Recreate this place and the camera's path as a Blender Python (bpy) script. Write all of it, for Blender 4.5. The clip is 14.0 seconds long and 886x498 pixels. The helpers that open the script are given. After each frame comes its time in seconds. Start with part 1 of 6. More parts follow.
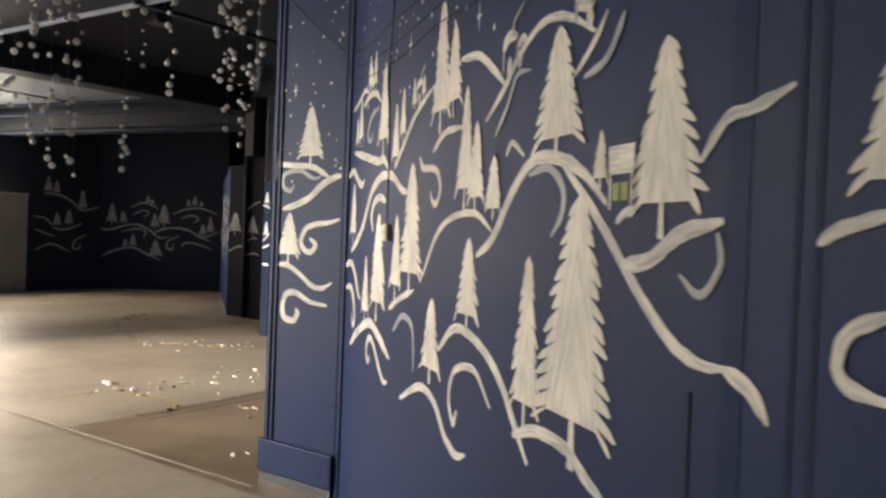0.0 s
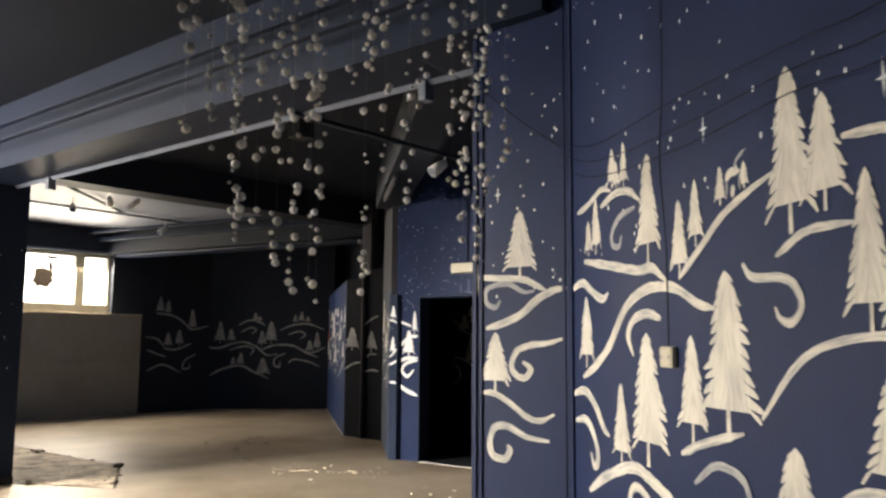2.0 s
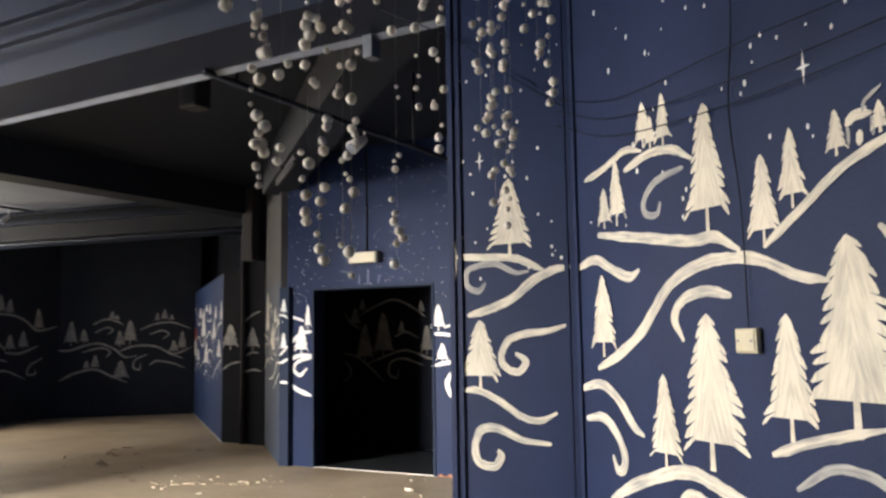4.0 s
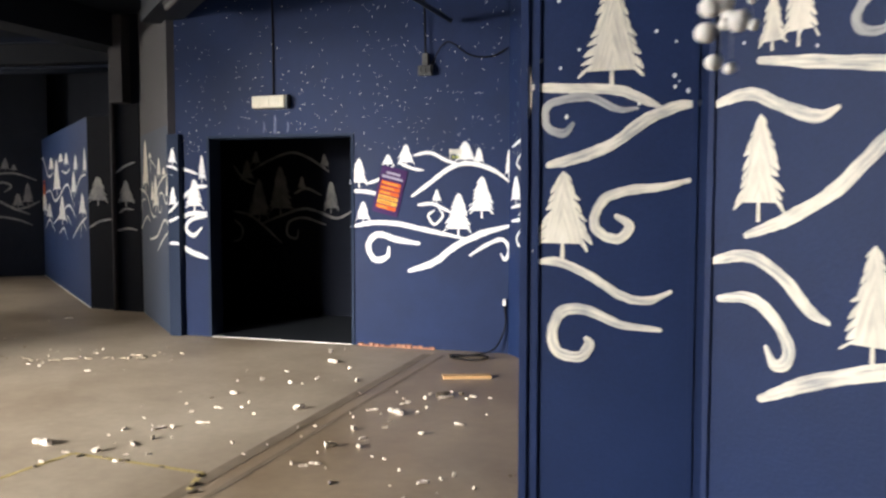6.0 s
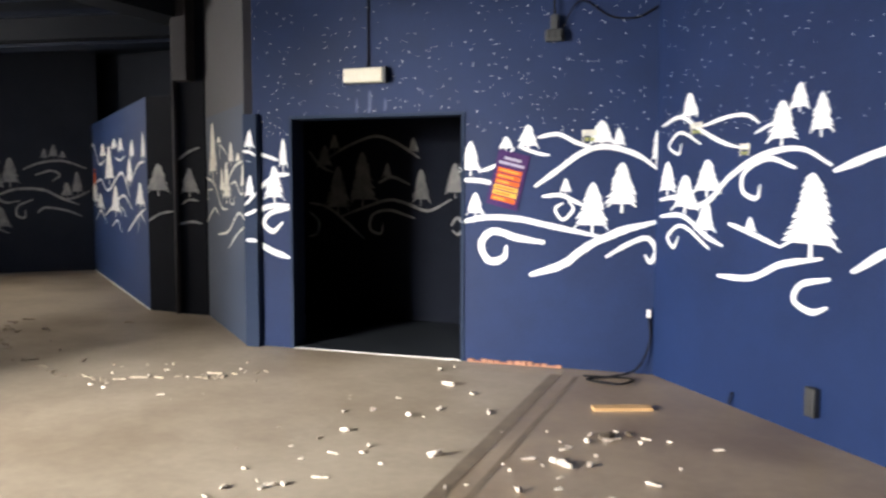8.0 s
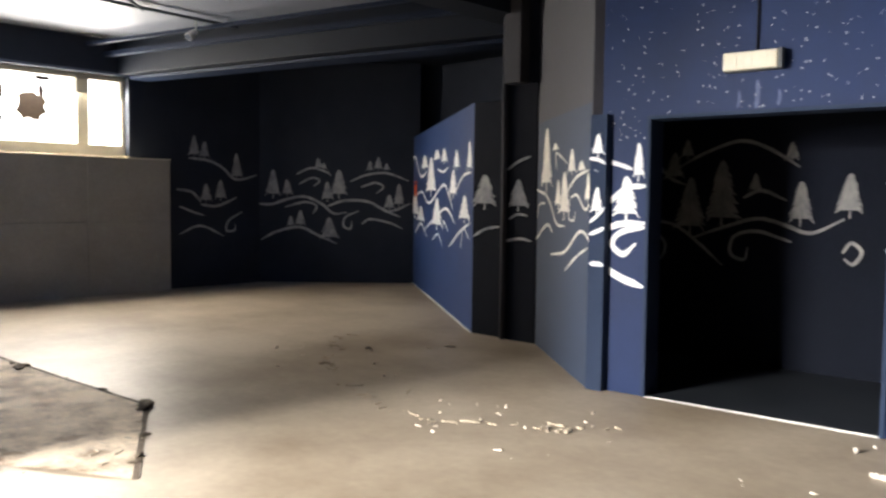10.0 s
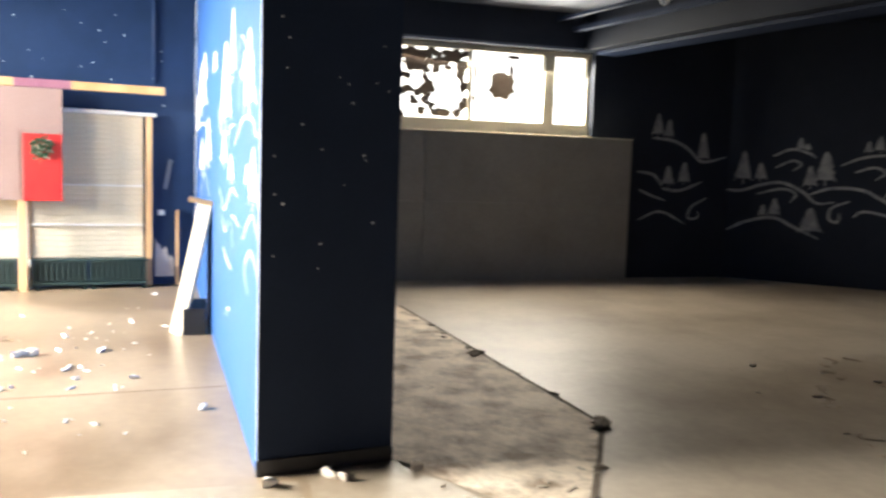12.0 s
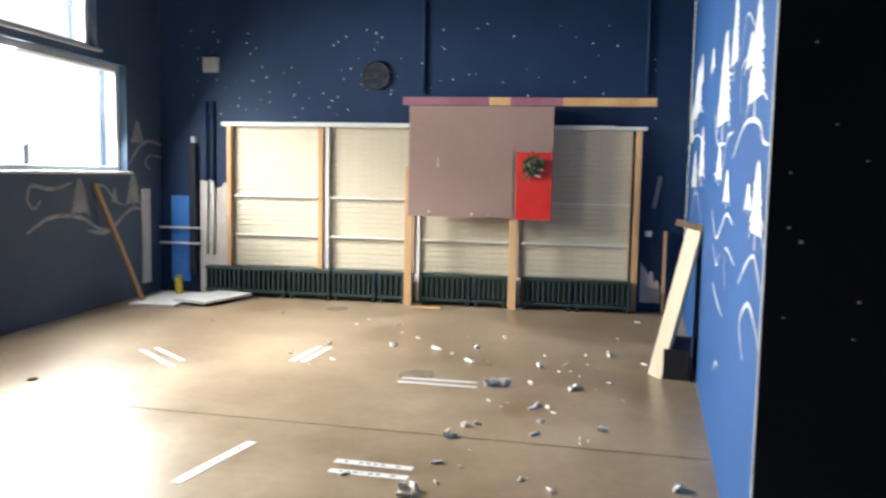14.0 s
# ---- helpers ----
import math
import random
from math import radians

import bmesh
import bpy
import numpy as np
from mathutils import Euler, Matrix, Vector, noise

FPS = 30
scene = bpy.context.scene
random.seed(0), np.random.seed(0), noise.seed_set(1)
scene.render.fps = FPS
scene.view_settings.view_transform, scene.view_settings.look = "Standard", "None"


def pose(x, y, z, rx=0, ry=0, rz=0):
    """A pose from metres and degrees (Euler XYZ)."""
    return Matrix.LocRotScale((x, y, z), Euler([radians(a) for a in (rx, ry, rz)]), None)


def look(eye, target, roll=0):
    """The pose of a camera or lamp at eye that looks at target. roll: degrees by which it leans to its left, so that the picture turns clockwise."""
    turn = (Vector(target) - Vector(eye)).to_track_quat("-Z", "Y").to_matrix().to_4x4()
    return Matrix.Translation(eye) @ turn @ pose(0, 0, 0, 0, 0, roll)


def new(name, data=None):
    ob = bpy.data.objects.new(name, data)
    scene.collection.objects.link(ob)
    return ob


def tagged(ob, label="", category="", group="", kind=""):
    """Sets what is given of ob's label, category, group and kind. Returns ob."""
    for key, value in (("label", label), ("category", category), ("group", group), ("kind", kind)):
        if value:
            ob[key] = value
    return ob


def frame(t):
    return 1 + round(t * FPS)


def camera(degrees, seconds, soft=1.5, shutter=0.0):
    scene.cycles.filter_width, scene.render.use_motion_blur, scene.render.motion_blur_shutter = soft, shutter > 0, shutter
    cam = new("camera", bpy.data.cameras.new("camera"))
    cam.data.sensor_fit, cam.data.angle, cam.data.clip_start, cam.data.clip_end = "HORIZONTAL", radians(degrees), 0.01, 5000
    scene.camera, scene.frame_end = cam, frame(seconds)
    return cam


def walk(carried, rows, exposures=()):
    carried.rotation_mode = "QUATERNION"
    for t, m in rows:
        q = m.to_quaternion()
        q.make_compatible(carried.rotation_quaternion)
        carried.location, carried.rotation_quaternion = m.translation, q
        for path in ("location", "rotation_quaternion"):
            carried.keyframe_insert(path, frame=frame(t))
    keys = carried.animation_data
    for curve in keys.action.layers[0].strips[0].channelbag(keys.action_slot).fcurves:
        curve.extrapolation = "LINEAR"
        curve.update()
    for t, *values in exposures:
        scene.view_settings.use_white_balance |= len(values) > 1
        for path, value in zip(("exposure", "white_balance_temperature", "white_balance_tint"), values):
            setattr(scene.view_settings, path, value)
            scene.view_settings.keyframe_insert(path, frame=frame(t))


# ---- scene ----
cam = camera(56.6, 14.0, 2.5, 0.4)
METRES, EYE, TILT, LEAN, TURN = 7.9, 1.41, 0.0, 0.0, 37.0
ROWS = [
    (0.0, 0.0, 0.0, 0.0, 0.03, -0.87, -2.18),
    (0.5, -0.0264, 0.0135, 0.0021, 0.15, -0.86, -0.8),
    (1.0, -0.0467, 0.0274, 0.0034, 1.19, 0.12, 0.01),
    (1.5, -0.068, 0.0499, 0.0051, 3.57, 3.09, -0.02),
    (2.0, -0.0919, 0.07, 0.0068, 5.45, 6.42, -0.45),
    (4.5, -0.1894, 0.1665, 0.0034, -9.5, 4.21, 0.39),
    (5.0, -0.2207, 0.1906, 0.003, -13.67, -0.13, -0.25),
    (5.5, -0.2347, 0.2227, -0.0001, -14.89, -2.41, -0.03),
    (6.0, -0.2429, 0.2678, 0.0026, -15.35, -3.67, -0.08),
    (6.5, -0.2585, 0.3058, -0.0001, -16.36, -4.72, 0.03),
    (7.0, -0.273, 0.3467, 0.0036, -18.49, -4.65, 0.35),
    (9.5, -0.3269, 0.5637, 0.0035, 3.15, -3.83, -0.94),
    (10.0, -0.343, 0.596, 0.0021, 7.21, -3.56, -0.67),
    (10.5, -0.3657, 0.6308, 0.0042, 11.98, -3.54, 0.01),
    (11.0, -0.3808, 0.6635, 0.0015, 20.31, -4.16, -0.93),
    (11.5, -0.3964, 0.6951, 0.0019, 29.08, -4.78, -2.58),
    (12.0, -0.4205, 0.7187, 0.0, 37.65, -5.34, -1.89),
    (12.5, -0.4466, 0.7439, 0.0015, 46.36, -5.58, -0.69),
    (13.0, -0.4674, 0.7724, 0.0013, 56.66, -5.58, -1.63),
    (13.5, -0.4924, 0.7896, 0.0023, 65.86, -5.62, -1.82),
    (14.0, -0.5209, 0.7983, 0.0026, 71.14, -5.22, -1.15),
]
EXPOSURES = [(0.0, -0.55, 6850, 10), (0.5, -0.4, 6850, 10), (1.0, -0.45, 6850, 10), (1.5, -0.65, 6950, 10), (2.0, -0.65, 6950, 10), (4.5, -0.45, 6800, 10), (5.5, -0.55, 6550, 10), (7.0, -0.35, 6350, 10), (9.5, -0.2, 6300, 10), (11.0, 0.0, 6400, 10), (11.5, 0.1, 6450, 11), (12.0, -0.6, 6450, 8), (12.5, -1.35, 6400, 5), (13.0, -2.0, 6350, 6), (13.5, -2.15, 6300, 5), (14.0, -2.3, 6350, 5)]
walk(cam, [(t, pose(0, 0, EYE, TILT, LEAN, TURN) @ pose(METRES * x, METRES * y, METRES * z, 90 + pitch, roll, yaw)) for t, x, y, z, yaw, pitch, roll in ROWS], EXPOSURES)

# ---------------------------------------------------------------- daylight
world = bpy.data.worlds.new("sky")
scene.world = world
world.use_nodes = True
wn = world.node_tree
sky = wn.nodes.new("ShaderNodeTexSky")
sky.sky_type, sky.sun_disc = "NISHITA", False
sky.sun_elevation, sky.sun_rotation = radians(38), radians(200)
sky.air_density, sky.dust_density = 1.0, 3.0
bg = wn.nodes["Background"]
wn.links.new(sky.outputs[0], bg.inputs[0])
bg.inputs[1].default_value = 0.15
sun = new("sun", bpy.data.lights.new("sun", "SUN"))
sun.data.energy, sun.data.angle, sun.data.color = 1.0, radians(12), (1.0, 0.94, 0.86)
sun.matrix_world = look((0, 0, 20), (6, 16, 3))


def window_light(name, place, target, wide, high, watts, colour=(0.93, 0.97, 1.0)):
    """Sky light that enters through one window's opening."""
    lamp = bpy.data.lights.new(name, "AREA")
    lamp.shape, lamp.size, lamp.size_y, lamp.energy, lamp.color = "RECTANGLE", wide, high, watts, colour
    ob = new(name, lamp)
    ob.matrix_world = look(place, target)
    return ob


window_light("skylight_hall", (-16.80, 6.05, 2.56), (-13, 6.0, 0.9), 2.9, 0.9, 620, (1.0, 0.90, 0.76))
window_light("skylight_room", (-13.35, -3.42, 2.0), (-13.0, 0.0, 0.0), 2.0, 1.1, 820, (0.99, 0.98, 0.97))
window_light("skylight_side", (-10.65, -3.1, 2.15), (-9.4, 2.0, -0.7), 1.9, 1.4, 850, (1.0, 0.96, 0.90))
window_light("skylight_outside", (-13.2, -5.2, 3.32), (-9.6, 2.0, 0.3), 7.0, 0.85, 15000, (1.0, 0.96, 0.90))

# ---------------------------------------------------------------- materials
def mat(name, base, second, scale=4.0, rough=0.6, bump=0.15, fine=60.0, metal=0.0, stretch=(1, 1, 1), spread=(0.35, 0.65), rough_to=None, object_random=0.0, specular=0.5):
    """A painted or solid surface: two colours mixed by broad stains, fine grain in gloss and relief."""
    m = bpy.data.materials.new(name)
    m.use_nodes = True
    t = m.node_tree
    n, l = t.nodes, t.links
    b = n["Principled BSDF"]
    co = n.new("ShaderNodeTexCoord")
    mp = n.new("ShaderNodeMapping")
    mp.inputs["Scale"].default_value = stretch
    l.new(co.outputs["Object"], mp.inputs[0])
    big = n.new("ShaderNodeTexNoise")
    big.inputs["Scale"].default_value, big.inputs["Detail"].default_value, big.inputs["Roughness"].default_value = scale, 8, 0.65
    l.new(mp.outputs[0], big.inputs["Vector"])
    small = n.new("ShaderNodeTexNoise")
    small.inputs["Scale"].default_value, small.inputs["Detail"].default_value = fine, 4
    l.new(mp.outputs[0], small.inputs["Vector"])
    ramp = n.new("ShaderNodeMapRange")
    ramp.inputs["From Min"].default_value, ramp.inputs["From Max"].default_value = spread
    l.new(big.outputs[0], ramp.inputs[0])
    mix = n.new("ShaderNodeMix")
    mix.data_type = "RGBA"
    mix.inputs[6].default_value, mix.inputs[7].default_value = (*base, 1), (*second, 1)
    l.new(ramp.outputs[0], mix.inputs[0])
    hsv = n.new("ShaderNodeHueSaturation")
    gv = n.new("ShaderNodeMapRange")
    gv.inputs["To Min"].default_value, gv.inputs["To Max"].default_value = 0.86, 1.14
    l.new(small.outputs[0], gv.inputs[0])
    if object_random:
        info = n.new("ShaderNodeObjectInfo")
        rv = n.new("ShaderNodeMapRange")
        rv.inputs["To Min"].default_value, rv.inputs["To Max"].default_value = 1 - object_random, 1 + object_random
        l.new(info.outputs["Random"], rv.inputs[0])
        mul = n.new("ShaderNodeMath")
        mul.operation = "MULTIPLY"
        l.new(gv.outputs[0], mul.inputs[0])
        l.new(rv.outputs[0], mul.inputs[1])
        l.new(mul.outputs[0], hsv.inputs["Value"])
    else:
        l.new(gv.outputs[0], hsv.inputs["Value"])
    l.new(mix.outputs[2], hsv.inputs["Color"])
    l.new(hsv.outputs[0], b.inputs["Base Color"])
    rr = n.new("ShaderNodeMapRange")
    rr.inputs["To Min"].default_value, rr.inputs["To Max"].default_value = rough, rough_to if rough_to else min(1.0, rough + 0.12)
    l.new(big.outputs[0], rr.inputs[0])
    l.new(rr.outputs[0], b.inputs["Roughness"])
    b.inputs["Metallic"].default_value = metal
    b.inputs["Specular IOR Level"].default_value = specular
    if bump:
        add = n.new("ShaderNodeMath")
        add.operation = "MULTIPLY_ADD"
        l.new(big.outputs[0], add.inputs[0])
        add.inputs[1].default_value = 2.0
        l.new(small.outputs[0], add.inputs[2])
        bp = n.new("ShaderNodeBump")
        bp.inputs["Strength"].default_value, bp.inputs["Distance"].default_value = bump, 0.01
        l.new(add.outputs[0], bp.inputs["Height"])
        l.new(bp.outputs[0], b.inputs["Normal"])
    return m


BLUE = mat("navy_wall_paint", (0.0068, 0.0158, 0.055), (0.0094, 0.0218, 0.075), 1.3, 0.5, 0.12, 90, specular=0.16)
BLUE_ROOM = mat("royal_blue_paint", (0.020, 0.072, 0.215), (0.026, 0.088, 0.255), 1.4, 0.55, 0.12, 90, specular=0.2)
SIDE_BLUE = mat("side_room_blue_paint", (0.0095, 0.026, 0.070), (0.013, 0.033, 0.090), 1.4, 0.5, 0.12, 90, specular=0.25)
# wall blue lightened and greyed to carry the glare of its window
LEFT_GLARE_BLUE = mat("glare_lightened_blue", (0.050, 0.085, 0.140), (0.064, 0.102, 0.165), 1.2, 0.5, 0.12, 70, specular=0.3)
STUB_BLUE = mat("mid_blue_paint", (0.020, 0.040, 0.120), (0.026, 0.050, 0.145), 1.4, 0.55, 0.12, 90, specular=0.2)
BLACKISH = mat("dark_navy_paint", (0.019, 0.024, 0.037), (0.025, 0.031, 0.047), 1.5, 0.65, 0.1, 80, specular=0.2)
# dark navy for shaded faces, door lining and dark joint strips
SHADE_TRIM_NAVY = mat("deep_navy_shade_and_trim", (0.014, 0.023, 0.048), (0.018, 0.029, 0.058), 1.5, 0.65, 0.1, 80, specular=0.15)
# near-black colour puts shade on store room walls and hall pillar faces
SHADE_NAVY = mat("near_black_shade_navy", (0.0042, 0.0056, 0.0110), (0.0058, 0.0075, 0.0140), 1.5, 0.7, 0.1, 80, specular=0.1)
GREYBLUE = mat("bare_board_grey", (0.025, 0.025, 0.033), (0.035, 0.034, 0.043), 1.2, 0.7, 0.1, 60)
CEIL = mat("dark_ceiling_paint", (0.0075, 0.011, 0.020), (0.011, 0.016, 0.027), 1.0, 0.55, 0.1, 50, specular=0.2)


def brush(name, base, second, thin, low, high):
    """Brushed paint: streaks run along the stroke, thin where the brush ran dry."""
    m = bpy.data.materials.new(name)
    m.use_nodes = True
    n, l = m.node_tree.nodes, m.node_tree.links
    b = n["Principled BSDF"]
    uv = n.new("ShaderNodeUVMap")
    mp = n.new("ShaderNodeMapping")
    mp.inputs["Scale"].default_value = (9, 95, 1)
    l.new(uv.outputs[0], mp.inputs[0])
    streak = n.new("ShaderNodeTexNoise")
    streak.inputs["Scale"].default_value, streak.inputs["Detail"].default_value, streak.inputs["Roughness"].default_value = 1.0, 6, 0.6
    l.new(mp.outputs[0], streak.inputs["Vector"])
    co = n.new("ShaderNodeTexCoord")
    broad = n.new("ShaderNodeTexNoise")
    broad.inputs["Scale"].default_value, broad.inputs["Detail"].default_value = 6.0, 5
    l.new(co.outputs["Object"], broad.inputs["Vector"])
    add = n.new("ShaderNodeMath")
    add.operation = "MULTIPLY_ADD"
    l.new(broad.outputs[0], add.inputs[0])
    add.inputs[1].default_value = 0.7
    l.new(streak.outputs[0], add.inputs[2])
    ramp = n.new("ShaderNodeValToRGB")
    e = ramp.color_ramp.elements
    e[0].position, e[0].color = low, (*thin, 1)
    e[1].position, e[1].color = high, (*base, 1)
    top = ramp.color_ramp.elements.new(min(0.99, high + 0.16))
    top.color = (*second, 1)
    half = n.new("ShaderNodeMath")
    half.operation = "MULTIPLY"
    half.inputs[1].default_value = 0.588
    l.new(add.outputs[0], half.inputs[0])
    l.new(half.outputs[0], ramp.inputs[0])
    l.new(ramp.outputs[0], b.inputs["Base Color"])
    b.inputs["Roughness"].default_value = 0.6
    b.inputs["Specular IOR Level"].default_value = 0.3
    bp = n.new("ShaderNodeBump")
    bp.inputs["Strength"].default_value, bp.inputs["Distance"].default_value = 0.12, 0.003
    l.new(streak.outputs[0], bp.inputs["Height"])
    l.new(bp.outputs[0], b.inputs["Normal"])
    return m


CEIL_BLUE = mat("blue_black_beam_paint", (0.0068, 0.0135, 0.034), (0.0098, 0.019, 0.046), 1.2, 0.45, 0.1, 40, specular=0.2)
PLASTER = mat("beige_plaster_crumb", (0.42, 0.345, 0.25), (0.56, 0.475, 0.37), 9, 0.9, 0.4, 40)
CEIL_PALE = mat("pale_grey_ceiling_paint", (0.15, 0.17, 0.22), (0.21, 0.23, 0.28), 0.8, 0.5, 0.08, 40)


PAINT = brush("cream_brushed_paint", (0.66, 0.625, 0.54), (0.78, 0.75, 0.68), (0.30, 0.30, 0.30), 0.38, 0.545)
PAINT_TREE = brush("cream_tree_paint", (0.69, 0.65, 0.56), (0.78, 0.745, 0.665), (0.42, 0.40, 0.36), 0.36, 0.55)
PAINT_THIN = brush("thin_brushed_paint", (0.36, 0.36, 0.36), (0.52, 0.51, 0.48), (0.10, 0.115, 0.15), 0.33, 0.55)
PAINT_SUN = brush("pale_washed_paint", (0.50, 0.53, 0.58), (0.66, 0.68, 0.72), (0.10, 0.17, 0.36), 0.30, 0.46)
# the same cream paint, its colour dimmed for the store room's low light
PAINT_STORE_DIM = brush("cream_paint_dimmed", (0.24, 0.23, 0.215), (0.31, 0.30, 0.28), (0.08, 0.08, 0.09), 0.33, 0.55)
PAINT_WHITE = brush("white_brushed_paint", (0.72, 0.73, 0.73), (0.80, 0.80, 0.79), (0.48, 0.50, 0.56), 0.27, 0.38)
STAR = mat("star_paint", (0.62, 0.63, 0.64), (0.75, 0.75, 0.74), 20, 0.6, 0)
CONCRETE = mat("brown_polished_concrete", (0.20, 0.14, 0.088), (0.37, 0.285, 0.195), 0.9, 0.16, 0.06, 14, spread=(0.36, 0.66), rough_to=0.5)
HALL_CONCRETE = mat("beige_worn_concrete", (0.255, 0.195, 0.135), (0.44, 0.37, 0.28), 0.7, 0.34, 0.06, 16, spread=(0.34, 0.62), rough_to=0.62)
RUBBLE_FLOOR = mat("broken_screed", (0.24, 0.155, 0.09), (0.84, 0.70, 0.53), 3.2, 0.7, 0.6, 22, spread=(0.37, 0.57))
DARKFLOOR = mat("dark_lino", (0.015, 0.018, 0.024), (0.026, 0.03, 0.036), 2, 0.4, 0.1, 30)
FOAM = mat("white_foam", (0.60, 0.52, 0.43), (0.76, 0.68, 0.58), 9, 0.85, 0.4, 40)
PINE = mat("pine_timber", (0.48, 0.28, 0.13), (0.62, 0.40, 0.21), 3, 0.55, 0.15, 40, stretch=(1, 1, 0.15))
PINE_FLAT = mat("pine_timber_long", (0.50, 0.29, 0.12), (0.64, 0.41, 0.20), 3, 0.55, 0.15, 40, stretch=(1, 0.15, 1))
WHITE = mat("white_gloss_paint", (0.70, 0.69, 0.66), (0.79, 0.78, 0.75), 3, 0.45, 0.1, 40)
SHUTTER = mat("cream_slatwall", (0.58, 0.515, 0.385), (0.67, 0.605, 0.47), 1.4, 0.5, 0.08, 40)
MAUVE = mat("mauve_board", (0.27, 0.178, 0.158), (0.315, 0.21, 0.185), 1.2, 0.65, 0.1, 50)
MAUVE_TRIM = mat("plum_painted_timber", (0.24, 0.09, 0.14), (0.31, 0.13, 0.18), 3, 0.55, 0.1, 40)
RED = mat("red_gloss_paint", (0.60, 0.02, 0.02), (0.68, 0.035, 0.03), 2, 0.4, 0.08, 40)
RAD = mat("dark_green_enamel", (0.012, 0.03, 0.03), (0.02, 0.042, 0.04), 3, 0.4, 0.1, 40)
STEEL = mat("painted_steel", (0.10, 0.12, 0.165), (0.15, 0.175, 0.225), 3, 0.4, 0.1, 40)
BLACK = mat("black_plastic", (0.012, 0.012, 0.014), (0.02, 0.02, 0.022), 5, 0.45, 0.05, 60)
CREAM = mat("yellowed_plastic", (0.50, 0.455, 0.33), (0.58, 0.54, 0.42), 5, 0.4, 0.05, 60)
GREYPANEL = mat("grey_boarding", (0.25, 0.235, 0.205), (0.33, 0.31, 0.27), 0.9, 0.6, 0.1, 30)
LEAF = mat("wreath_green", (0.03, 0.07, 0.03), (0.06, 0.11, 0.05), 20, 0.6, 0, object_random=0.3)

# ---------------------------------------------------------------- builders
def mesh_from(name, bm, material, smooth=False):
    me = bpy.data.meshes.new(name)
    bmesh.ops.recalc_face_normals(bm, faces=bm.faces)
    bm.to_mesh(me)
    bm.free()
    me.materials.append(material)
    if smooth:
        for p in me.polygons:
            p.use_smooth = True
    return me


def part(name, bm, material, parent=None, label="", smooth=False):
    ob = new(name, mesh_from(name, bm, material, smooth))
    if parent:
        ob.parent = parent
    return tagged(ob, label)


def root(name, m, label, category, group="", kind=""):
    ob = new(name)
    ob.matrix_world = m
    return tagged(ob, label, category, group, kind)


def box(bm, x0, x1, y0, y1, z0, z1, bevel=0.0, m=None):
    """A box between bounds, edges rounded by bevel, turned by m."""
    r = bmesh.ops.create_cube(bm, size=1)
    vs = r["verts"]
    bmesh.ops.scale(bm, verts=vs, vec=(x1 - x0, y1 - y0, z1 - z0))
    bmesh.ops.translate(bm, verts=vs, vec=((x0 + x1) / 2, (y0 + y1) / 2, (z0 + z1) / 2))
    if bevel:
        es = list({e for v in vs for e in v.link_edges})
        r = bmesh.ops.bevel(bm, geom=es, offset=bevel, segments=2, profile=0.6, affect="EDGES")
        vs = list({v for f in r["faces"] for v in f.verts} | {v for v in vs if v.is_valid})
    if m is not None:
        bmesh.ops.transform(bm, matrix=m, verts=[v for v in vs if v.is_valid])
    return bm


def boxes(*bounds, bevel=0.0):
    bm = bmesh.new()
    for b in bounds:
        box(bm, *b, bevel=bevel)
    return bm


def tube(bm, points, radius, sides=8, taper=None):
    """A round bar along points."""
    rings = []
    pts = [Vector(p) for p in points]
    for i, p in enumerate(pts):
        d = (pts[min(i + 1, len(pts) - 1)] - pts[max(i - 1, 0)]).normalized()
        up = Vector((0, 0, 1)) if abs(d.z) < 0.9 else Vector((1, 0, 0))
        a = d.cross(up).normalized()
        b = d.cross(a)
        r = radius if taper is None else radius + (taper - radius) * i / (len(pts) - 1)
        rings.append([bm.verts.new(p + r * (math.cos(k * 2 * math.pi / sides) * a + math.sin(k * 2 * math.pi / sides) * b)) for k in range(sides)])
    for r0, r1 in zip(rings, rings[1:]):
        for k in range(sides):
            bm.faces.new((r0[k], r0[(k + 1) % sides], r1[(k + 1) % sides], r1[k]))
    bm.faces.new(rings[0])
    bm.faces.new(rings[-1])
    return bm


def ball(bm, centre, radius, rough=0.0, subdiv=2):
    r = bmesh.ops.create_icosphere(bm, subdivisions=subdiv, radius=radius)
    for v in r["verts"]:
        k = 1 + rough * noise.noise(v.co * (2.2 / radius) + Vector(centre) * 7)
        v.co = v.co * k + Vector(centre)
    return bm


class Wall:
    """A wall's plan line from p0 to p1; the seen side is on the side of n. at(s, z, out) is a place on it."""

    def __init__(self, p0, p1, seen_from):
        self.p0, self.p1 = Vector((*p0, 0)), Vector((*p1, 0))
        self.length = (self.p1 - self.p0).length
        self.u = (self.p1 - self.p0).normalized()
        self.n = Vector((-self.u.y, self.u.x, 0))
        if (Vector((*seen_from, 0)) - self.p0).dot(self.n) < 0:
            self.n = -self.n

    def at(self, s, z, out=0.0):
        return self.p0 + self.u * s + self.n * out + Vector((0, 0, z))

    def matrix(self, s, z, out=0.0):
        """Local x along the wall, y out of it towards the viewer, z up."""
        m = Matrix((self.u, self.n, (0, 0, 1))).transposed().to_4x4()
        return Matrix.Translation(self.at(s, z, out)) @ m


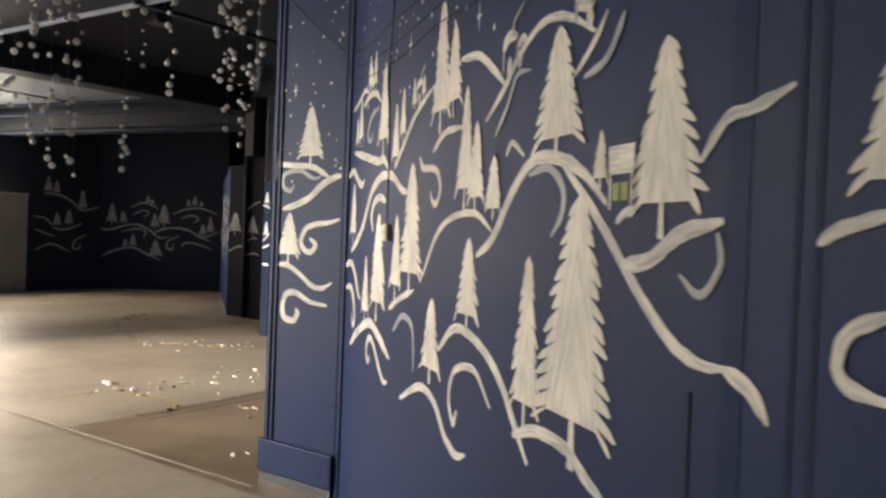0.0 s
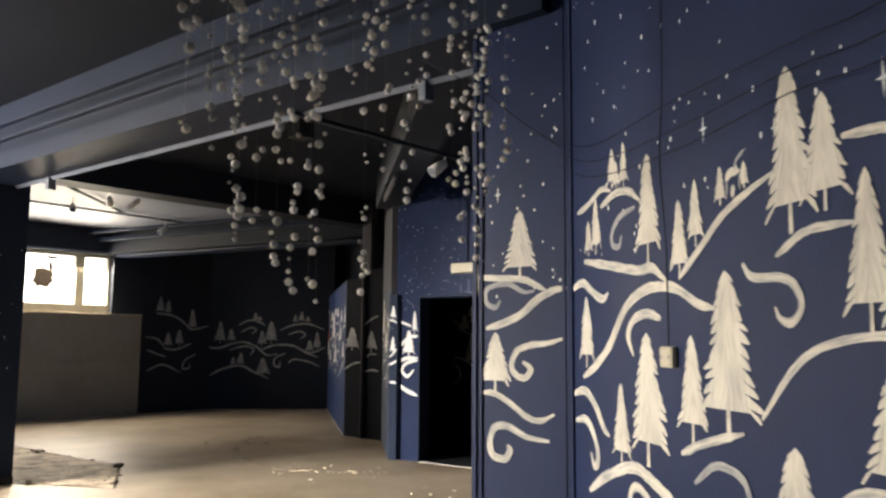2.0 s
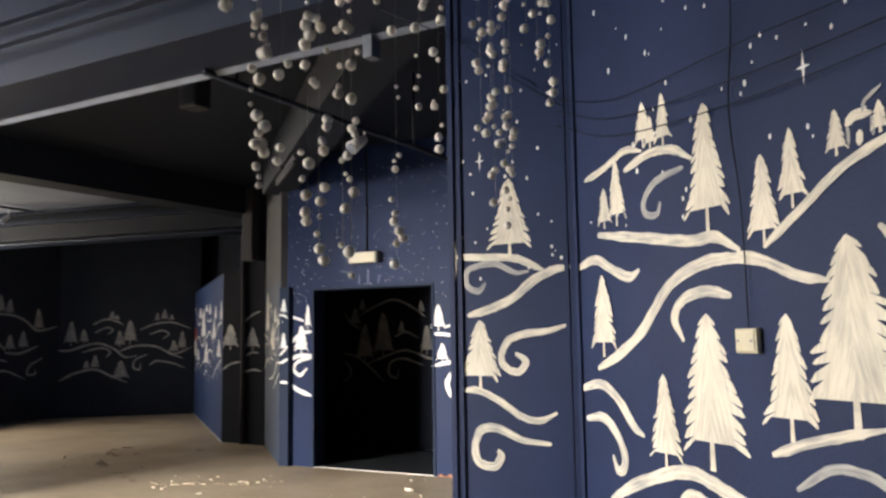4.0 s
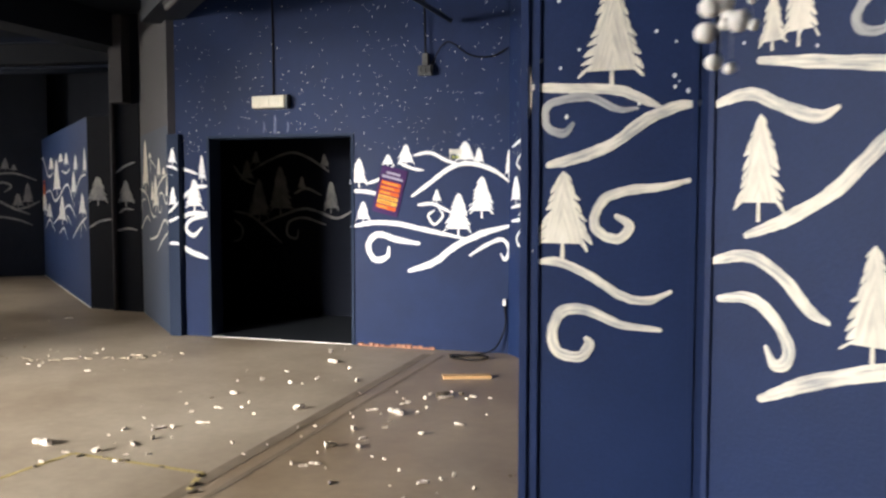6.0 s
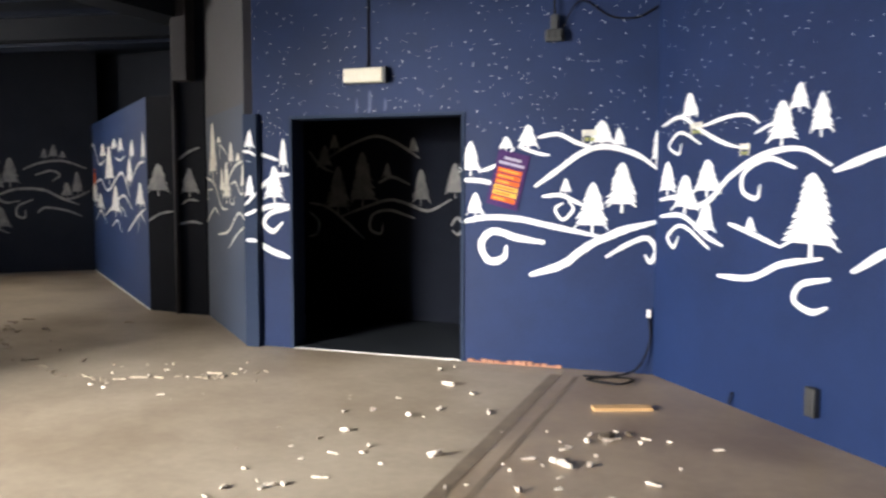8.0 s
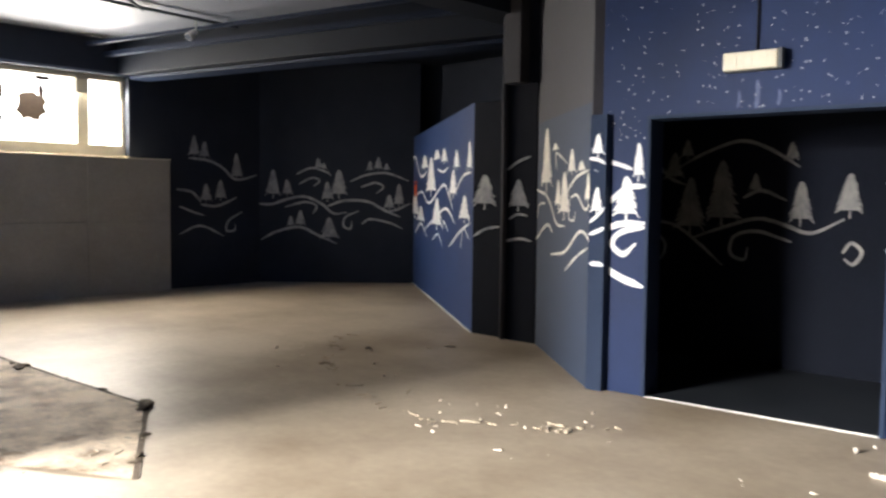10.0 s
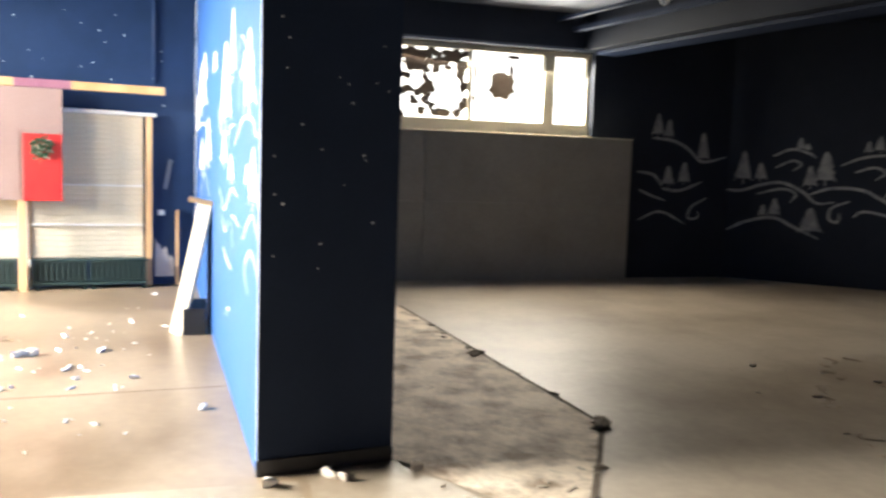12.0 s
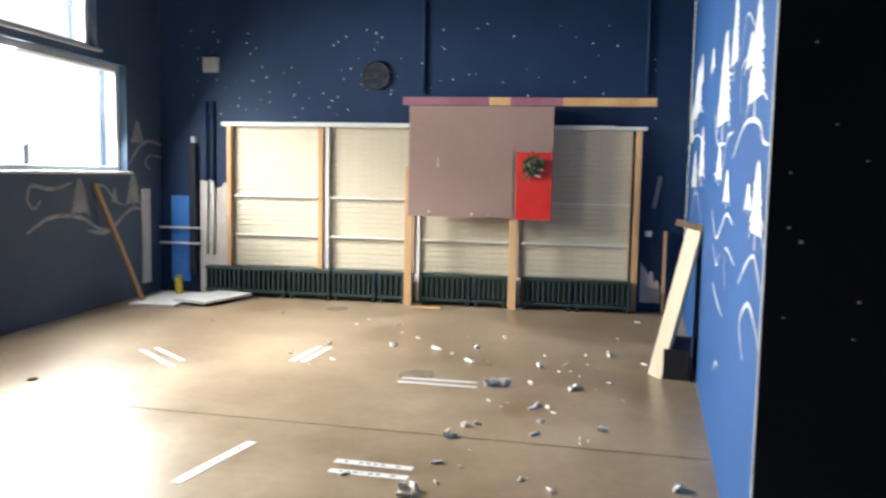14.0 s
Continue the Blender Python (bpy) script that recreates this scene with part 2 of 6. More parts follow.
def build_wall(name, w, z0, z1, thick, material, label, holes=(), s0=0.0, s1=None):
    """A wall with thickness behind its seen face; holes are (s0, s1, z0, z1) openings that go through."""
    s1 = w.length if s1 is None else s1
    ss = sorted({s0, s1, *[h[0] for h in holes], *[h[1] for h in holes]})
    zs = sorted({z0, z1, *[h[2] for h in holes], *[h[3] for h in holes]})
    ss = [s for s in ss if s0 <= s <= s1]
    zs = [z for z in zs if z0 <= z <= z1]
    bm = bmesh.new()

    def solid(i, j):
        if i < 0 or j < 0 or i >= len(ss) - 1 or j >= len(zs) - 1:
            return False
        a, b = (ss[i] + ss[i + 1]) / 2, (zs[j] + zs[j + 1]) / 2
        return not any(h[0] < a < h[1] and h[2] < b < h[3] for h in holes)

    def quad(*c):
        bm.faces.new([bm.verts.new(w.at(*p)) for p in c])

    for i in range(len(ss) - 1):
        for j in range(len(zs) - 1):
            if not solid(i, j):
                continue
            a, b, c, d = ss[i], ss[i + 1], zs[j], zs[j + 1]
            quad((a, c, 0), (b, c, 0), (b, d, 0), (a, d, 0))
            quad((a, c, -thick), (b, c, -thick), (b, d, -thick), (a, d, -thick))
            if not solid(i - 1, j):
                quad((a, c, 0), (a, d, 0), (a, d, -thick), (a, c, -thick))
            if not solid(i + 1, j):
                quad((b, c, 0), (b, d, 0), (b, d, -thick), (b, c, -thick))
            if not solid(i, j - 1):
                quad((a, c, 0), (b, c, 0), (b, c, -thick), (a, c, -thick))
            if not solid(i, j + 1):
                quad((a, d, 0), (b, d, 0), (b, d, -thick), (a, d, -thick))
    bmesh.ops.remove_doubles(bm, verts=bm.verts, dist=1e-5)
    return tagged(part(name, bm, material), label, "wall", kind="structure")


def prism(name, corners, z0, z1, material, label, category, kind="structure"):
    """An upright block over a plan outline."""
    bm = bmesh.new()
    lo = [bm.verts.new((x, y, z0)) for x, y in corners]
    hi = [bm.verts.new((x, y, z1)) for x, y in corners]
    bm.faces.new(lo)
    bm.faces.new(hi)
    for i in range(len(corners)):
        j = (i + 1) % len(corners)
        bm.faces.new((lo[i], lo[j], hi[j], hi[i]))
    return tagged(part(name, bm, material), label, category, kind=kind)


def beam(name, p0, p1, width, z0, z1, material, label):
    a, b = Vector((*p0, 0)), Vector((*p1, 0))
    n = Vector((-(b - a).y, (b - a).x, 0)).normalized() * width / 2
    c = [(a + n).to_2d(), (b + n).to_2d(), (b - n).to_2d(), (a - n).to_2d()]
    return prism(name, [tuple(v) for v in c], z0, z1, material, label, "beam")

# ---------------------------------------------------------------- the setting
MURAL = Wall((-2.98, 3.12), (1.9, -0.37), (-3, 0))
PIER = Wall((-3.56, 3.12), (-2.98, 3.12), (-3, 0))
DOORWALL = Wall((-8.54, 7.35), (-4.99, 7.65), (-6, 3))
ANGLE = Wall((-4.99, 7.65), (-2.2, 4.55), (-6, 3))
GREYWALL = Wall((-9.94, 8.53), (-8.49, 7.30), (-10, 6))
STUB = Wall((-10.8, 8.55), (-14.9, 11.6), (-14, 6))
BACK = Wall((-16.62, 9.75), (-14.8, 11.65), (-12, 6))
WINDOWWALL = Wall((-16.45, 2.4), (-16.62, 9.75), (-10, 6))
EWALL = Wall((-9.8, 2.725), (-16.3, 2.30), (-9, 0))
BOARDWALL = Wall((-15.2, -3.6), (-16.12, 2.3), (-10, 0))
LEFTWALL = Wall((-15.2, -3.56), (-11.8, -2.95), (-10, 0))
SIDEWALL = Wall((-11.8, -2.95), (3.5, -2.95), (-6, 0))
STOREBACK = Wall((-9.5, 9.00), (-4.4, 9.34), (-7, 8))
PIPEFACE = Wall((-8.49, 7.28), (-8.36, 7.291), (-8, 3))
STUBEND = Wall((-10.8, 8.55), (-10.36, 8.55), (-10, 3))
PILLAR = Wall((-10.32, 8.52), (-9.94, 8.52), (-10, 3))
EEND = Wall((-9.8, 2.725), (-9.9, 3.37), (-5, 3))
CEILING_Z = 3.62



def wall_box_plain(w, s0, s1, z0, z1, out0, out1):
    return box(bmesh.new(), s0, s1, out0, out1, z0, z1, 0.0, w.matrix(0, 0))


bm = bmesh.new()
bm.faces.new([bm.verts.new(p) for p in ((-16.9, -3.9, 0), (3.6, -3.9, 0), (3.6, 12.2, 0), (-16.9, 12.2, 0))])
floor = tagged(part("floor", bm, CONCRETE), "stained brown polished concrete floor with scattered debris", "floor", kind="structure")
prism("floor_slab_1", [(-16.4, 2.96), (-9.4, 2.95), (-5.4, 2.97), (-5.62, 7.5), (-8.5, 7.4), (-10.3, 8.9), (-15.0, 11.7), (-16.6, 9.8)], 0.0002, 0.0014, HALL_CONCRETE, "worn beige concrete floor slab in the hall", "floor")
prism("floor_slab_2", [(-9.7, -0.6), (-0.5, -2.9), (3.4, -2.9), (3.4, 2.9), (-9.7, 2.90)], 0.0002, 0.0014, HALL_CONCRETE, "worn beige concrete floor slab", "floor")
bm = boxes((-17.2, 3.8, -4.2, 12.4, CEILING_Z, CEILING_Z + 0.2))
tagged(part("ceiling", bm, CEIL), "dark blue-grey painted flat ceiling", "ceiling", kind="structure")
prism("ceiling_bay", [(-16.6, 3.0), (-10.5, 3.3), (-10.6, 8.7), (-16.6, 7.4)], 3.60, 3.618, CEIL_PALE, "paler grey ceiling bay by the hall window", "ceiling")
bm = bmesh.new()
bm.faces.new([bm.verts.new(p) for p in ((-400, -400, -0.3), (400, -400, -0.3), (400, 400, -0.3), (-400, 400, -0.3))])
tagged(part("ground", bm, mat("outside_ground", (0.10, 0.10, 0.09), (0.16, 0.15, 0.13), 0.3, 0.9, 0.1)), "grey ground outside the building", "ground", kind="structure")

wall_mural = build_wall("wall_mural", MURAL, 0, CEILING_Z, 0.15, BLUE, "navy blue wall painted with cream fir trees and hills")
wall_pier = build_wall("wall_pier", PIER, 0, CEILING_Z, 0.30, BLUE, "narrow navy panel wall with painted trees and swirls")
wall_door = build_wall("wall_door", DOORWALL, 0, CEILING_Z, 0.2, BLUE, "blue wall with white painted winter landscape and doorway", [(0.49, 2.03, 0, 2.0)])
wall_angle = build_wall("wall_angle", ANGLE, 0, CEILING_Z, 0.15, BLUE, "blue angled wall with white painted snowy hills")
wall_grey = build_wall("wall_grey", GREYWALL, 0, CEILING_Z, 0.12, GREYBLUE, "grey boarded wall with painted trees")
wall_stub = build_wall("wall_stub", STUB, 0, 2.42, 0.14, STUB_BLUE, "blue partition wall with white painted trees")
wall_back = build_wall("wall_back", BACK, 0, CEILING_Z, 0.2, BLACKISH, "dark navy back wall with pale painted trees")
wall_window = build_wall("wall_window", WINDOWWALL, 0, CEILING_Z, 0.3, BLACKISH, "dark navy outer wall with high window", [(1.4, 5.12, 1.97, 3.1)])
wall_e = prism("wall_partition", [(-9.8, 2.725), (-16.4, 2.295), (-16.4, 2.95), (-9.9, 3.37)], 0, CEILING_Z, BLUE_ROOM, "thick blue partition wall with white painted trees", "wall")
# thin sheet colours the end darker, as the side turned from the windows
part("end_shade_facing", wall_box_plain(EEND, 0.0, EEND.length, 0.0, CEILING_Z, 0.0005, 0.004), SHADE_TRIM_NAVY, wall_e, "partition end, coloured dark navy as its shaded side")
wall_board = build_wall("wall_board", BOARDWALL, 0, CEILING_Z, 0.25, SIDE_BLUE, "navy blue end wall with white stars")
wall_left = build_wall("wall_left", LEFTWALL, 0, CEILING_Z, 0.3, LEFT_GLARE_BLUE, "dark blue outer wall with large window", [(0.75, 3.2, 1.39, 2.5), (1.3, 3.2, 2.6, 3.3)])
wall_side = build_wall("wall_side", SIDEWALL, 0, CEILING_Z, 0.3, BLUE, "dark blue outer wall with a window", [(0.15, 2.15, 1.2, 2.95)])
prism("wall_end", [(3.5, -3.3), (3.7, -3.3), (3.7, 12.2), (3.5, 12.2)], 0, CEILING_Z, BLUE, "plain dark blue end wall", "wall")
prism("wall_north", [(-17, 12.0), (3.7, 12.0), (3.7, 12.2), (-17, 12.2)], 0, CEILING_Z, BLACKISH, "plain dark wall", "wall")
prism("wall_west", [(-17.1, 9.7), (-16.9, 9.7), (-16.9, 12.2), (-17.1, 12.2)], 0, CEILING_Z, BLACKISH, "plain dark wall", "wall")

# the partition's shadow on the boxed pipe is put into its dark colour
column_pipe = prism("column_1", [(-8.49, 7.28), (-8.36, 7.291), (-8.36, 7.362), (-8.49, 7.352)], 0, 2.05, SHADE_TRIM_NAVY, "navy boxed pipe beside the grey wall, coloured dark as shaded", "column")
# both blocks take near-black colour for faces turned from the window light
column_end = prism("column_2", [(-10.8, 8.55), (-10.36, 8.55), (-10.36, 8.9), (-10.8, 8.9)], 0, 2.42, SHADE_NAVY, "boarded end of partition, near-black for its shaded side", "column")
column_pillar = prism("column_3", [(-10.32, 8.52), (-9.945, 8.52), (-9.945, 8.9), (-10.32, 8.9)], 0, CEILING_Z, SHADE_NAVY, "boarded pillar, near-black for its shaded side", "column")

beam("beam_1", (-9.8, 2.95), (-3.1, 3.3), 0.5, 3.02, CEILING_Z, CEIL_BLUE, "blue-black painted downstand beam")
beam("beam_2", (-8.7, 7.45), (-3.5, 3.2), 0.35, 3.2, CEILING_Z, CEIL, "dark painted diagonal beam")
beam("beam_3", (-10.3, 3.2), (-10.4, 8.7), 0.4, 3.22, CEILING_Z, CEIL, "dark painted beam across the hall")
beam("beam_4", (-10.5, 9.0), (-16.6, 7.6), 0.5, 3.12, CEILING_Z, CEIL, "dark painted beam towards the window")

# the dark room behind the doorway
# wall colour is kept near-black so the room reads as unlit
wall_store = prism("wall_store_back", [(-9.5, 9.00), (-4.4, 9.34), (-4.4, 9.49), (-9.5, 9.15)], 0, CEILING_Z, SHADE_NAVY, "store room wall with painted trees, coloured as in dim light", "wall")
prism("wall_store_left", [(-9.75, 8.62), (-9.5, 8.45), (-9.5, 9.15), (-9.75, 9.15)], 0, CEILING_Z, SHADE_NAVY, "plain store room wall, coloured dark as unlit", "wall")
prism("wall_store_right", [(-4.4, 7.8), (-4.25, 7.8), (-4.25, 9.49), (-4.4, 9.49)], 0, CEILING_Z, SHADE_NAVY, "plain store room wall, coloured dark as unlit", "wall")


def painted(name, bm, uv, material, wall_ob):
    me = bpy.data.meshes.new(name)
    bm.to_mesh(me)
    bm.free()
    me.materials.append(material)
    ob = new(name, me)
    ob.parent = wall_ob
    return ob


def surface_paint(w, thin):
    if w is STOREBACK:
        return PAINT_STORE_DIM
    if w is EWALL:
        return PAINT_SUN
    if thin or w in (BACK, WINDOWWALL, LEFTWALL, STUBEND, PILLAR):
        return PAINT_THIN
    return PAINT_WHITE if w in (DOORWALL, ANGLE, STUB, PIPEFACE) else PAINT


layer = 0


def lift():
    """Each stroke lies a hair over the last one."""
    global layer
    layer += 1
    return 0.0016 + 0.0003 * (layer % 11)


def tree(wall_ob, w, s, z, h, wide):
    """A brushed fir: ragged drooping boughs down both sides of a stem, long and short by turns."""
    wide *= 1.22
    rnd = random.Random(int(s * 997 + z * 313 + h * 71))
    out = lift()
    bm = bmesh.new()
    uv = bm.loops.layers.uv.new("UVMap")
    tiers = max(5, min(15, int(4 + h * 17)))
    trunk = 0.13 * h
    crown = h - trunk

    def face(points, side):
        vs = [bm.verts.new(w.at(s + x, z + y, out)) for x, y in points]
        f = bm.faces.new(vs)
        for lp, (x, y) in zip(f.loops, points):
            lp[uv].uv = (abs(x) * 0.5 - y * 0.85 + 3 * s, side * (abs(x) * 0.9 + y * 0.25) + 5 * z)

    for side in (-1, 1):
        step = crown / tiers
        top, before = h, 0.008 * wide
        lean = rnd.uniform(0.9, 1.08)
        for i in range(tiers):
            f = (i + 1) / tiers
            last = i == tiers - 1
            reach = lean * wide / 2 * (0.12 + 0.86 * f ** 0.8) * rnd.uniform(0.84, 1.10)
            low = h - crown * f + (rnd.uniform(-0.2, 0.2) * step if not last else 0)
            tuck = max(before * 0.9, reach * rnd.uniform(0.55, 0.72))
            tip = low - rnd.uniform(0.05, 0.45) * step * (0.4 + f)
            belly = before + (reach - before) * 0.72
            mid = top + (tip - top) * rnd.uniform(0.45, 0.6)
            notch = low + (0.05 * h if last else 0.12 * step)
            face([(0, top), (side * before, top), (side * belly, mid), (side * reach, tip + 0.10 * step), (side * reach * 0.95, tip), (side * (reach + tuck) * 0.48, (tip + notch) / 2), (side * tuck, notch), (0, notch)], side)
            top, before = notch, tuck * 0.97
    k = max(0.005, 0.036 * wide)
    face([(-k, 0), (k, 0), (k * 0.7, trunk * 1.6), (-k * 0.7, trunk * 1.6)], 1)
    paint = surface_paint(w, False)
    return painted("painted_tree", bm, uv, PAINT_TREE if paint is PAINT else paint, wall_ob)


def stroke(wall_ob, w, wide, *knots, thin=False):
    """A brush stroke through the knots, round at its start and running out at its end."""
    out = lift()
    pts = [Vector(k) for k in knots]
    pts = [2 * pts[0] - pts[1]] + pts + [2 * pts[-1] - pts[-2]]
    line = []
    for i in range(1, len(pts) - 2):
        p0, p1, p2, p3 = pts[i - 1:i + 3]
        for j in range(9):
            t = j / 9
            line.append(0.5 * ((2 * p1) + (p2 - p0) * t + (2 * p0 - 5 * p1 + 4 * p2 - p3) * t * t + (3 * p1 - p0 - 3 * p2 + p3) * t ** 3))
    line.append(pts[-2])
    bm = bmesh.new()
    uv = bm.loops.layers.uv.new("UVMap")
    rows, run, n = [], 0.0, len(line)
    for i, p in enumerate(line):
        d = line[min(i + 1, n - 1)] - line[max(i - 1, 0)]
        if d.length < 1e-6:
            d = Vector((1, 0))
        d.normalize()
        side = Vector((-d.y, d.x))
        f = i / (n - 1)
        swell = min(1.0, 0.55 + 3.0 * f, 0.40 + 2.6 * (1 - f))
        k = 0.46 * wide * swell
        a, b = k * (1 + 0.22 * noise.noise((run * 45, wide * 90, 0.3))), k * (1 + 0.22 * noise.noise((run * 45, wide * 90, 7.3)))
        run += (line[i] - line[max(i - 1, 0)]).length
        rows.append((p + side * a, p, p - side * b, run, k))
    vs = [[bm.verts.new(w.at(q.x, q.y, out)) for q in r[:3]] for r in rows]
    for i in range(n - 1):
        for c in (0, 1):
            f = bm.faces.new((vs[i][c], vs[i][c + 1], vs[i + 1][c + 1], vs[i + 1][c]))
            for lp, (ri, ci) in zip(f.loops, ((i, c), (i, c + 1), (i + 1, c + 1), (i + 1, c))):
                lp[uv].uv = (rows[ri][3] + knots[0][0], (1 - ci) * rows[ri][4] + knots[0][1])
    for e, sgn in ((0, -1), (n - 1, 1)):
        p, k = rows[e][1], rows[e][4]
        q = rows[min(e + 1, n - 1)][1] - rows[max(e - 1, 0)][1]
        q = (q.normalized() if q.length > 1e-6 else Vector((1, 0))) * sgn
        tips = [bm.verts.new(w.at(*(p + q * k * 0.7 + Vector((-q.y, q.x)) * k * j), out)) for j in (0.45, -0.45)]
        ring = (vs[e][0], tips[0], tips[1], vs[e][2]) if sgn > 0 else (vs[e][0], tips[1], tips[0], vs[e][2])
        f = bm.faces.new((ring[0], ring[1], ring[2], ring[3], vs[e][1]))
        for lp in f.loops:
            lp[uv].uv = (rows[e][3] + knots[0][0], knots[0][1])
    return painted("painted_swirl", bm, uv, surface_paint(w, thin), wall_ob)


def stars(wall_ob, w, count, s0, s1, z0, z1, size, seed, keep_out=(), low_bias=1.0, tall=1.0):
    """Small white dabs scattered over a stretch of wall."""
    rnd = random.Random(seed)
    bm = bmesh.new()
    for _ in range(count):
        s, z = rnd.uniform(s0, s1), z0 + (z1 - z0) * rnd.random() ** low_bias
        if any(a < s < b and c < z < d for a, b, c, d in keep_out):
            continue
        r = size * rnd.uniform(0.5, 1.25)
        turn = rnd.uniform(0, 3)
        ring = [bm.verts.new(w.at(s + r * math.cos(turn + k * math.pi / 3), z + tall * r * math.sin(turn + k * math.pi / 3), 0.0013)) for k in range(6)]
        bm.faces.new(ring)
    ob = part("painted_stars", bm, STAR, wall_ob)
    ob["kind"] = "stuff"
    return ob


def cross_star(wall_ob, w, s, z, r):
    bm = bmesh.new()
    for a, b in ((r * 0.5, 0.12 * r), (0.10 * r, r)):
        bm.faces.new([bm.verts.new(w.at(s + x, z + y, 0.0012 + 0.0003 * (a > b))) for x, y in ((-a, 0), (0, -b), (a, 0), (0, b))])
    return part("painted_star", bm, STAR, wall_ob)


def wall_box(bm, w, s0, s1, z0, z1, out0, out1, bevel=0.0):
    """A box on a wall: along it, up it and out of it."""
    return box(bm, s0, s1, out0, out1, z0, z1, bevel, w.matrix(0, 0))

# ---------------------------------------------------------------- painted murals

# mural on the long wall
tree(wall_mural, MURAL, 0.46, 2.08, 0.16, 0.09)
tree(wall_mural, MURAL, 0.50, 2.07, 0.11, 0.06)
tree(wall_mural, MURAL, 0.57, 2.06, 0.18, 0.08)
tree(wall_mural, MURAL, 0.77, 1.75, 0.40, 0.19)
tree(wall_mural, MURAL, 0.29, 1.83, 0.24, 0.09)
tree(wall_mural, MURAL, 0.21, 1.83, 0.15, 0.08)
tree(wall_mural, MURAL, 1.00, 1.68, 0.26, 0.12)
tree(wall_mural, MURAL, 1.11, 1.77, 0.22, 0.10)
tree(wall_mural, MURAL, 0.18, 1.36, 0.30, 0.15)
tree(wall_mural, MURAL, 0.52, 1.00, 0.31, 0.15)
tree(wall_mural, MURAL, 0.74, 1.03, 0.47, 0.28)
tree(wall_mural, MURAL, 1.06, 1.15, 0.34, 0.18)
tree(wall_mural, MURAL, 1.27, 1.18, 0.50, 0.30)
tree(wall_mural, MURAL, 1.26, 1.88, 0.12, 0.06)
tree(wall_mural, MURAL, 1.39, 1.91, 0.08, 0.05)
tree(wall_mural, MURAL, 1.60, 1.75, 0.45, 0.21)
tree(wall_mural, MURAL, 1.74, 1.79, 0.30, 0.16)
tree(wall_mural, MURAL, 1.88, 1.49, 0.38, 0.16)
tree(wall_mural, MURAL, 1.98, 1.48, 0.27, 0.14)
tree(wall_mural, MURAL, 2.13, 1.46, 0.18, 0.12)
tree(wall_mural, MURAL, 2.52, 1.59, 0.31, 0.24)
tree(wall_mural, MURAL, 2.73, 1.52, 0.12, 0.06)
tree(wall_mural, MURAL, 1.94, 1.13, 0.28, 0.20)
tree(wall_mural, MURAL, 1.58, 0.91, 0.29, 0.21)
tree(wall_mural, MURAL, 2.39, 0.93, 0.44, 0.18)
tree(wall_mural, MURAL, 2.65, 0.92, 0.59, 0.37)
tree(wall_mural, MURAL, 2.965, 1.42, 0.36, 0.22)
tree(wall_mural, MURAL, 3.48, 1.46, 0.22, 0.15)
stroke(wall_mural, MURAL, 0.039, (0.02, 1.70), (0.14, 1.72), (0.24, 1.68), (0.35, 1.64), (0.41, 1.66))
stroke(wall_mural, MURAL, 0.028, (0.09, 2.03), (0.21, 2.05), (0.35, 2.09), (0.45, 2.07))
stroke(wall_mural, MURAL, 0.033, (0.35, 2.02), (0.49, 2.05), (0.61, 2.04), (0.71, 1.99))
stroke(wall_mural, MURAL, 0.040, (0.17, 1.81), (0.43, 1.77), (0.69, 1.73), (0.80, 1.73), (0.90, 1.68))
stroke(wall_mural, MURAL, 0.028, (0.66, 1.97), (0.52, 1.95), (0.45, 1.89), (0.465, 1.845), (0.52, 1.84), (0.54, 1.875), thin=True)
stroke(wall_mural, MURAL, 0.043, (0.14, 1.32), (0.27, 1.37), (0.41, 1.45), (0.56, 1.59), (0.71, 1.65), (0.86, 1.66), (1.00, 1.63))
stroke(wall_mural, MURAL, 0.033, (0.89, 1.67), (0.99, 1.64), (1.11, 1.59), (1.21, 1.57))
stroke(wall_mural, MURAL, 0.038, (0.85, 1.55), (0.75, 1.57), (0.64, 1.55), (0.59, 1.49), (0.63, 1.42))
stroke(wall_mural, MURAL, 0.039, (0.02, 1.24), (0.15, 1.26), (0.26, 1.21), (0.34, 1.13), (0.40, 1.10))
stroke(wall_mural, MURAL, 0.040, (0.05, 1.13), (0.16, 1.14), (0.24, 1.09), (0.285, 1.02), (0.275, 0.975), (0.24, 0.965), (0.215, 1.01))
stroke(wall_mural, MURAL, 0.047, (0.20, 0.86), (0.37, 0.94), (0.61, 1.01), (0.79, 0.98), (0.91, 0.94), (1.01, 0.91))
stroke(wall_mural, MURAL, 0.036, (0.655, 0.862), (0.63, 0.842), (0.60, 0.85), (0.585, 0.89), (0.61, 0.932), (0.66, 0.945), (0.73, 0.92), (0.83, 0.85), (0.93, 0.80), (0.99, 0.81))
stroke(wall_mural, MURAL, 0.029, (1.00, 1.68), (1.13, 1.76), (1.30, 1.86), (1.54, 1.93))
stroke(wall_mural, MURAL, 0.030, (0.99, 1.11), (1.14, 1.16), (1.35, 1.21))
stroke(wall_mural, MURAL, 0.028, (1.07, 1.03), (1.20, 1.10), (1.34, 1.08), (1.38, 0.99), (1.38, 0.92), thin=True)
stroke(wall_mural, MURAL, 0.024, (1.44, 1.26), (1.60, 1.41), (1.76, 1.47), (1.98, 1.48), (2.12, 1.43))
stroke(wall_mural, MURAL, 0.034, (2.01, 1.36), (2.13, 1.41), (2.26, 1.53), (2.38, 1.60), (2.52, 1.60), (2.65, 1.56), (2.76, 1.49))
stroke(wall_mural, MURAL, 0.028, (2.56, 1.58), (2.73, 1.46), (2.85, 1.36), (2.98, 1.26), (3.08, 1.22), (3.16, 1.22))
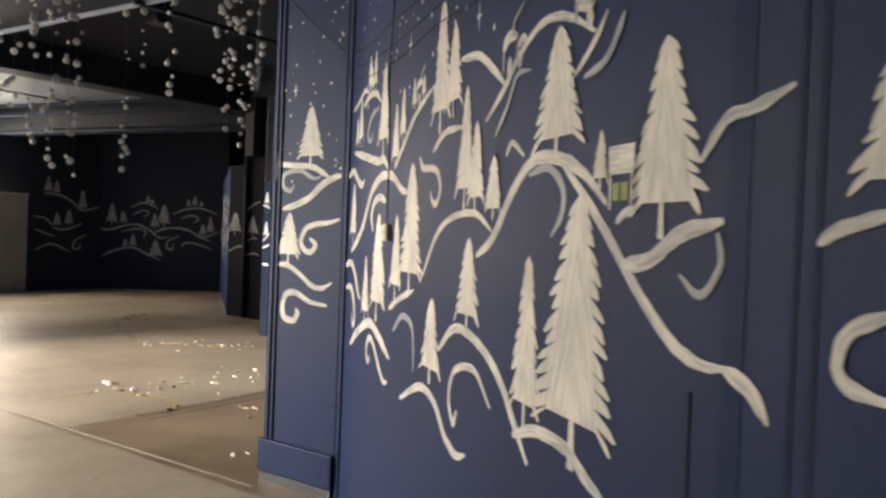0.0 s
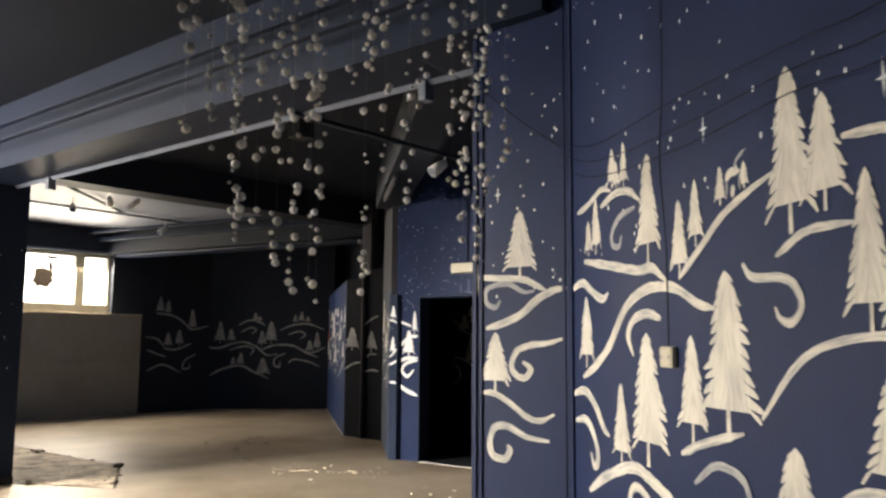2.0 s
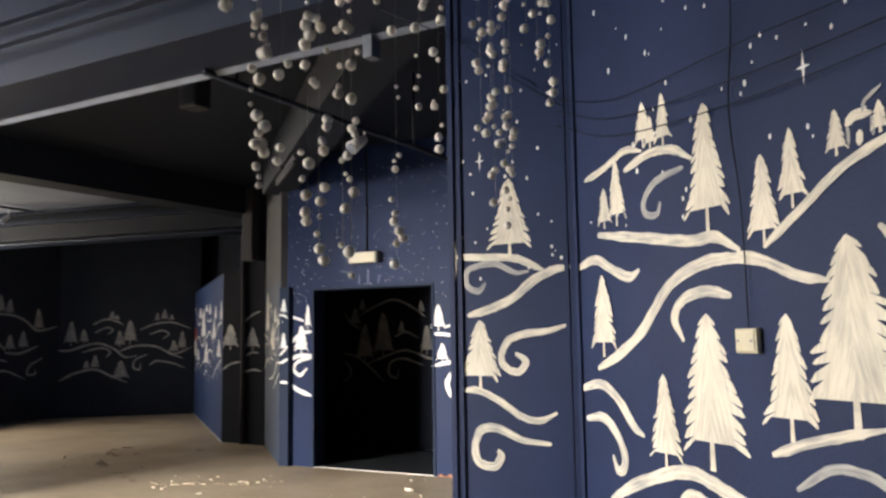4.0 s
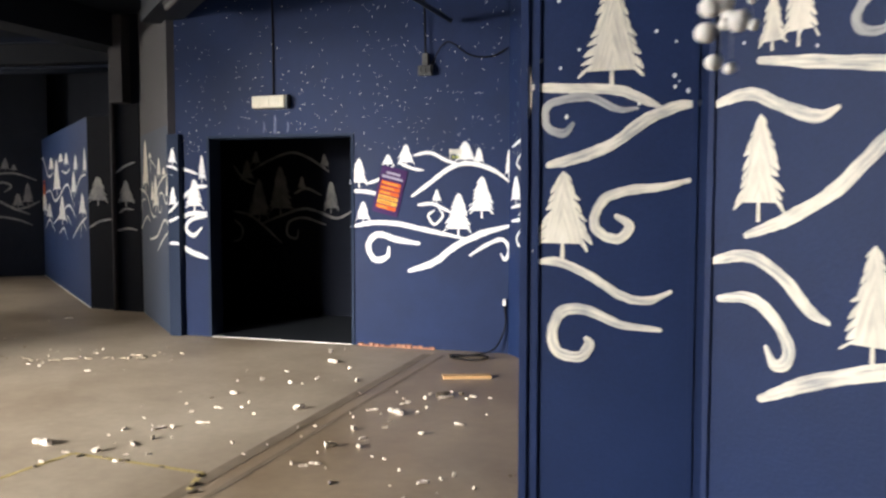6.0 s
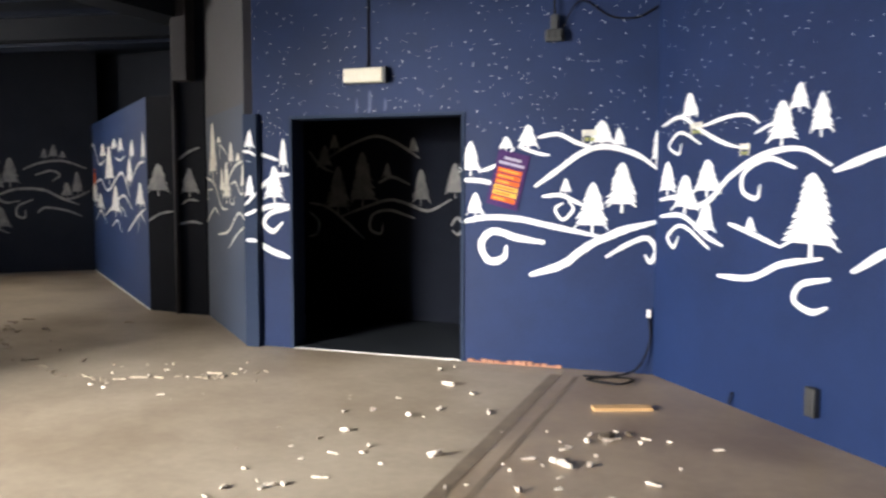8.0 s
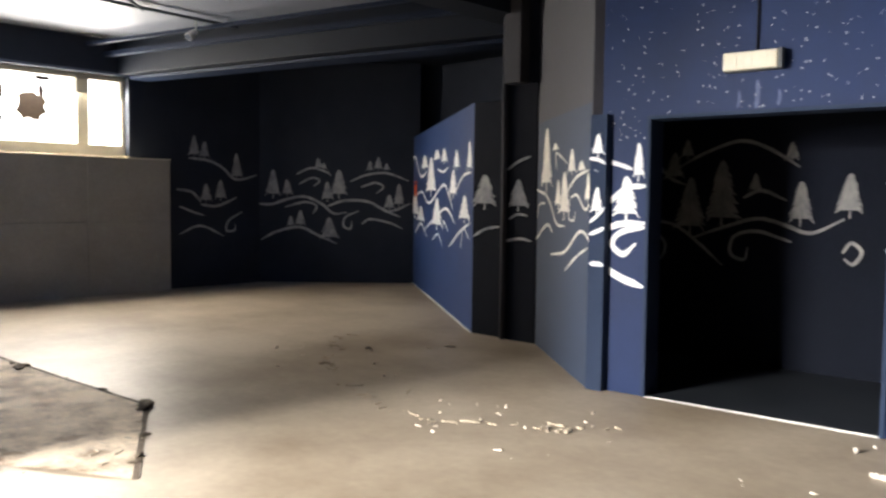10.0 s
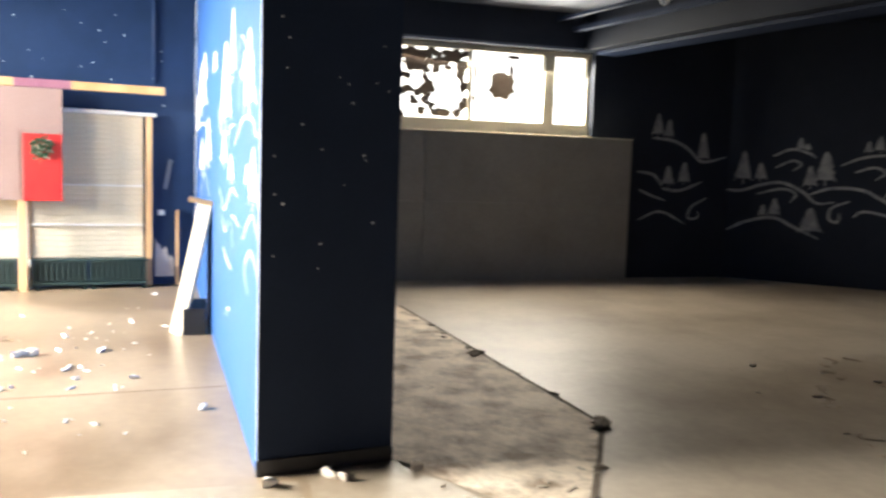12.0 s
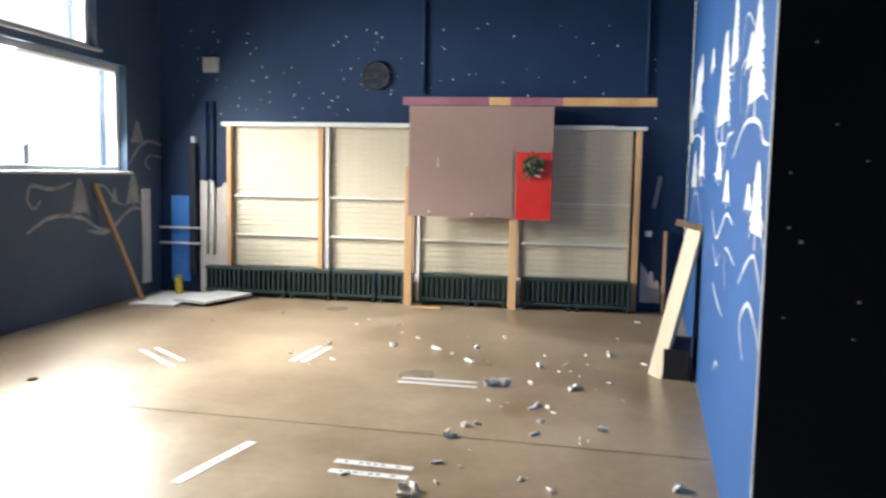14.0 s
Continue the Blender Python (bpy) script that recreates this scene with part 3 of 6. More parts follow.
stroke(wall_mural, MURAL, 0.029, (3.16, 1.22), (3.22, 1.20), (3.26, 1.16))
stroke(wall_mural, MURAL, 0.023, (2.37, 1.57), (2.48, 1.58), (2.56, 1.53), (2.56, 1.47), (2.51, 1.42), thin=True)
stroke(wall_mural, MURAL, 0.028, (1.37, 1.69), (1.42, 1.65), (1.55, 1.64), (1.61, 1.61), (1.63, 1.56), (1.59, 1.52), (1.54, 1.53), (1.52, 1.56))
stroke(wall_mural, MURAL, 0.028, (1.81, 1.96), (1.97, 1.94), (2.09, 1.88), (2.19, 1.82))
stroke(wall_mural, MURAL, 0.024, (2.05, 1.74), (2.18, 1.81), (2.28, 1.88), (2.42, 1.93), (2.56, 1.91), (2.69, 1.85))
stroke(wall_mural, MURAL, 0.019, (2.60, 1.77), (2.69, 1.83), (2.74, 1.88))
stroke(wall_mural, MURAL, 0.021, (2.65, 1.76), (2.74, 1.78), (2.79, 1.83), (2.81, 1.86), thin=True)
stroke(wall_mural, MURAL, 0.017, (2.13, 1.69), (2.21, 1.76), (2.27, 1.83), (2.36, 1.83), thin=True)
stroke(wall_mural, MURAL, 0.017, (2.21, 1.63), (2.25, 1.66), (2.33, 1.62))
stroke(wall_mural, MURAL, 0.025, (1.53, 1.70), (1.66, 1.75), (1.83, 1.75))
stroke(wall_mural, MURAL, 0.033, (1.67, 1.04), (1.84, 1.13), (2.05, 1.11), (2.22, 1.04), (2.34, 0.94), (2.42, 0.87))
stroke(wall_mural, MURAL, 0.026, (1.88, 0.88), (1.85, 0.84), (1.80, 0.91), (1.85, 1.00), (2.02, 1.03), (2.16, 0.95))
stroke(wall_mural, MURAL, 0.033, (1.21, 0.79), (1.47, 0.88), (1.65, 0.86), (1.77, 0.78), (1.89, 0.75), (1.97, 0.77))
stroke(wall_mural, MURAL, 0.034, (2.33, 0.92), (2.47, 0.96), (2.62, 0.96), (2.73, 0.92), (2.80, 0.90))
stroke(wall_mural, MURAL, 0.035, (2.84, 1.37), (2.93, 1.38), (3.03, 1.43), (3.14, 1.45))
stroke(wall_mural, MURAL, 0.017, (3.13, 1.43), (3.14, 1.38), (3.09, 1.33), (3.03, 1.36), thin=True)
stroke(wall_mural, MURAL, 0.022, (3.08, 1.55), (3.14, 1.61), (3.21, 1.62), (3.29, 1.64))
stroke(wall_mural, MURAL, 0.022, (3.35, 1.42), (3.39, 1.44), (3.48, 1.46))
stroke(wall_mural, MURAL, 0.024, (3.48, 1.34), (3.41, 1.31), (3.39, 1.27), (3.41, 1.24), (3.49, 1.23))

# pier panel
tree(wall_pier, PIER, 0.14, 1.23, 0.28, 0.16)
tree(wall_pier, PIER, 0.29, 1.76, 0.33, 0.18)
stroke(wall_pier, PIER, 0.034, (0.03, 1.78), (0.15, 1.77), (0.30, 1.76), (0.38, 1.73), (0.44, 1.70))
stroke(wall_pier, PIER, 0.028, (0.17, 1.66), (0.14, 1.63), (0.09, 1.65), (0.08, 1.70), (0.11, 1.73), (0.22, 1.74), (0.31, 1.70), (0.37, 1.70), thin=True)
stroke(wall_pier, PIER, 0.040, (0.09, 1.53), (0.18, 1.55), (0.29, 1.59), (0.39, 1.66), (0.48, 1.70), (0.56, 1.71))
stroke(wall_pier, PIER, 0.034, (0.31, 1.37), (0.35, 1.34), (0.32, 1.30), (0.27, 1.31), (0.24, 1.35), (0.27, 1.42), (0.35, 1.45), (0.45, 1.46), (0.53, 1.48))
stroke(wall_pier, PIER, 0.031, (0.06, 1.22), (0.13, 1.22), (0.23, 1.18), (0.33, 1.12), (0.41, 1.11), (0.48, 1.14))
stroke(wall_pier, PIER, 0.038, (0.22, 0.98), (0.23, 0.96), (0.20, 0.92), (0.13, 0.93), (0.11, 0.99), (0.14, 1.06), (0.22, 1.07), (0.33, 1.03), (0.45, 1.02))
stroke(wall_pier, PIER, 0.034, (0.01, 1.87), (0.02, 1.77), (0.02, 1.68))

# door wall
tree(wall_door, DOORWALL, 2.11, 1.51, 0.28, 0.17)
tree(wall_door, DOORWALL, 2.15, 1.18, 0.20, 0.13)
tree(wall_door, DOORWALL, 2.40, 1.71, 0.11, 0.12)
tree(wall_door, DOORWALL, 2.58, 1.71, 0.20, 0.16)
tree(wall_door, DOORWALL, 3.15, 1.73, 0.20, 0.17)
tree(wall_door, DOORWALL, 3.28, 1.72, 0.15, 0.09)
tree(wall_door, DOORWALL, 3.31, 1.23, 0.38, 0.21)
tree(wall_door, DOORWALL, 3.09, 1.06, 0.40, 0.23)
tree(wall_door, DOORWALL, 2.88, 1.37, 0.12, 0.08)
tree(wall_door, DOORWALL, 3.56, 1.59, 0.26, 0.07)
tree(wall_door, DOORWALL, 0.40, 1.56, 0.28, 0.09)
tree(wall_door, DOORWALL, 0.31, 1.27, 0.33, 0.20)
stroke(wall_door, DOORWALL, 0.040, (2.04, 1.48), (2.20, 1.47), (2.34, 1.44))
stroke(wall_door, DOORWALL, 0.030, (2.20, 1.55), (2.33, 1.60), (2.46, 1.72))
stroke(wall_door, DOORWALL, 0.044, (2.64, 1.43), (2.81, 1.55), (3.01, 1.69), (3.19, 1.73), (3.41, 1.67), (3.58, 1.55))
stroke(wall_door, DOORWALL, 0.034, (2.66, 1.81), (2.82, 1.83), (2.97, 1.76), (3.11, 1.72))
stroke(wall_door, DOORWALL, 0.029, (2.51, 1.74), (2.64, 1.69), (2.75, 1.67))
stroke(wall_door, DOORWALL, 0.049, (2.03, 1.14), (2.25, 1.18), (2.51, 1.17), (2.81, 1.11), (3.17, 1.04))
stroke(wall_door, DOORWALL, 0.063, (2.61, 0.73), (2.86, 0.82), (3.06, 0.97), (3.31, 1.09), (3.59, 1.17))
stroke(wall_door, DOORWALL, 0.034, (2.70, 1.35), (2.84, 1.36), (2.94, 1.32), (3.02, 1.28))
stroke(wall_door, DOORWALL, 0.024, (2.86, 1.30), (2.80, 1.25), (2.86, 1.17), (2.94, 1.25), (2.90, 1.32))
stroke(wall_door, DOORWALL, 0.038, (3.20, 0.89), (3.36, 0.99), (3.50, 1.04), (3.57, 0.95), (3.53, 0.86), (3.49, 0.91))
stroke(wall_door, DOORWALL, 0.060, (2.71, 0.99), (2.50, 1.02), (2.30, 1.07), (2.20, 0.96), (2.27, 0.83), (2.39, 0.86), (2.41, 0.95))
stroke(wall_door, DOORWALL, 0.034, (0.15, 1.71), (0.26, 1.68), (0.35, 1.65))
stroke(wall_door, DOORWALL, 0.045, (0.14, 1.39), (0.31, 1.51), (0.47, 1.53))
stroke(wall_door, DOORWALL, 0.050, (0.14, 1.21), (0.27, 1.25), (0.47, 1.26))
stroke(wall_door, DOORWALL, 0.045, (0.45, 1.23), (0.27, 1.19), (0.20, 1.10), (0.29, 1.03), (0.39, 1.11))
stroke(wall_door, DOORWALL, 0.056, (0.14, 0.92), (0.29, 0.85), (0.45, 0.80))

# angled wall
tree(wall_angle, ANGLE, 0.40, 1.89, 0.19, 0.19)
tree(wall_angle, ANGLE, 0.15, 1.36, 0.25, 0.22)
tree(wall_angle, ANGLE, 0.37, 1.24, 0.27, 0.28)
tree(wall_angle, ANGLE, 0.62, 1.36, 0.25, 0.27)
tree(wall_angle, ANGLE, 0.62, 1.10, 0.22, 0.20)
tree(wall_angle, ANGLE, 1.33, 1.67, 0.27, 0.23)
tree(wall_angle, ANGLE, 1.47, 1.86, 0.17, 0.16)
tree(wall_angle, ANGLE, 1.64, 1.71, 0.25, 0.16)
tree(wall_angle, ANGLE, 1.59, 1.02, 0.49, 0.39)
tree(wall_angle, ANGLE, 1.07, 1.14, 0.10, 0.11)
stroke(wall_angle, ANGLE, 0.031, (0.07, 1.87), (0.30, 1.92), (0.52, 1.82), (0.77, 1.72), (0.94, 1.68))
stroke(wall_angle, ANGLE, 0.026, (0.56, 1.84), (0.81, 1.88), (1.00, 1.88), (1.13, 1.82))
stroke(wall_angle, ANGLE, 0.023, (0.54, 1.72), (0.30, 1.81), (0.16, 1.72), (0.28, 1.66), (0.31, 1.73))
stroke(wall_angle, ANGLE, 0.039, (0.06, 1.33), (0.26, 1.35), (0.44, 1.29), (0.65, 1.34), (0.85, 1.49), (1.15, 1.62), (1.48, 1.65), (1.73, 1.55))
stroke(wall_angle, ANGLE, 0.036, (0.07, 1.21), (0.35, 1.22), (0.61, 1.10), (0.80, 1.04))
stroke(wall_angle, ANGLE, 0.027, (0.66, 1.01), (0.35, 1.15), (0.17, 1.07), (0.24, 0.99), (0.30, 1.07))
stroke(wall_angle, ANGLE, 0.033, (0.86, 1.19), (1.08, 1.14), (1.35, 1.07))
stroke(wall_angle, ANGLE, 0.041, (0.76, 0.84), (1.09, 0.86), (1.36, 0.97), (1.68, 1.03))
stroke(wall_angle, ANGLE, 0.033, (1.45, 1.54), (1.22, 1.60), (1.00, 1.52), (0.99, 1.40), (1.12, 1.36), (1.15, 1.44))
stroke(wall_angle, ANGLE, 0.039, (1.74, 0.92), (1.53, 0.87), (1.47, 0.77), (1.61, 0.72), (1.73, 0.76))
stroke(wall_angle, ANGLE, 0.020, (1.09, 1.76), (1.25, 1.81), (1.41, 1.82))

# grey boarded wall
tree(wall_grey, GREYWALL, 0.39, 1.47, 0.61, 0.45)
tree(wall_grey, GREYWALL, 1.32, 1.62, 0.22, 0.24)
tree(wall_grey, GREYWALL, 1.09, 1.25, 0.41, 0.36)
tree(wall_grey, GREYWALL, 0.87, 1.34, 0.26, 0.23)
tree(wall_grey, GREYWALL, 1.63, 1.64, 0.09, 0.20)
tree(wall_grey, GREYWALL, 1.83, 1.39, 0.24, 0.15)
tree(wall_grey, GREYWALL, 0.74, 1.85, 0.07, 0.21)
stroke(wall_grey, GREYWALL, 0.026, (-0.04, 1.52), (0.47, 1.44), (0.82, 1.22), (1.13, 1.20))
stroke(wall_grey, GREYWALL, 0.020, (0.78, 1.69), (0.77, 1.83), (1.18, 1.72))
stroke(wall_grey, GREYWALL, 0.027, (1.11, 1.46), (1.47, 1.60), (1.84, 1.65))
stroke(wall_grey, GREYWALL, 0.022, (1.30, 1.44), (1.51, 1.46), (1.74, 1.35), (1.89, 1.40))
stroke(wall_grey, GREYWALL, 0.019, (1.30, 1.44), (1.24, 1.28), (1.42, 1.26), (1.45, 1.33))
stroke(wall_grey, GREYWALL, 0.027, (-0.05, 1.02), (0.44, 1.19), (0.68, 1.13))
stroke(wall_grey, GREYWALL, 0.028, (0.63, 0.93), (1.15, 0.99), (1.59, 1.17), (1.84, 1.14), (1.89, 1.06))
stroke(wall_grey, GREYWALL, 0.023, (1.16, 0.83), (1.52, 0.97), (1.84, 1.06))
stroke(wall_grey, GREYWALL, 0.022, (0.04, 1.25), (0.11, 1.37), (0.38, 1.39))

# boxed pipe, pillar and partition end
tree(column_pipe, PIPEFACE, 0.065, 1.74, 0.17, 0.085)
tree(column_pipe, PIPEFACE, 0.065, 1.31, 0.21, 0.085)
stroke(column_pipe, PIPEFACE, 0.026, (-0.00, 1.73), (0.07, 1.72), (0.125, 1.69))
stroke(column_pipe, PIPEFACE, 0.025, (0.01, 1.26), (0.08, 1.32), (0.125, 1.37))
stroke(column_pipe, PIPEFACE, 0.030, (0.01, 1.17), (0.09, 1.20), (0.125, 1.22))
stroke(column_pipe, PIPEFACE, 0.034, (0.02, 0.95), (0.09, 0.95), (0.125, 0.94))
tree(column_end, STUBEND, 0.16, 1.31, 0.36, 0.28)
stroke(column_end, STUBEND, 0.029, (0.01, 1.03), (0.18, 1.11), (0.37, 1.14), thin=True)
tree(column_pillar, PILLAR, 0.15, 1.30, 0.32, 0.24)
stroke(column_pillar, PILLAR, 0.028, (0.00, 1.71), (0.16, 1.80), (0.30, 1.84), thin=True)
stroke(column_pillar, PILLAR, 0.028, (0.00, 1.00), (0.18, 1.03), (0.32, 1.01), thin=True)
stroke(column_pillar, PILLAR, 0.023, (0.04, 1.22), (0.14, 1.27), (0.27, 1.26), thin=True)

# blue partition in the hall
tree(wall_stub, STUB, 3.06, 1.43, 0.57, 0.89)
tree(wall_stub, STUB, 2.51, 1.92, 0.15, 0.61)
tree(wall_stub, STUB, 1.94, 1.86, 0.20, 0.49)
tree(wall_stub, STUB, 1.23, 1.42, 0.35, 0.51)
tree(wall_stub, STUB, 1.02, 1.75, 0.24, 0.38)
tree(wall_stub, STUB, 0.22, 1.70, 0.34, 0.28)
tree(wall_stub, STUB, 0.48, 1.15, 0.31, 0.58)
tree(wall_stub, STUB, 2.50, 0.99, 0.44, 0.80)
tree(wall_stub, STUB, 4.11, 1.03, 0.27, 0.86)
tree(wall_stub, STUB, 4.81, 1.09, 0.43, 0.94)
tree(wall_stub, STUB, 3.73, 1.83, 0.23, 0.74)
stroke(wall_stub, STUB, 0.045, (5.40, 1.88), (4.89, 2.09), (4.17, 1.76), (3.48, 1.80))
stroke(wall_stub, STUB, 0.039, (4.62, 1.47), (3.95, 1.51), (3.22, 1.35), (1.97, 1.59), (1.52, 1.46), (1.22, 1.28))
stroke(wall_stub, STUB, 0.037, (3.66, 0.96), (2.41, 1.20), (1.72, 1.29), (1.09, 1.13))
stroke(wall_stub, STUB, 0.035, (4.79, 0.86), (4.11, 1.03), (3.47, 0.85))
stroke(wall_stub, STUB, 0.030, (2.90, 0.84), (2.39, 0.94), (2.00, 0.79))
stroke(wall_stub, STUB, 0.032, (1.47, 0.83), (0.72, 1.05), (0.15, 1.16))
stroke(wall_stub, STUB, 0.025, (0.70, 0.85), (0.54, 1.09), (0.17, 0.98))
stroke(wall_stub, STUB, 0.032, (1.12, 1.48), (0.59, 1.67), (0.13, 1.70))
stroke(wall_stub, STUB, 0.029, (2.01, 1.01), (1.93, 1.13), (1.57, 1.01))
stroke(wall_stub, STUB, 0.029, (2.46, 1.81), (1.98, 1.76), (1.55, 1.81))

# back wall of the hall
tree(wall_back, BACK, 0.22, 1.38, 0.48, 0.23)
tree(wall_back, BACK, 0.45, 1.42, 0.28, 0.17)
tree(wall_back, BACK, 0.96, 1.87, 0.19, 0.12)
tree(wall_back, BACK, 1.05, 1.87, 0.11, 0.09)
tree(wall_back, BACK, 1.11, 1.34, 0.33, 0.19)
tree(wall_back, BACK, 1.30, 1.39, 0.48, 0.27)
tree(wall_back, BACK, 1.81, 1.84, 0.18, 0.12)
tree(wall_back, BACK, 1.95, 1.86, 0.23, 0.13)
tree(wall_back, BACK, 2.08, 1.86, 0.12, 0.10)
tree(wall_back, BACK, 2.13, 1.21, 0.26, 0.18)
tree(wall_back, BACK, 2.29, 1.25, 0.40, 0.17)
tree(wall_back, BACK, 0.51, 0.92, 0.18, 0.13)
tree(wall_back, BACK, 0.67, 0.92, 0.28, 0.16)
tree(wall_back, BACK, 1.14, 0.69, 0.39, 0.27)
stroke(wall_back, BACK, 0.047, (-0.02, 1.30), (0.19, 1.29), (0.47, 1.38), (0.74, 1.42), (1.02, 1.30), (1.21, 1.15), (1.43, 1.17), thin=True)
stroke(wall_back, BACK, 0.047, (1.12, 1.27), (1.39, 1.36), (1.77, 1.35), (2.05, 1.21), (2.31, 1.10), thin=True)
stroke(wall_back, BACK, 0.047, (0.03, 0.71), (0.28, 0.84), (0.65, 0.92), (0.93, 0.80), (1.26, 0.65), thin=True)
stroke(wall_back, BACK, 0.038, (0.61, 1.79), (0.84, 1.89), (1.07, 1.84), (1.17, 1.77), thin=True)
stroke(wall_back, BACK, 0.038, (1.49, 1.68), (1.76, 1.79), (2.09, 1.82), (2.44, 1.70), thin=True)
stroke(wall_back, BACK, 0.038, (0.65, 1.63), (0.86, 1.73), (0.98, 1.68), (0.88, 1.59), thin=True)
stroke(wall_back, BACK, 0.038, (0.42, 1.25), (0.74, 1.33), (0.93, 1.27), (0.87, 1.14), thin=True)
stroke(wall_back, BACK, 0.038, (1.67, 1.59), (1.90, 1.66), (2.03, 1.59), (1.92, 1.49), thin=True)
stroke(wall_back, BACK, 0.038, (1.62, 1.19), (1.41, 1.09), (1.38, 0.94), (1.49, 0.90), (1.51, 1.02), thin=True)
stroke(wall_back, BACK, 0.038, (1.68, 0.98), (1.82, 1.06), (2.14, 1.00), (2.35, 0.91), thin=True)
stroke(wall_back, BACK, 0.038, (2.09, 1.18), (2.28, 1.23), (2.48, 1.33), thin=True)
tree(wall_window, WINDOWWALL, 6.16, 1.99, 0.35, 0.18)
tree(wall_window, WINDOWWALL, 6.34, 1.98, 0.28, 0.17)
tree(wall_window, WINDOWWALL, 6.91, 1.66, 0.44, 0.21)
tree(wall_window, WINDOWWALL, 6.36, 1.30, 0.31, 0.18)
tree(wall_window, WINDOWWALL, 6.62, 1.33, 0.34, 0.22)
stroke(wall_window, WINDOWWALL, 0.046, (6.08, 1.99), (6.42, 1.96), (6.67, 1.85), (6.91, 1.68), (7.30, 1.76), thin=True)
stroke(wall_window, WINDOWWALL, 0.045, (5.87, 1.51), (6.12, 1.47), (6.27, 1.32), thin=True)
stroke(wall_window, WINDOWWALL, 0.046, (6.27, 1.28), (6.56, 1.26), (6.91, 1.39), thin=True)
stroke(wall_window, WINDOWWALL, 0.036, (5.91, 1.25), (6.12, 1.17), (6.33, 1.11), thin=True)
stroke(wall_window, WINDOWWALL, 0.037, (5.91, 0.83), (6.26, 0.95), (6.68, 0.78), thin=True)
stroke(wall_window, WINDOWWALL, 0.037, (7.01, 1.16), (6.77, 1.03), (6.72, 0.87), (6.87, 0.87), (6.88, 0.96), thin=True)

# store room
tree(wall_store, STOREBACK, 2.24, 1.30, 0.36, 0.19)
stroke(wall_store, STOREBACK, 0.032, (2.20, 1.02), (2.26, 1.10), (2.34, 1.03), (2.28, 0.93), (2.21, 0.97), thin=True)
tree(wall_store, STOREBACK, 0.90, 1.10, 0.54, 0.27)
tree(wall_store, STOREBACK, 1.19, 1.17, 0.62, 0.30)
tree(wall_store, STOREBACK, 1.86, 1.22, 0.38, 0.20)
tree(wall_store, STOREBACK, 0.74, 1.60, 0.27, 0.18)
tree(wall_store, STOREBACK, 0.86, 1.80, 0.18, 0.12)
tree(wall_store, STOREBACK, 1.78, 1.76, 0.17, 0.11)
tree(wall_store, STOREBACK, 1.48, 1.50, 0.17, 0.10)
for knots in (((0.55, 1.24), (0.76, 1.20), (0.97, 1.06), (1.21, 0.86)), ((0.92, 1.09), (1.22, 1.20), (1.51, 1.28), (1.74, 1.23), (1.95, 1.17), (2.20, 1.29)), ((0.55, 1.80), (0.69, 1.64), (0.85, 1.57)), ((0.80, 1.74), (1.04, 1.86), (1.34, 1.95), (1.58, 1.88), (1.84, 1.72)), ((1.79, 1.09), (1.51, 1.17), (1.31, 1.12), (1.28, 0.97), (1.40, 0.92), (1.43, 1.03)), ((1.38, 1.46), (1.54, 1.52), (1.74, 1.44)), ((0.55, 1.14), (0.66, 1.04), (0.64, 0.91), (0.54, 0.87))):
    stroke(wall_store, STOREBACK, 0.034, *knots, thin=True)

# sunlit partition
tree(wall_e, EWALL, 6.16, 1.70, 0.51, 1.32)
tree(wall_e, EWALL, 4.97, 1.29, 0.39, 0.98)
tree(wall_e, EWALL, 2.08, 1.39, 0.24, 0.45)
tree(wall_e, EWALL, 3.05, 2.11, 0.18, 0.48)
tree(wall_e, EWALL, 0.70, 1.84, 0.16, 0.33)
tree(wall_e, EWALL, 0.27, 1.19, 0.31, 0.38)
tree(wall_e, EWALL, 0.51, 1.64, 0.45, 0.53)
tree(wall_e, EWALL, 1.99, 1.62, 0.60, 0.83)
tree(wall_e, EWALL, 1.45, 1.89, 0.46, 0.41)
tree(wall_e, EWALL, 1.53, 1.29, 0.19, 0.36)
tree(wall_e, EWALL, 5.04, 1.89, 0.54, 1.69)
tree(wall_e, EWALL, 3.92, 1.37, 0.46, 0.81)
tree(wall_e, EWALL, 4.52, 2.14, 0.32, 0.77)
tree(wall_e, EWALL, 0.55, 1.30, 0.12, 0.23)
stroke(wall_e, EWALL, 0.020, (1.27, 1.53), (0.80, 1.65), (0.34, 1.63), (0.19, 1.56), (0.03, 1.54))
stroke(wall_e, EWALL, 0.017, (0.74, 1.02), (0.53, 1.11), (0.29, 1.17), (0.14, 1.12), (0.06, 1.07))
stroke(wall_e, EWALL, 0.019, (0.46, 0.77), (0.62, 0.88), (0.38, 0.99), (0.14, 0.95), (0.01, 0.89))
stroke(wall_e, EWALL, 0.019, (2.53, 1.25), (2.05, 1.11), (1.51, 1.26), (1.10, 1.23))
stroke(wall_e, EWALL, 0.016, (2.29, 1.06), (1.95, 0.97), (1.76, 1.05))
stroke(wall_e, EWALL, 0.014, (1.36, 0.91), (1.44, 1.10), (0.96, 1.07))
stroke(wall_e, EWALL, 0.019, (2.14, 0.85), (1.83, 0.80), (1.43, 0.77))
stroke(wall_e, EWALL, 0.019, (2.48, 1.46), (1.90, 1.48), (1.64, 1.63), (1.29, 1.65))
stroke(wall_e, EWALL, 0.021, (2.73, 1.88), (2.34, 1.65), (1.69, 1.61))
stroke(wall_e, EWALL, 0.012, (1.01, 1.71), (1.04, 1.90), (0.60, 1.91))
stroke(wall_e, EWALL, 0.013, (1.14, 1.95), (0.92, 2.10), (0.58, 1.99))
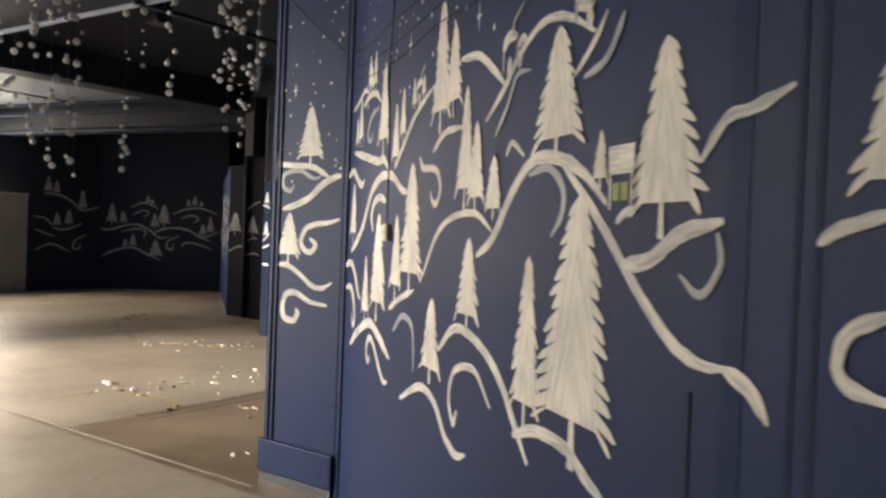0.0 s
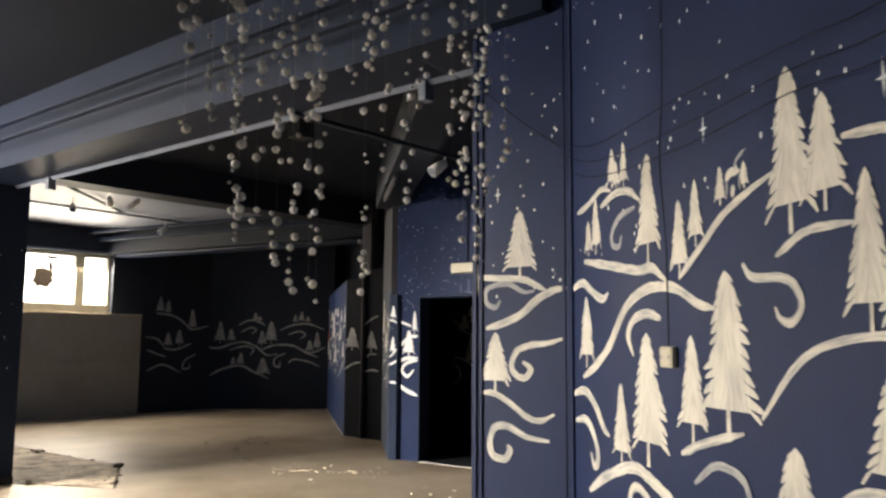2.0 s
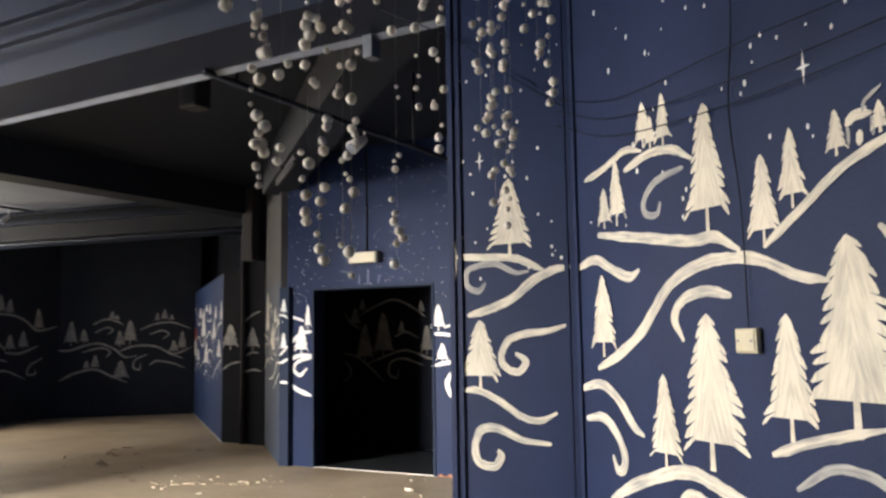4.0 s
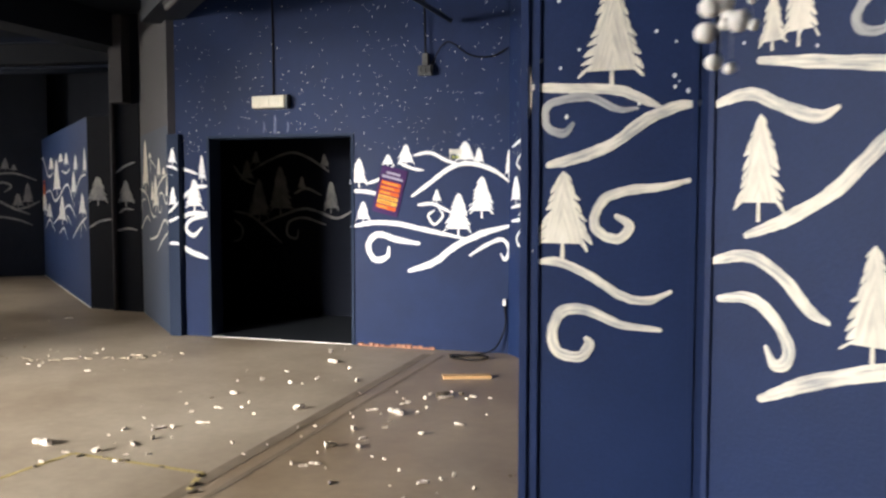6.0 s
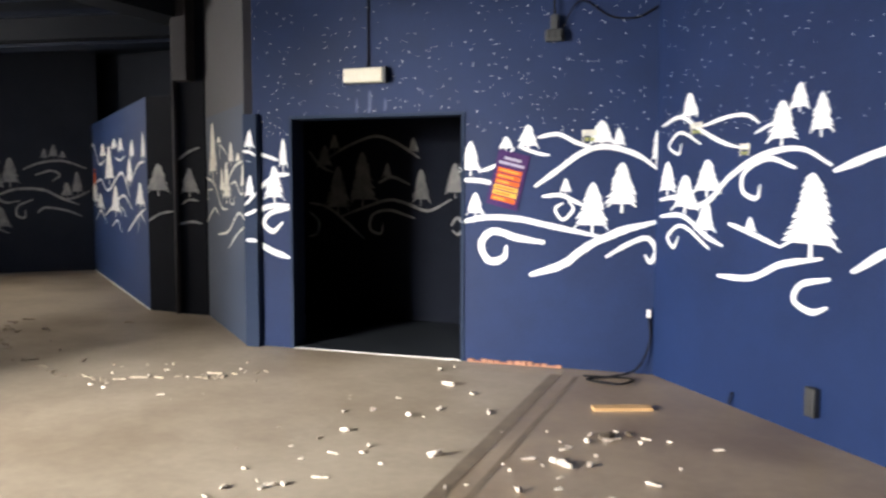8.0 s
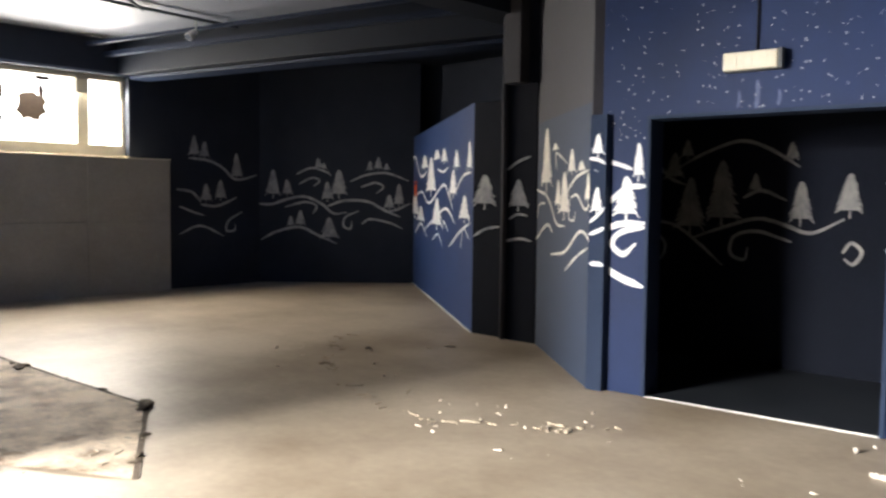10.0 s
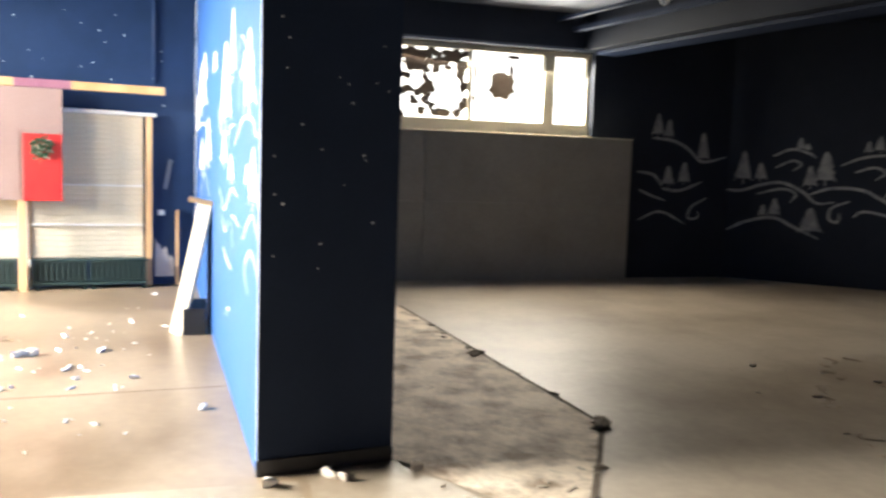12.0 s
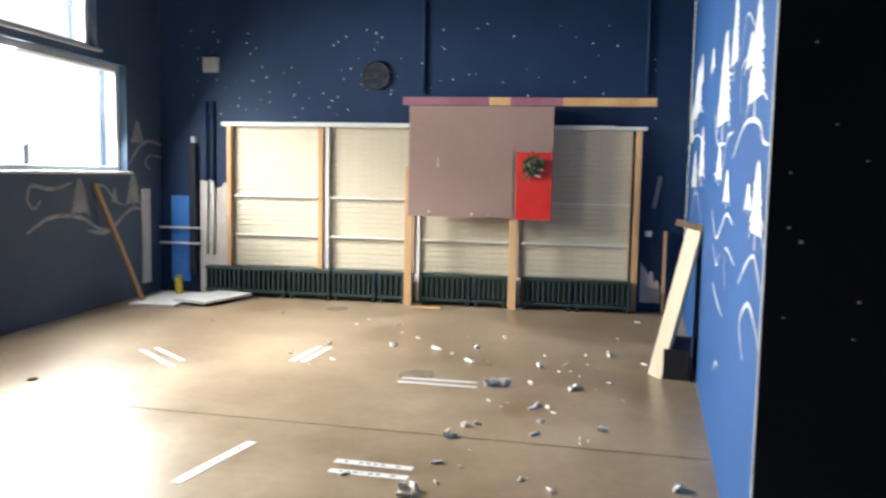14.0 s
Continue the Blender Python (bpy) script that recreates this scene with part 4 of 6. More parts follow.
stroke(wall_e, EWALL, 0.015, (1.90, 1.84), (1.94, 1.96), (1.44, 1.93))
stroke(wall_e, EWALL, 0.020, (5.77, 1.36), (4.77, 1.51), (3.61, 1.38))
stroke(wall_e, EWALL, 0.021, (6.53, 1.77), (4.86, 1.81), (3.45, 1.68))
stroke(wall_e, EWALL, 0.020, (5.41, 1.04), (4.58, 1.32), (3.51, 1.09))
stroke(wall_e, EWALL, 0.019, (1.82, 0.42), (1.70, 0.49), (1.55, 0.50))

# dark outer wall
tree(wall_left, LEFTWALL, 1.65, 0.91, 0.41, 0.32)
tree(wall_left, LEFTWALL, 0.62, 0.97, 0.41, 0.31)
tree(wall_left, LEFTWALL, 0.53, 1.65, 0.30, 0.26)
tree(wall_left, LEFTWALL, 1.02, 1.04, 0.19, 0.12)
stroke(wall_left, LEFTWALL, 0.042, (2.46, 0.84), (2.11, 0.96), (1.66, 0.94), (1.32, 0.81), (1.09, 0.78), thin=True)
stroke(wall_left, LEFTWALL, 0.045, (1.52, 0.80), (1.16, 0.77), (0.70, 0.98), (0.43, 0.97), thin=True)
stroke(wall_left, LEFTWALL, 0.040, (1.79, 1.27), (2.10, 1.22), (2.39, 1.25), (2.45, 1.13), (2.36, 1.05), (2.26, 1.12), thin=True)
stroke(wall_left, LEFTWALL, 0.041, (0.71, 1.47), (0.50, 1.65), (0.25, 1.73), (-0.26, 1.65), thin=True)
stroke(wall_left, LEFTWALL, 0.034, (-0.11, 1.54), (0.25, 1.57), (0.36, 1.48), (0.24, 1.41), thin=True)
stroke(wall_left, LEFTWALL, 0.032, (1.41, 1.24), (1.20, 1.23), (0.99, 1.08), (0.82, 1.03), thin=True)

# the painting runs on along the angled wall
stroke(wall_angle, ANGLE, 0.05, (1.75, 1.52), (2.1, 1.62), (2.5, 1.70), (2.95, 1.55))
tree(wall_angle, ANGLE, 2.3, 1.66, 0.42, 0.22)
tree(wall_angle, ANGLE, 2.65, 1.66, 0.30, 0.16)
stroke(wall_angle, ANGLE, 0.05, (1.9, 0.98), (2.2, 1.12), (2.6, 1.05), (2.9, 0.9))
tree(wall_angle, ANGLE, 2.45, 1.09, 0.36, 0.19)

# painted houses and stars
EEND_FRONT = Wall((-9.794, 2.726), (-9.894, 3.371), (-5, 3))


def painted_house(wall_ob, w, s, z, wide, high):
    for name, m, a, b, c, d, out in (("painted_house", PAINT, 0, 1, 0.55, 1, 0.0075), ("painted_house_side", PAINT, 0.06, 0.13, 0, 0.56, 0.007), ("painted_house_side", PAINT, 0.88, 0.95, 0, 0.56, 0.007), ("painted_window", WINDOW_PAINT, 0.22, 0.46, 0.14, 0.42, 0.008), ("painted_window", WINDOW_PAINT, 0.54, 0.80, 0.14, 0.42, 0.008)):
        bm = bmesh.new()
        q = [(a + 0.04, c), (b - 0.02, c), (b, d), (a, d)] if name == "painted_house" else [(a, c), (b, c), (b, d), (a, d)]
        uv = bm.loops.layers.uv.new("UVMap")
        f = bm.faces.new([bm.verts.new(w.at(s + x * wide, z + y * high, out)) for x, y in q])
        for lp, p in zip(f.loops, q):
            lp[uv].uv = (p[0] * wide + s, p[1] * high)
        part(name, bm, m, wall_ob)


WINDOW_PAINT = mat("olive_window_paint", (0.20, 0.22, 0.05), (0.30, 0.32, 0.10), 30, 0.6, 0)
painted_house(wall_mural, MURAL, 2.775, 1.475, 0.10, 0.125)


def painted_cottage(wall_ob, w, s, z, k):
    """A snowy roof on two posts with a doorway and a curl of smoke."""
    stroke(wall_ob, w, 0.36 * k, (s, z + 0.62 * k), (s + 0.35 * k, z + 0.86 * k), (s + 0.95 * k, z + 0.80 * k))
    stroke(wall_ob, w, 0.15 * k, (s + 0.03 * k, z + 0.55 * k), (s + 0.04 * k, z - 0.05 * k), thin=True)
    stroke(wall_ob, w, 0.17 * k, (s + 0.98 * k, z + 0.66 * k), (s + 1.0 * k, z + 0.05 * k), thin=True)
    stroke(wall_ob, w, 0.30 * k, (s + 0.50 * k, z + 0.28 * k), (s + 0.46 * k, z - 0.15 * k))
    stroke(wall_ob, w, 0.15 * k, (s + 0.66 * k, z + 0.92 * k), (s + 0.76 * k, z + 1.22 * k), (s + 1.05 * k, z + 1.40 * k), (s + 1.40 * k, z + 1.58 * k), thin=True)


painted_cottage(wall_mural, MURAL, 2.165, 1.855, 0.10)
stroke(wall_mural, MURAL, 0.024, (2.265, 1.905), (2.29, 1.922), (2.32, 1.912))
stroke(wall_mural, MURAL, 0.03, (2.285, 1.885), (2.275, 1.85), thin=True)
painted_cottage(wall_mural, MURAL, 1.295, 1.905, 0.075)
stroke(wall_mural, MURAL, 0.02, (2.81, 1.45), (2.84, 1.468), (2.88, 1.475))
stroke(wall_mural, MURAL, 0.05, (2.60, 1.935), (2.68, 1.915))
stroke(wall_mural, MURAL, 0.018, (2.595, 1.93), (2.60, 1.885), thin=True)
stroke(wall_mural, MURAL, 0.035, (2.66, 1.90), (2.67, 1.865))
painted_house(wall_door, DOORWALL, 3.0, 1.76, 0.12, 0.10)
painted_house(wall_angle, ANGLE, 0.42, 1.78, 0.14, 0.09)
painted_house(wall_angle, ANGLE, 0.95, 1.62, 0.10, 0.08)
stars(wall_mural, MURAL, 190, 0.03, 2.9, 1.80, 3.3, 0.0062, 3, [(1.3, 2.9, 1.7, 1.95)], 1.3, 1.6)
stars(wall_pier, PIER, 60, 0.04, 0.54, 1.68, 3.2, 0.0052, 4, (), 1.2, 1.3)
stars(wall_door, DOORWALL, 560, 0.05, 3.5, 1.86, 3.4, 0.0042, 5, [(0.45, 2.08, 0, 2.02)], 1.5)
stars(wall_angle, ANGLE, 330, 0.05, 2.5, 1.80, 3.3, 0.0043, 6, (), 1.4)
stars(wall_board, BOARDWALL, 105, 0.3, 5.75, 2.02, 3.05, 0.0085, 7, (), 1.1)
stars(wall_e, EEND_FRONT, 34, 0.05, 0.62, 0.7, 2.9, 0.0058, 8)
stars(column_pipe, PIPEFACE, 8, 0.02, 0.12, 1.6, 2.0, 0.006, 9)
cross_star(wall_pier, PIER, 0.155, 2.18, 0.045)
cross_star(wall_mural, MURAL, 1.17, 2.14, 0.05)
cross_star(wall_mural, MURAL, 1.54, 2.05, 0.03)
cross_star(wall_mural, MURAL, 1.95, 2.06, 0.05)

# ---------------------------------------------------------------- trims of the mural wall
def batten(name, w, parent, s, wide, z0, z1, out, material, label=""):
    bm = wall_box(bmesh.new(), w, s, s + wide, z0, z1, 0.0005, out, 0.0008)
    return part(name, bm, material, parent, label)


BLUE_GLOSS = mat("glossy_blue_trim_paint", (0.005, 0.016, 0.052), (0.0065, 0.020, 0.066), 2.0, 0.5, 0.1, 80, specular=0.12)
batten("batten", MURAL, wall_mural, 0.004, 0.022, 0.0, 3.6, 0.010, BLUE)
for s, wide, out in ((3.150, 0.052, 0.0012), (4.6, 0.03, 0.0012)):
    batten("batten", MURAL, wall_mural, s, wide, 0.0, 3.6, out, BLUE_GLOSS, "glossy blue cover strip")
for s, wide, out in ((3.300, 0.010, 0.0010), (3.340, 0.010, 0.0010)):
    batten("batten", MURAL, wall_mural, s, wide, 0.0, 3.6, out, SHADE_TRIM_NAVY, "dark joint strip")
for s, wide in ((0.0, 0.026), (0.045, 0.018), (0.532, 0.018), (0.556, 0.024)):
    batten("batten", PIER, wall_pier, s, wide, 0.0, 3.6, 0.009, BLUE)
part("plinth", wall_box(bmesh.new(), PIER, -0.03, 0.55, 0.055, 0.24, 0.001, 0.03, 0.01), BLUE, wall_pier)
part("plinth", wall_box(bmesh.new(), PIER, -0.02, 0.54, 0.0, 0.055, 0.001, 0.02), BLACK, wall_pier, "black worn foot of the panel")
bm = wall_box(bmesh.new(), MURAL, 3.062, 3.074, 0.1, 1.17, 0.0005, 0.003)
part("batten", bm, SHADE_TRIM_NAVY, wall_mural)

box_mount = root("junction_box", MURAL.matrix(0.926, 1.383), "cream plastic junction box on the blue wall", "junction box")
part("casing", boxes((-0.042, 0.042, 0.001, 0.022, 0, 0.070), bevel=0.005), CREAM, box_mount)
part("cover", boxes((-0.036, 0.036, 0.022, 0.026, 0.006, 0.064), bevel=0.002), CREAM, box_mount)
for x in (-0.026, 0.026):
    part("screw", tube(bmesh.new(), [(x, 0.025, 0.035), (x, 0.028, 0.035)], 0.004, 6), STEEL, box_mount)


CABLE_NAVY = mat("navy_painted_cable", (0.004, 0.007, 0.016), (0.006, 0.010, 0.022), 8, 0.7, 0, 60, specular=0.15)
CABLE_BLACK = mat("matt_black_cable", (0.008, 0.008, 0.009), (0.012, 0.012, 0.013), 8, 0.85, 0, 60, specular=0.1)


def cable(name, points, radius, label, material=None):
    """A cable that sags through the points."""
    pts = [Vector(p) for p in points]
    line = []
    ext = [2 * pts[0] - pts[1]] + pts + [2 * pts[-1] - pts[-2]]
    for i in range(1, len(ext) - 2):
        p0, p1, p2, p3 = ext[i - 1:i + 3]
        for j in range(6):
            t = j / 6
            line.append(0.5 * ((2 * p1) + (p2 - p0) * t + (2 * p0 - 5 * p1 + 4 * p2 - p3) * t * t + (3 * p1 - p0 - 3 * p2 + p3) * t ** 3))
    line.append(pts[-1])
    ob = part(name, tube(bmesh.new(), line, radius, 6), material or CABLE_BLACK, None, smooth=True)
    return tagged(ob, label, "cable")


cable("cable", [MURAL.at(0.93, 1.45, 0.012), MURAL.at(0.925, 1.8, 0.012), MURAL.at(0.90, 2.1, 0.016), MURAL.at(0.925, 2.4, 0.012), MURAL.at(0.92, 3.0, 0.012), MURAL.at(0.92, 3.6, 0.012)], 0.0024, "dark cable running down to the junction box", CABLE_NAVY)
for a, b, sag in ((2.36, 2.22, 0.0), (2.31, 2.15, 0.04), (2.25, 2.09, 0.05)):
    cable("slack_cable", [PIER.at(0.53, a + 0.02, 0.03), MURAL.at(0.35, a - 0.08 - sag * 0.5, 0.03), MURAL.at(1.05, (a + b) / 2 - 0.02 - sag, 0.03), MURAL.at(1.65, b + 0.02, 0.03), MURAL.at(2.1, b, 0.03), MURAL.at(3.1, b + 0.10, 0.03)], 0.0019, "thin navy cable strung along the wall", CABLE_NAVY)
cable("slack_cable", [(-4.0, 3.2, 3.02), PIER.at(0.07, 2.72, 0.03), PIER.at(0.3, 2.53, 0.03), PIER.at(0.55, 2.35, 0.03)], 0.003, "thin navy cable hanging to the panel corner", CABLE_NAVY)

# ---------------------------------------------------------------- hanging pompom garlands
POMPOM = mat("white_pompom_wool", (0.80, 0.78, 0.74), (0.88, 0.86, 0.83), 9, 0.9, 0.3, 40)
THREAD = mat("grey_thread", (0.20, 0.19, 0.18), (0.26, 0.25, 0.24), 9, 0.8, 0)
POM = []
for k in range(3):
    bm = ball(bmesh.new(), (0, 0, 0), 1.0, 0.10, 2)
    for v in bm.verts:
        v.co *= 1 + 0.16 * noise.noise(v.co * 2.6 + Vector((k * 9, 0, 0)))
    POM.append(mesh_from("pom", bm, POMPOM, True))


def garland(x, y, bottom, seed):
    rnd = random.Random(seed)
    g = root("pompom_garland", pose(x, y, CEILING_Z), "white pompoms threaded on string hanging from ceiling", "garland", "pompom garlands")
    part("string", tube(bmesh.new(), [(0, 0, 0), (0, 0, bottom - CEILING_Z + 0.01)], 0.0004, 4), THREAD, g)
    z = bottom
    while z < 3.35:
        ob = new("pom", POM[rnd.randrange(3)])
        r = rnd.choice((0.005, 0.007, 0.009, 0.011, 0.012, 0.013))
        ob.matrix_basis = pose(rnd.uniform(-0.014, 0.014), rnd.uniform(-0.014, 0.014), z - CEILING_Z, rnd.uniform(0, 360), rnd.uniform(0, 360), 0) @ Matrix.Scale(r, 4)
        ob.parent = g
        z += rnd.choice((0.016, 0.023, 0.034, 0.050, 0.078)) if rnd.random() < 0.92 else 0.15
    return g


for k, (y, bottom) in enumerate(((1.03, 1.96), (1.09, 1.92), (1.15, 2.09), (1.22, 1.80), (1.245, 1.74), (1.31, 1.80), (1.36, 1.685), (1.44, 1.61), (1.49, 1.63), (1.52, 1.58), (1.73, 1.62), (1.78, 2.02), (1.92, 1.94), (2.14, 2.03), (2.18, 1.83), (2.23, 2.07), (2.26, 1.77), (2.32, 1.95), (1.06, 2.22), (1.12, 2.3), (1.19, 2.15), (1.28, 2.2), (1.62, 2.25), (1.86, 2.2), (2.06, 2.25), (1.42, 2.1), (1.56, 2.2), (2.12, 2.2), (2.28, 2.1), (1.0, 2.25), (1.34, 2.3))):
    garland((-2.86 if 2 < k < 18 else -2.65) + 0.02 * math.sin(k * 2.4), y + (0.04 if 2 < k < 18 else -0.04), bottom, 100 + k)

part("corner_bead", wall_box(bmesh.new(), EWALL, 0.0, 0.014, 0.0, 3.6, 0.001, 0.004), WHITE, wall_e, "pale worn corner edge")
part("skirting", wall_box(bmesh.new(), EEND_FRONT, -0.01, 0.655, 0.0, 0.075, 0.001, 0.012, 0.003), BLACK, wall_e, "torn black skirting")
# ---------------------------------------------------------------- door wall fittings
exit_light = root("emergency_light", DOORWALL.matrix(1.205, 2.275), "yellowed emergency light box above the doorway", "light")
part("base", boxes((-0.19, 0.19, 0.001, 0.04, 0, 0.13), bevel=0.006), BLACK, exit_light)
part("diffuser", boxes((-0.185, 0.165, 0.041, 0.085, 0.006, 0.124), bevel=0.012), CREAM, exit_light)
part("end_cap", boxes((0.167, 0.195, 0.03, 0.08, 0.0, 0.13), bevel=0.006), BLACK, exit_light)
for x in (-0.1, 0.0, 0.1):
    part("rib", boxes((x, x + 0.006, 0.085, 0.089, 0.012, 0.118)), CREAM, exit_light)
cable("cable", [DOORWALL.at(1.22, 2.41, 0.012), DOORWALL.at(1.22, 3.0, 0.012), DOORWALL.at(1.21, 3.6, 0.012)], 0.008, "dark conduit above the emergency light")

sock = root("hanging_socket", DOORWALL.matrix(2.79, 2.53), "black trailing socket hanging from a cable", "socket")
part("casing", boxes((-0.07, 0.07, 0.03, 0.08, 0.0, 0.09), bevel=0.012), BLACK, sock)
part("gland", boxes((-0.03, 0.03, 0.035, 0.075, 0.09, 0.2), bevel=0.01), BLACK, sock)
for x in (-0.045, 0, 0.045):
    part("plug", boxes((x - 0.015, x + 0.015, 0.08, 0.1, 0.02, 0.07), bevel=0.004), BLACK, sock)
cable("cable", [DOORWALL.at(2.79, 2.72, 0.055), DOORWALL.at(2.78, 3.05, 0.05), DOORWALL.at(2.76, 3.6, 0.05)], 0.009, "black cable dropping from the ceiling")
cable("cable", [DOORWALL.at(2.84, 2.62, 0.05), DOORWALL.at(2.98, 2.83, 0.02), DOORWALL.at(3.2, 2.70, 0.02), DOORWALL.at(3.4, 2.68, 0.02), DOORWALL.at(3.55, 2.75, 0.02)], 0.006, "black cable sagging along the wall")
cable("loose_cable", [DOORWALL.at(3.53, 0.45, 0.02), DOORWALL.at(3.54, 0.25, 0.03), DOORWALL.at(3.45, 0.05, 0.08), (-5.25, 7.42, 0.012), (-5.4, 7.25, 0.012), (-5.15, 7.2, 0.012), (-5.1, 7.4, 0.012), (-5.45, 7.35, 0.012)], 0.008, "black cable coiled on the floor")
tagged(part("cable_plug", wall_box(bmesh.new(), DOORWALL, 3.515, 3.545, 0.44, 0.50, 0.004, 0.034, 0.006), WHITE), "small white plug on the hanging cable end", "plug")

poster = root("poster", DOORWALL.matrix(2.42, 1.478, 0.008) @ pose(0, 0, 0, 0, 14, 0), "tilted purple poster with orange and yellow panels", "poster")
PURPLE = mat("purple_print", (0.035, 0.012, 0.065), (0.05, 0.02, 0.09), 8, 0.6, 0, specular=0.1)
ORANGE = mat("orange_print", (0.55, 0.08, 0.015), (0.60, 0.12, 0.02), 8, 0.6, 0, specular=0.1)
YELLOW = mat("yellow_print", (0.62, 0.33, 0.05), (0.66, 0.38, 0.07), 8, 0.6, 0, specular=0.1)
PALE = mat("pale_print", (0.30, 0.27, 0.36), (0.36, 0.33, 0.42), 8, 0.6, 0, specular=0.1)
part("sheet", boxes((-0.130, 0.130, 0.0, 0.003, -0.222, 0.222)), PURPLE, poster)
for k in range(6):
    z = 0.085 - k * 0.045
    part("panel", boxes((-0.10, 0.10, 0.003, 0.0045, z - 0.036, z)), ORANGE if k not in (3, 4) else YELLOW, poster)
    part("line_of_text", boxes((-0.085, 0.075 - 0.03 * (k % 3), 0.0045, 0.0055, z - 0.024, z - 0.014)), YELLOW if k not in (3, 4) else ORANGE, poster)
for z, wide in ((0.165, 0.07), (0.125, 0.105)):
    part("title_bar", boxes((-wide, wide, 0.003, 0.0045, z - 0.011, z + 0.011)), PALE, poster)

notice = root("notice", STUB.matrix(4.76, 1.57), "small red notice on the blue partition", "notice")
part("sheet", boxes((-0.14, 0.14, 0.006, 0.009, -0.12, 0.12)), ORANGE, notice)
part("heading_bar", boxes((-0.11, 0.11, 0.009, 0.0105, 0.06, 0.10)), PURPLE, notice)

# doorway lining and rubbed paint over it
for nm, a, b, c, d in (("jamb", 0.462, 0.49, 0, 2.028), ("jamb", 2.03, 2.058, 0, 2.028), ("head", 0.49, 2.03, 2.0, 2.028)):
    part(nm, wall_box(bmesh.new(), DOORWALL, a, b, c, d, -0.19, 0.012, 0.003), SHADE_TRIM_NAVY, wall_door)
SCUFF = mat("scuffed_paint", (0.04, 0.055, 0.12), (0.09, 0.11, 0.19), 20, 0.7, 0, 60)
for s, wide, z0, z1 in ((1.10, 0.02, 2.05, 2.16), (1.22, 0.03, 2.04, 2.22), (1.36, 0.022, 2.05, 2.15)):
    stroke(wall_door, DOORWALL, wide, (s, z0), (s + 0.01, (z0 + z1) / 2), (s + 0.005, z1)).data.materials[0] = SCUFF
part("threshold", boxes((0.49, 2.03, -0.02, 0.006, 0.0, 0.006)), WHITE, wall_door, "worn pale threshold strip").matrix_basis = DOORWALL.matrix(0, 0)
BRICKRED = mat("exposed_brick", (0.30, 0.13, 0.08), (0.42, 0.22, 0.14), 12, 0.9, 0.5)
rnd = random.Random(12)
for k in range(14):
    s = 2.1 + k * 0.055
    part("brick_edge", wall_box(bmesh.new(), DOORWALL, s, s + rnd.uniform(0.04, 0.053), 0, rnd.uniform(0.012, 0.035), 0.001, rnd.uniform(0.012, 0.03)), BRICKRED, wall_door)
bm = wall_box(bmesh.new(), ANGLE, 1.63, 1.71, 0.13, 0.30, 0.001, 0.05, 0.01)
outlet = tagged(part("wall_outlet", bm, BLACK), "small black outlet box on the blue wall", "outlet")
cable("cable", [ANGLE.at(0.95, 0.02, 0.03), ANGLE.at(0.96, 0.1, 0.02)], 0.008, "short black cable end by the wall foot")
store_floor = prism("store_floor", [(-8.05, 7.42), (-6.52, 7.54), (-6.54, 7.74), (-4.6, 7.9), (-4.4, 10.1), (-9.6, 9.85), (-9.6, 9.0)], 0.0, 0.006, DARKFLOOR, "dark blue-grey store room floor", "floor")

# ---------------------------------------------------------------- grey wall extras
part("board", wall_box(bmesh.new(), GREYWALL, 0.02, 1.88, 0.0, 2.15, 0.0005, 0.0012), mat("slate_boarding", (0.010, 0.020, 0.045), (0.014, 0.027, 0.058), 1.5, 0.65, 0.1, 60), wall_grey, "slate-blue lower boarding")
pipe = tagged(part("drain_pipe", tube(bmesh.new(), [(-10.34, 8.50, 0), (-10.34, 8.50, 3.6)], 0.03, 10), GREYBLUE, None, smooth=True), "grey vertical pipe beside the dark pillar", "pipe")
bm = boxes((-10.26, -10.06, 8.38, 8.518, 2.55, 3.6), bevel=0.01)
tagged(part("wall_duct", bm, GREYBLUE), "grey metal trunking high on the pillar", "duct")

# ---------------------------------------------------------------- ceiling fittings
rail = root("steel_rail", pose(0, 0, 0), "blue-grey steel rail under the downstand beam", "rail")
a, b = Vector((-9.8, 3.20, 3.02)), Vector((-3.6, 3.52, 3.02))
part("web", tube(bmesh.new(), [a, b], 0.028, 4), STEEL, rail)
for f in (0.12, 0.895):
    p = a.lerp(b, f)
    part("bracket", boxes((p.x - 0.03, p.x + 0.03, p.y - 0.04, p.y + 0.04, 2.90, 3.06), bevel=0.006), STEEL, rail)
def conduit(name, p0, p1, r, label, material=None):
    return tagged(part(name, tube(bmesh.new(), [p0, p1], r, 8), material or BLACKISH, None, smooth=True), label, "pipe")


conduit("conduit", (-5.36, 3.34, 3.0), (-5.50, 7.5, 3.0), 0.02, "dark steel conduit under the ceiling")
for p, q in (((-5.37, 3.6, 3.0), (-5.37, 3.6, 3.62)), ((-5.42, 5.6, 3.0), (-5.42, 5.6, 3.62))):
    conduit("hanger", p, q, 0.012, "thin steel hanger rod for the conduit")


def spotlight(x, y, z, yaw, hang, label="small white spotlight with round head"):
    g = root("spotlight", pose(x, y, z, 0, 0, yaw), label, "spotlight", "ceiling spotlights")
    part("stem", tube(bmesh.new(), [(0, 0, 0), (0, 0, hang)], 0.008, 6), WHITE, g)
    part("head", tube(bmesh.new(), [(0, 0.0, 0.0), (0, 0.05, -0.03), (0, 0.13, -0.09)], 0.03, 10, 0.05), WHITE, g, smooth=True)
    part("lens", tube(bmesh.new(), [(0, 0.128, -0.0885), (0, 0.134, -0.093)], 0.042, 10), STEEL, g)
    return g


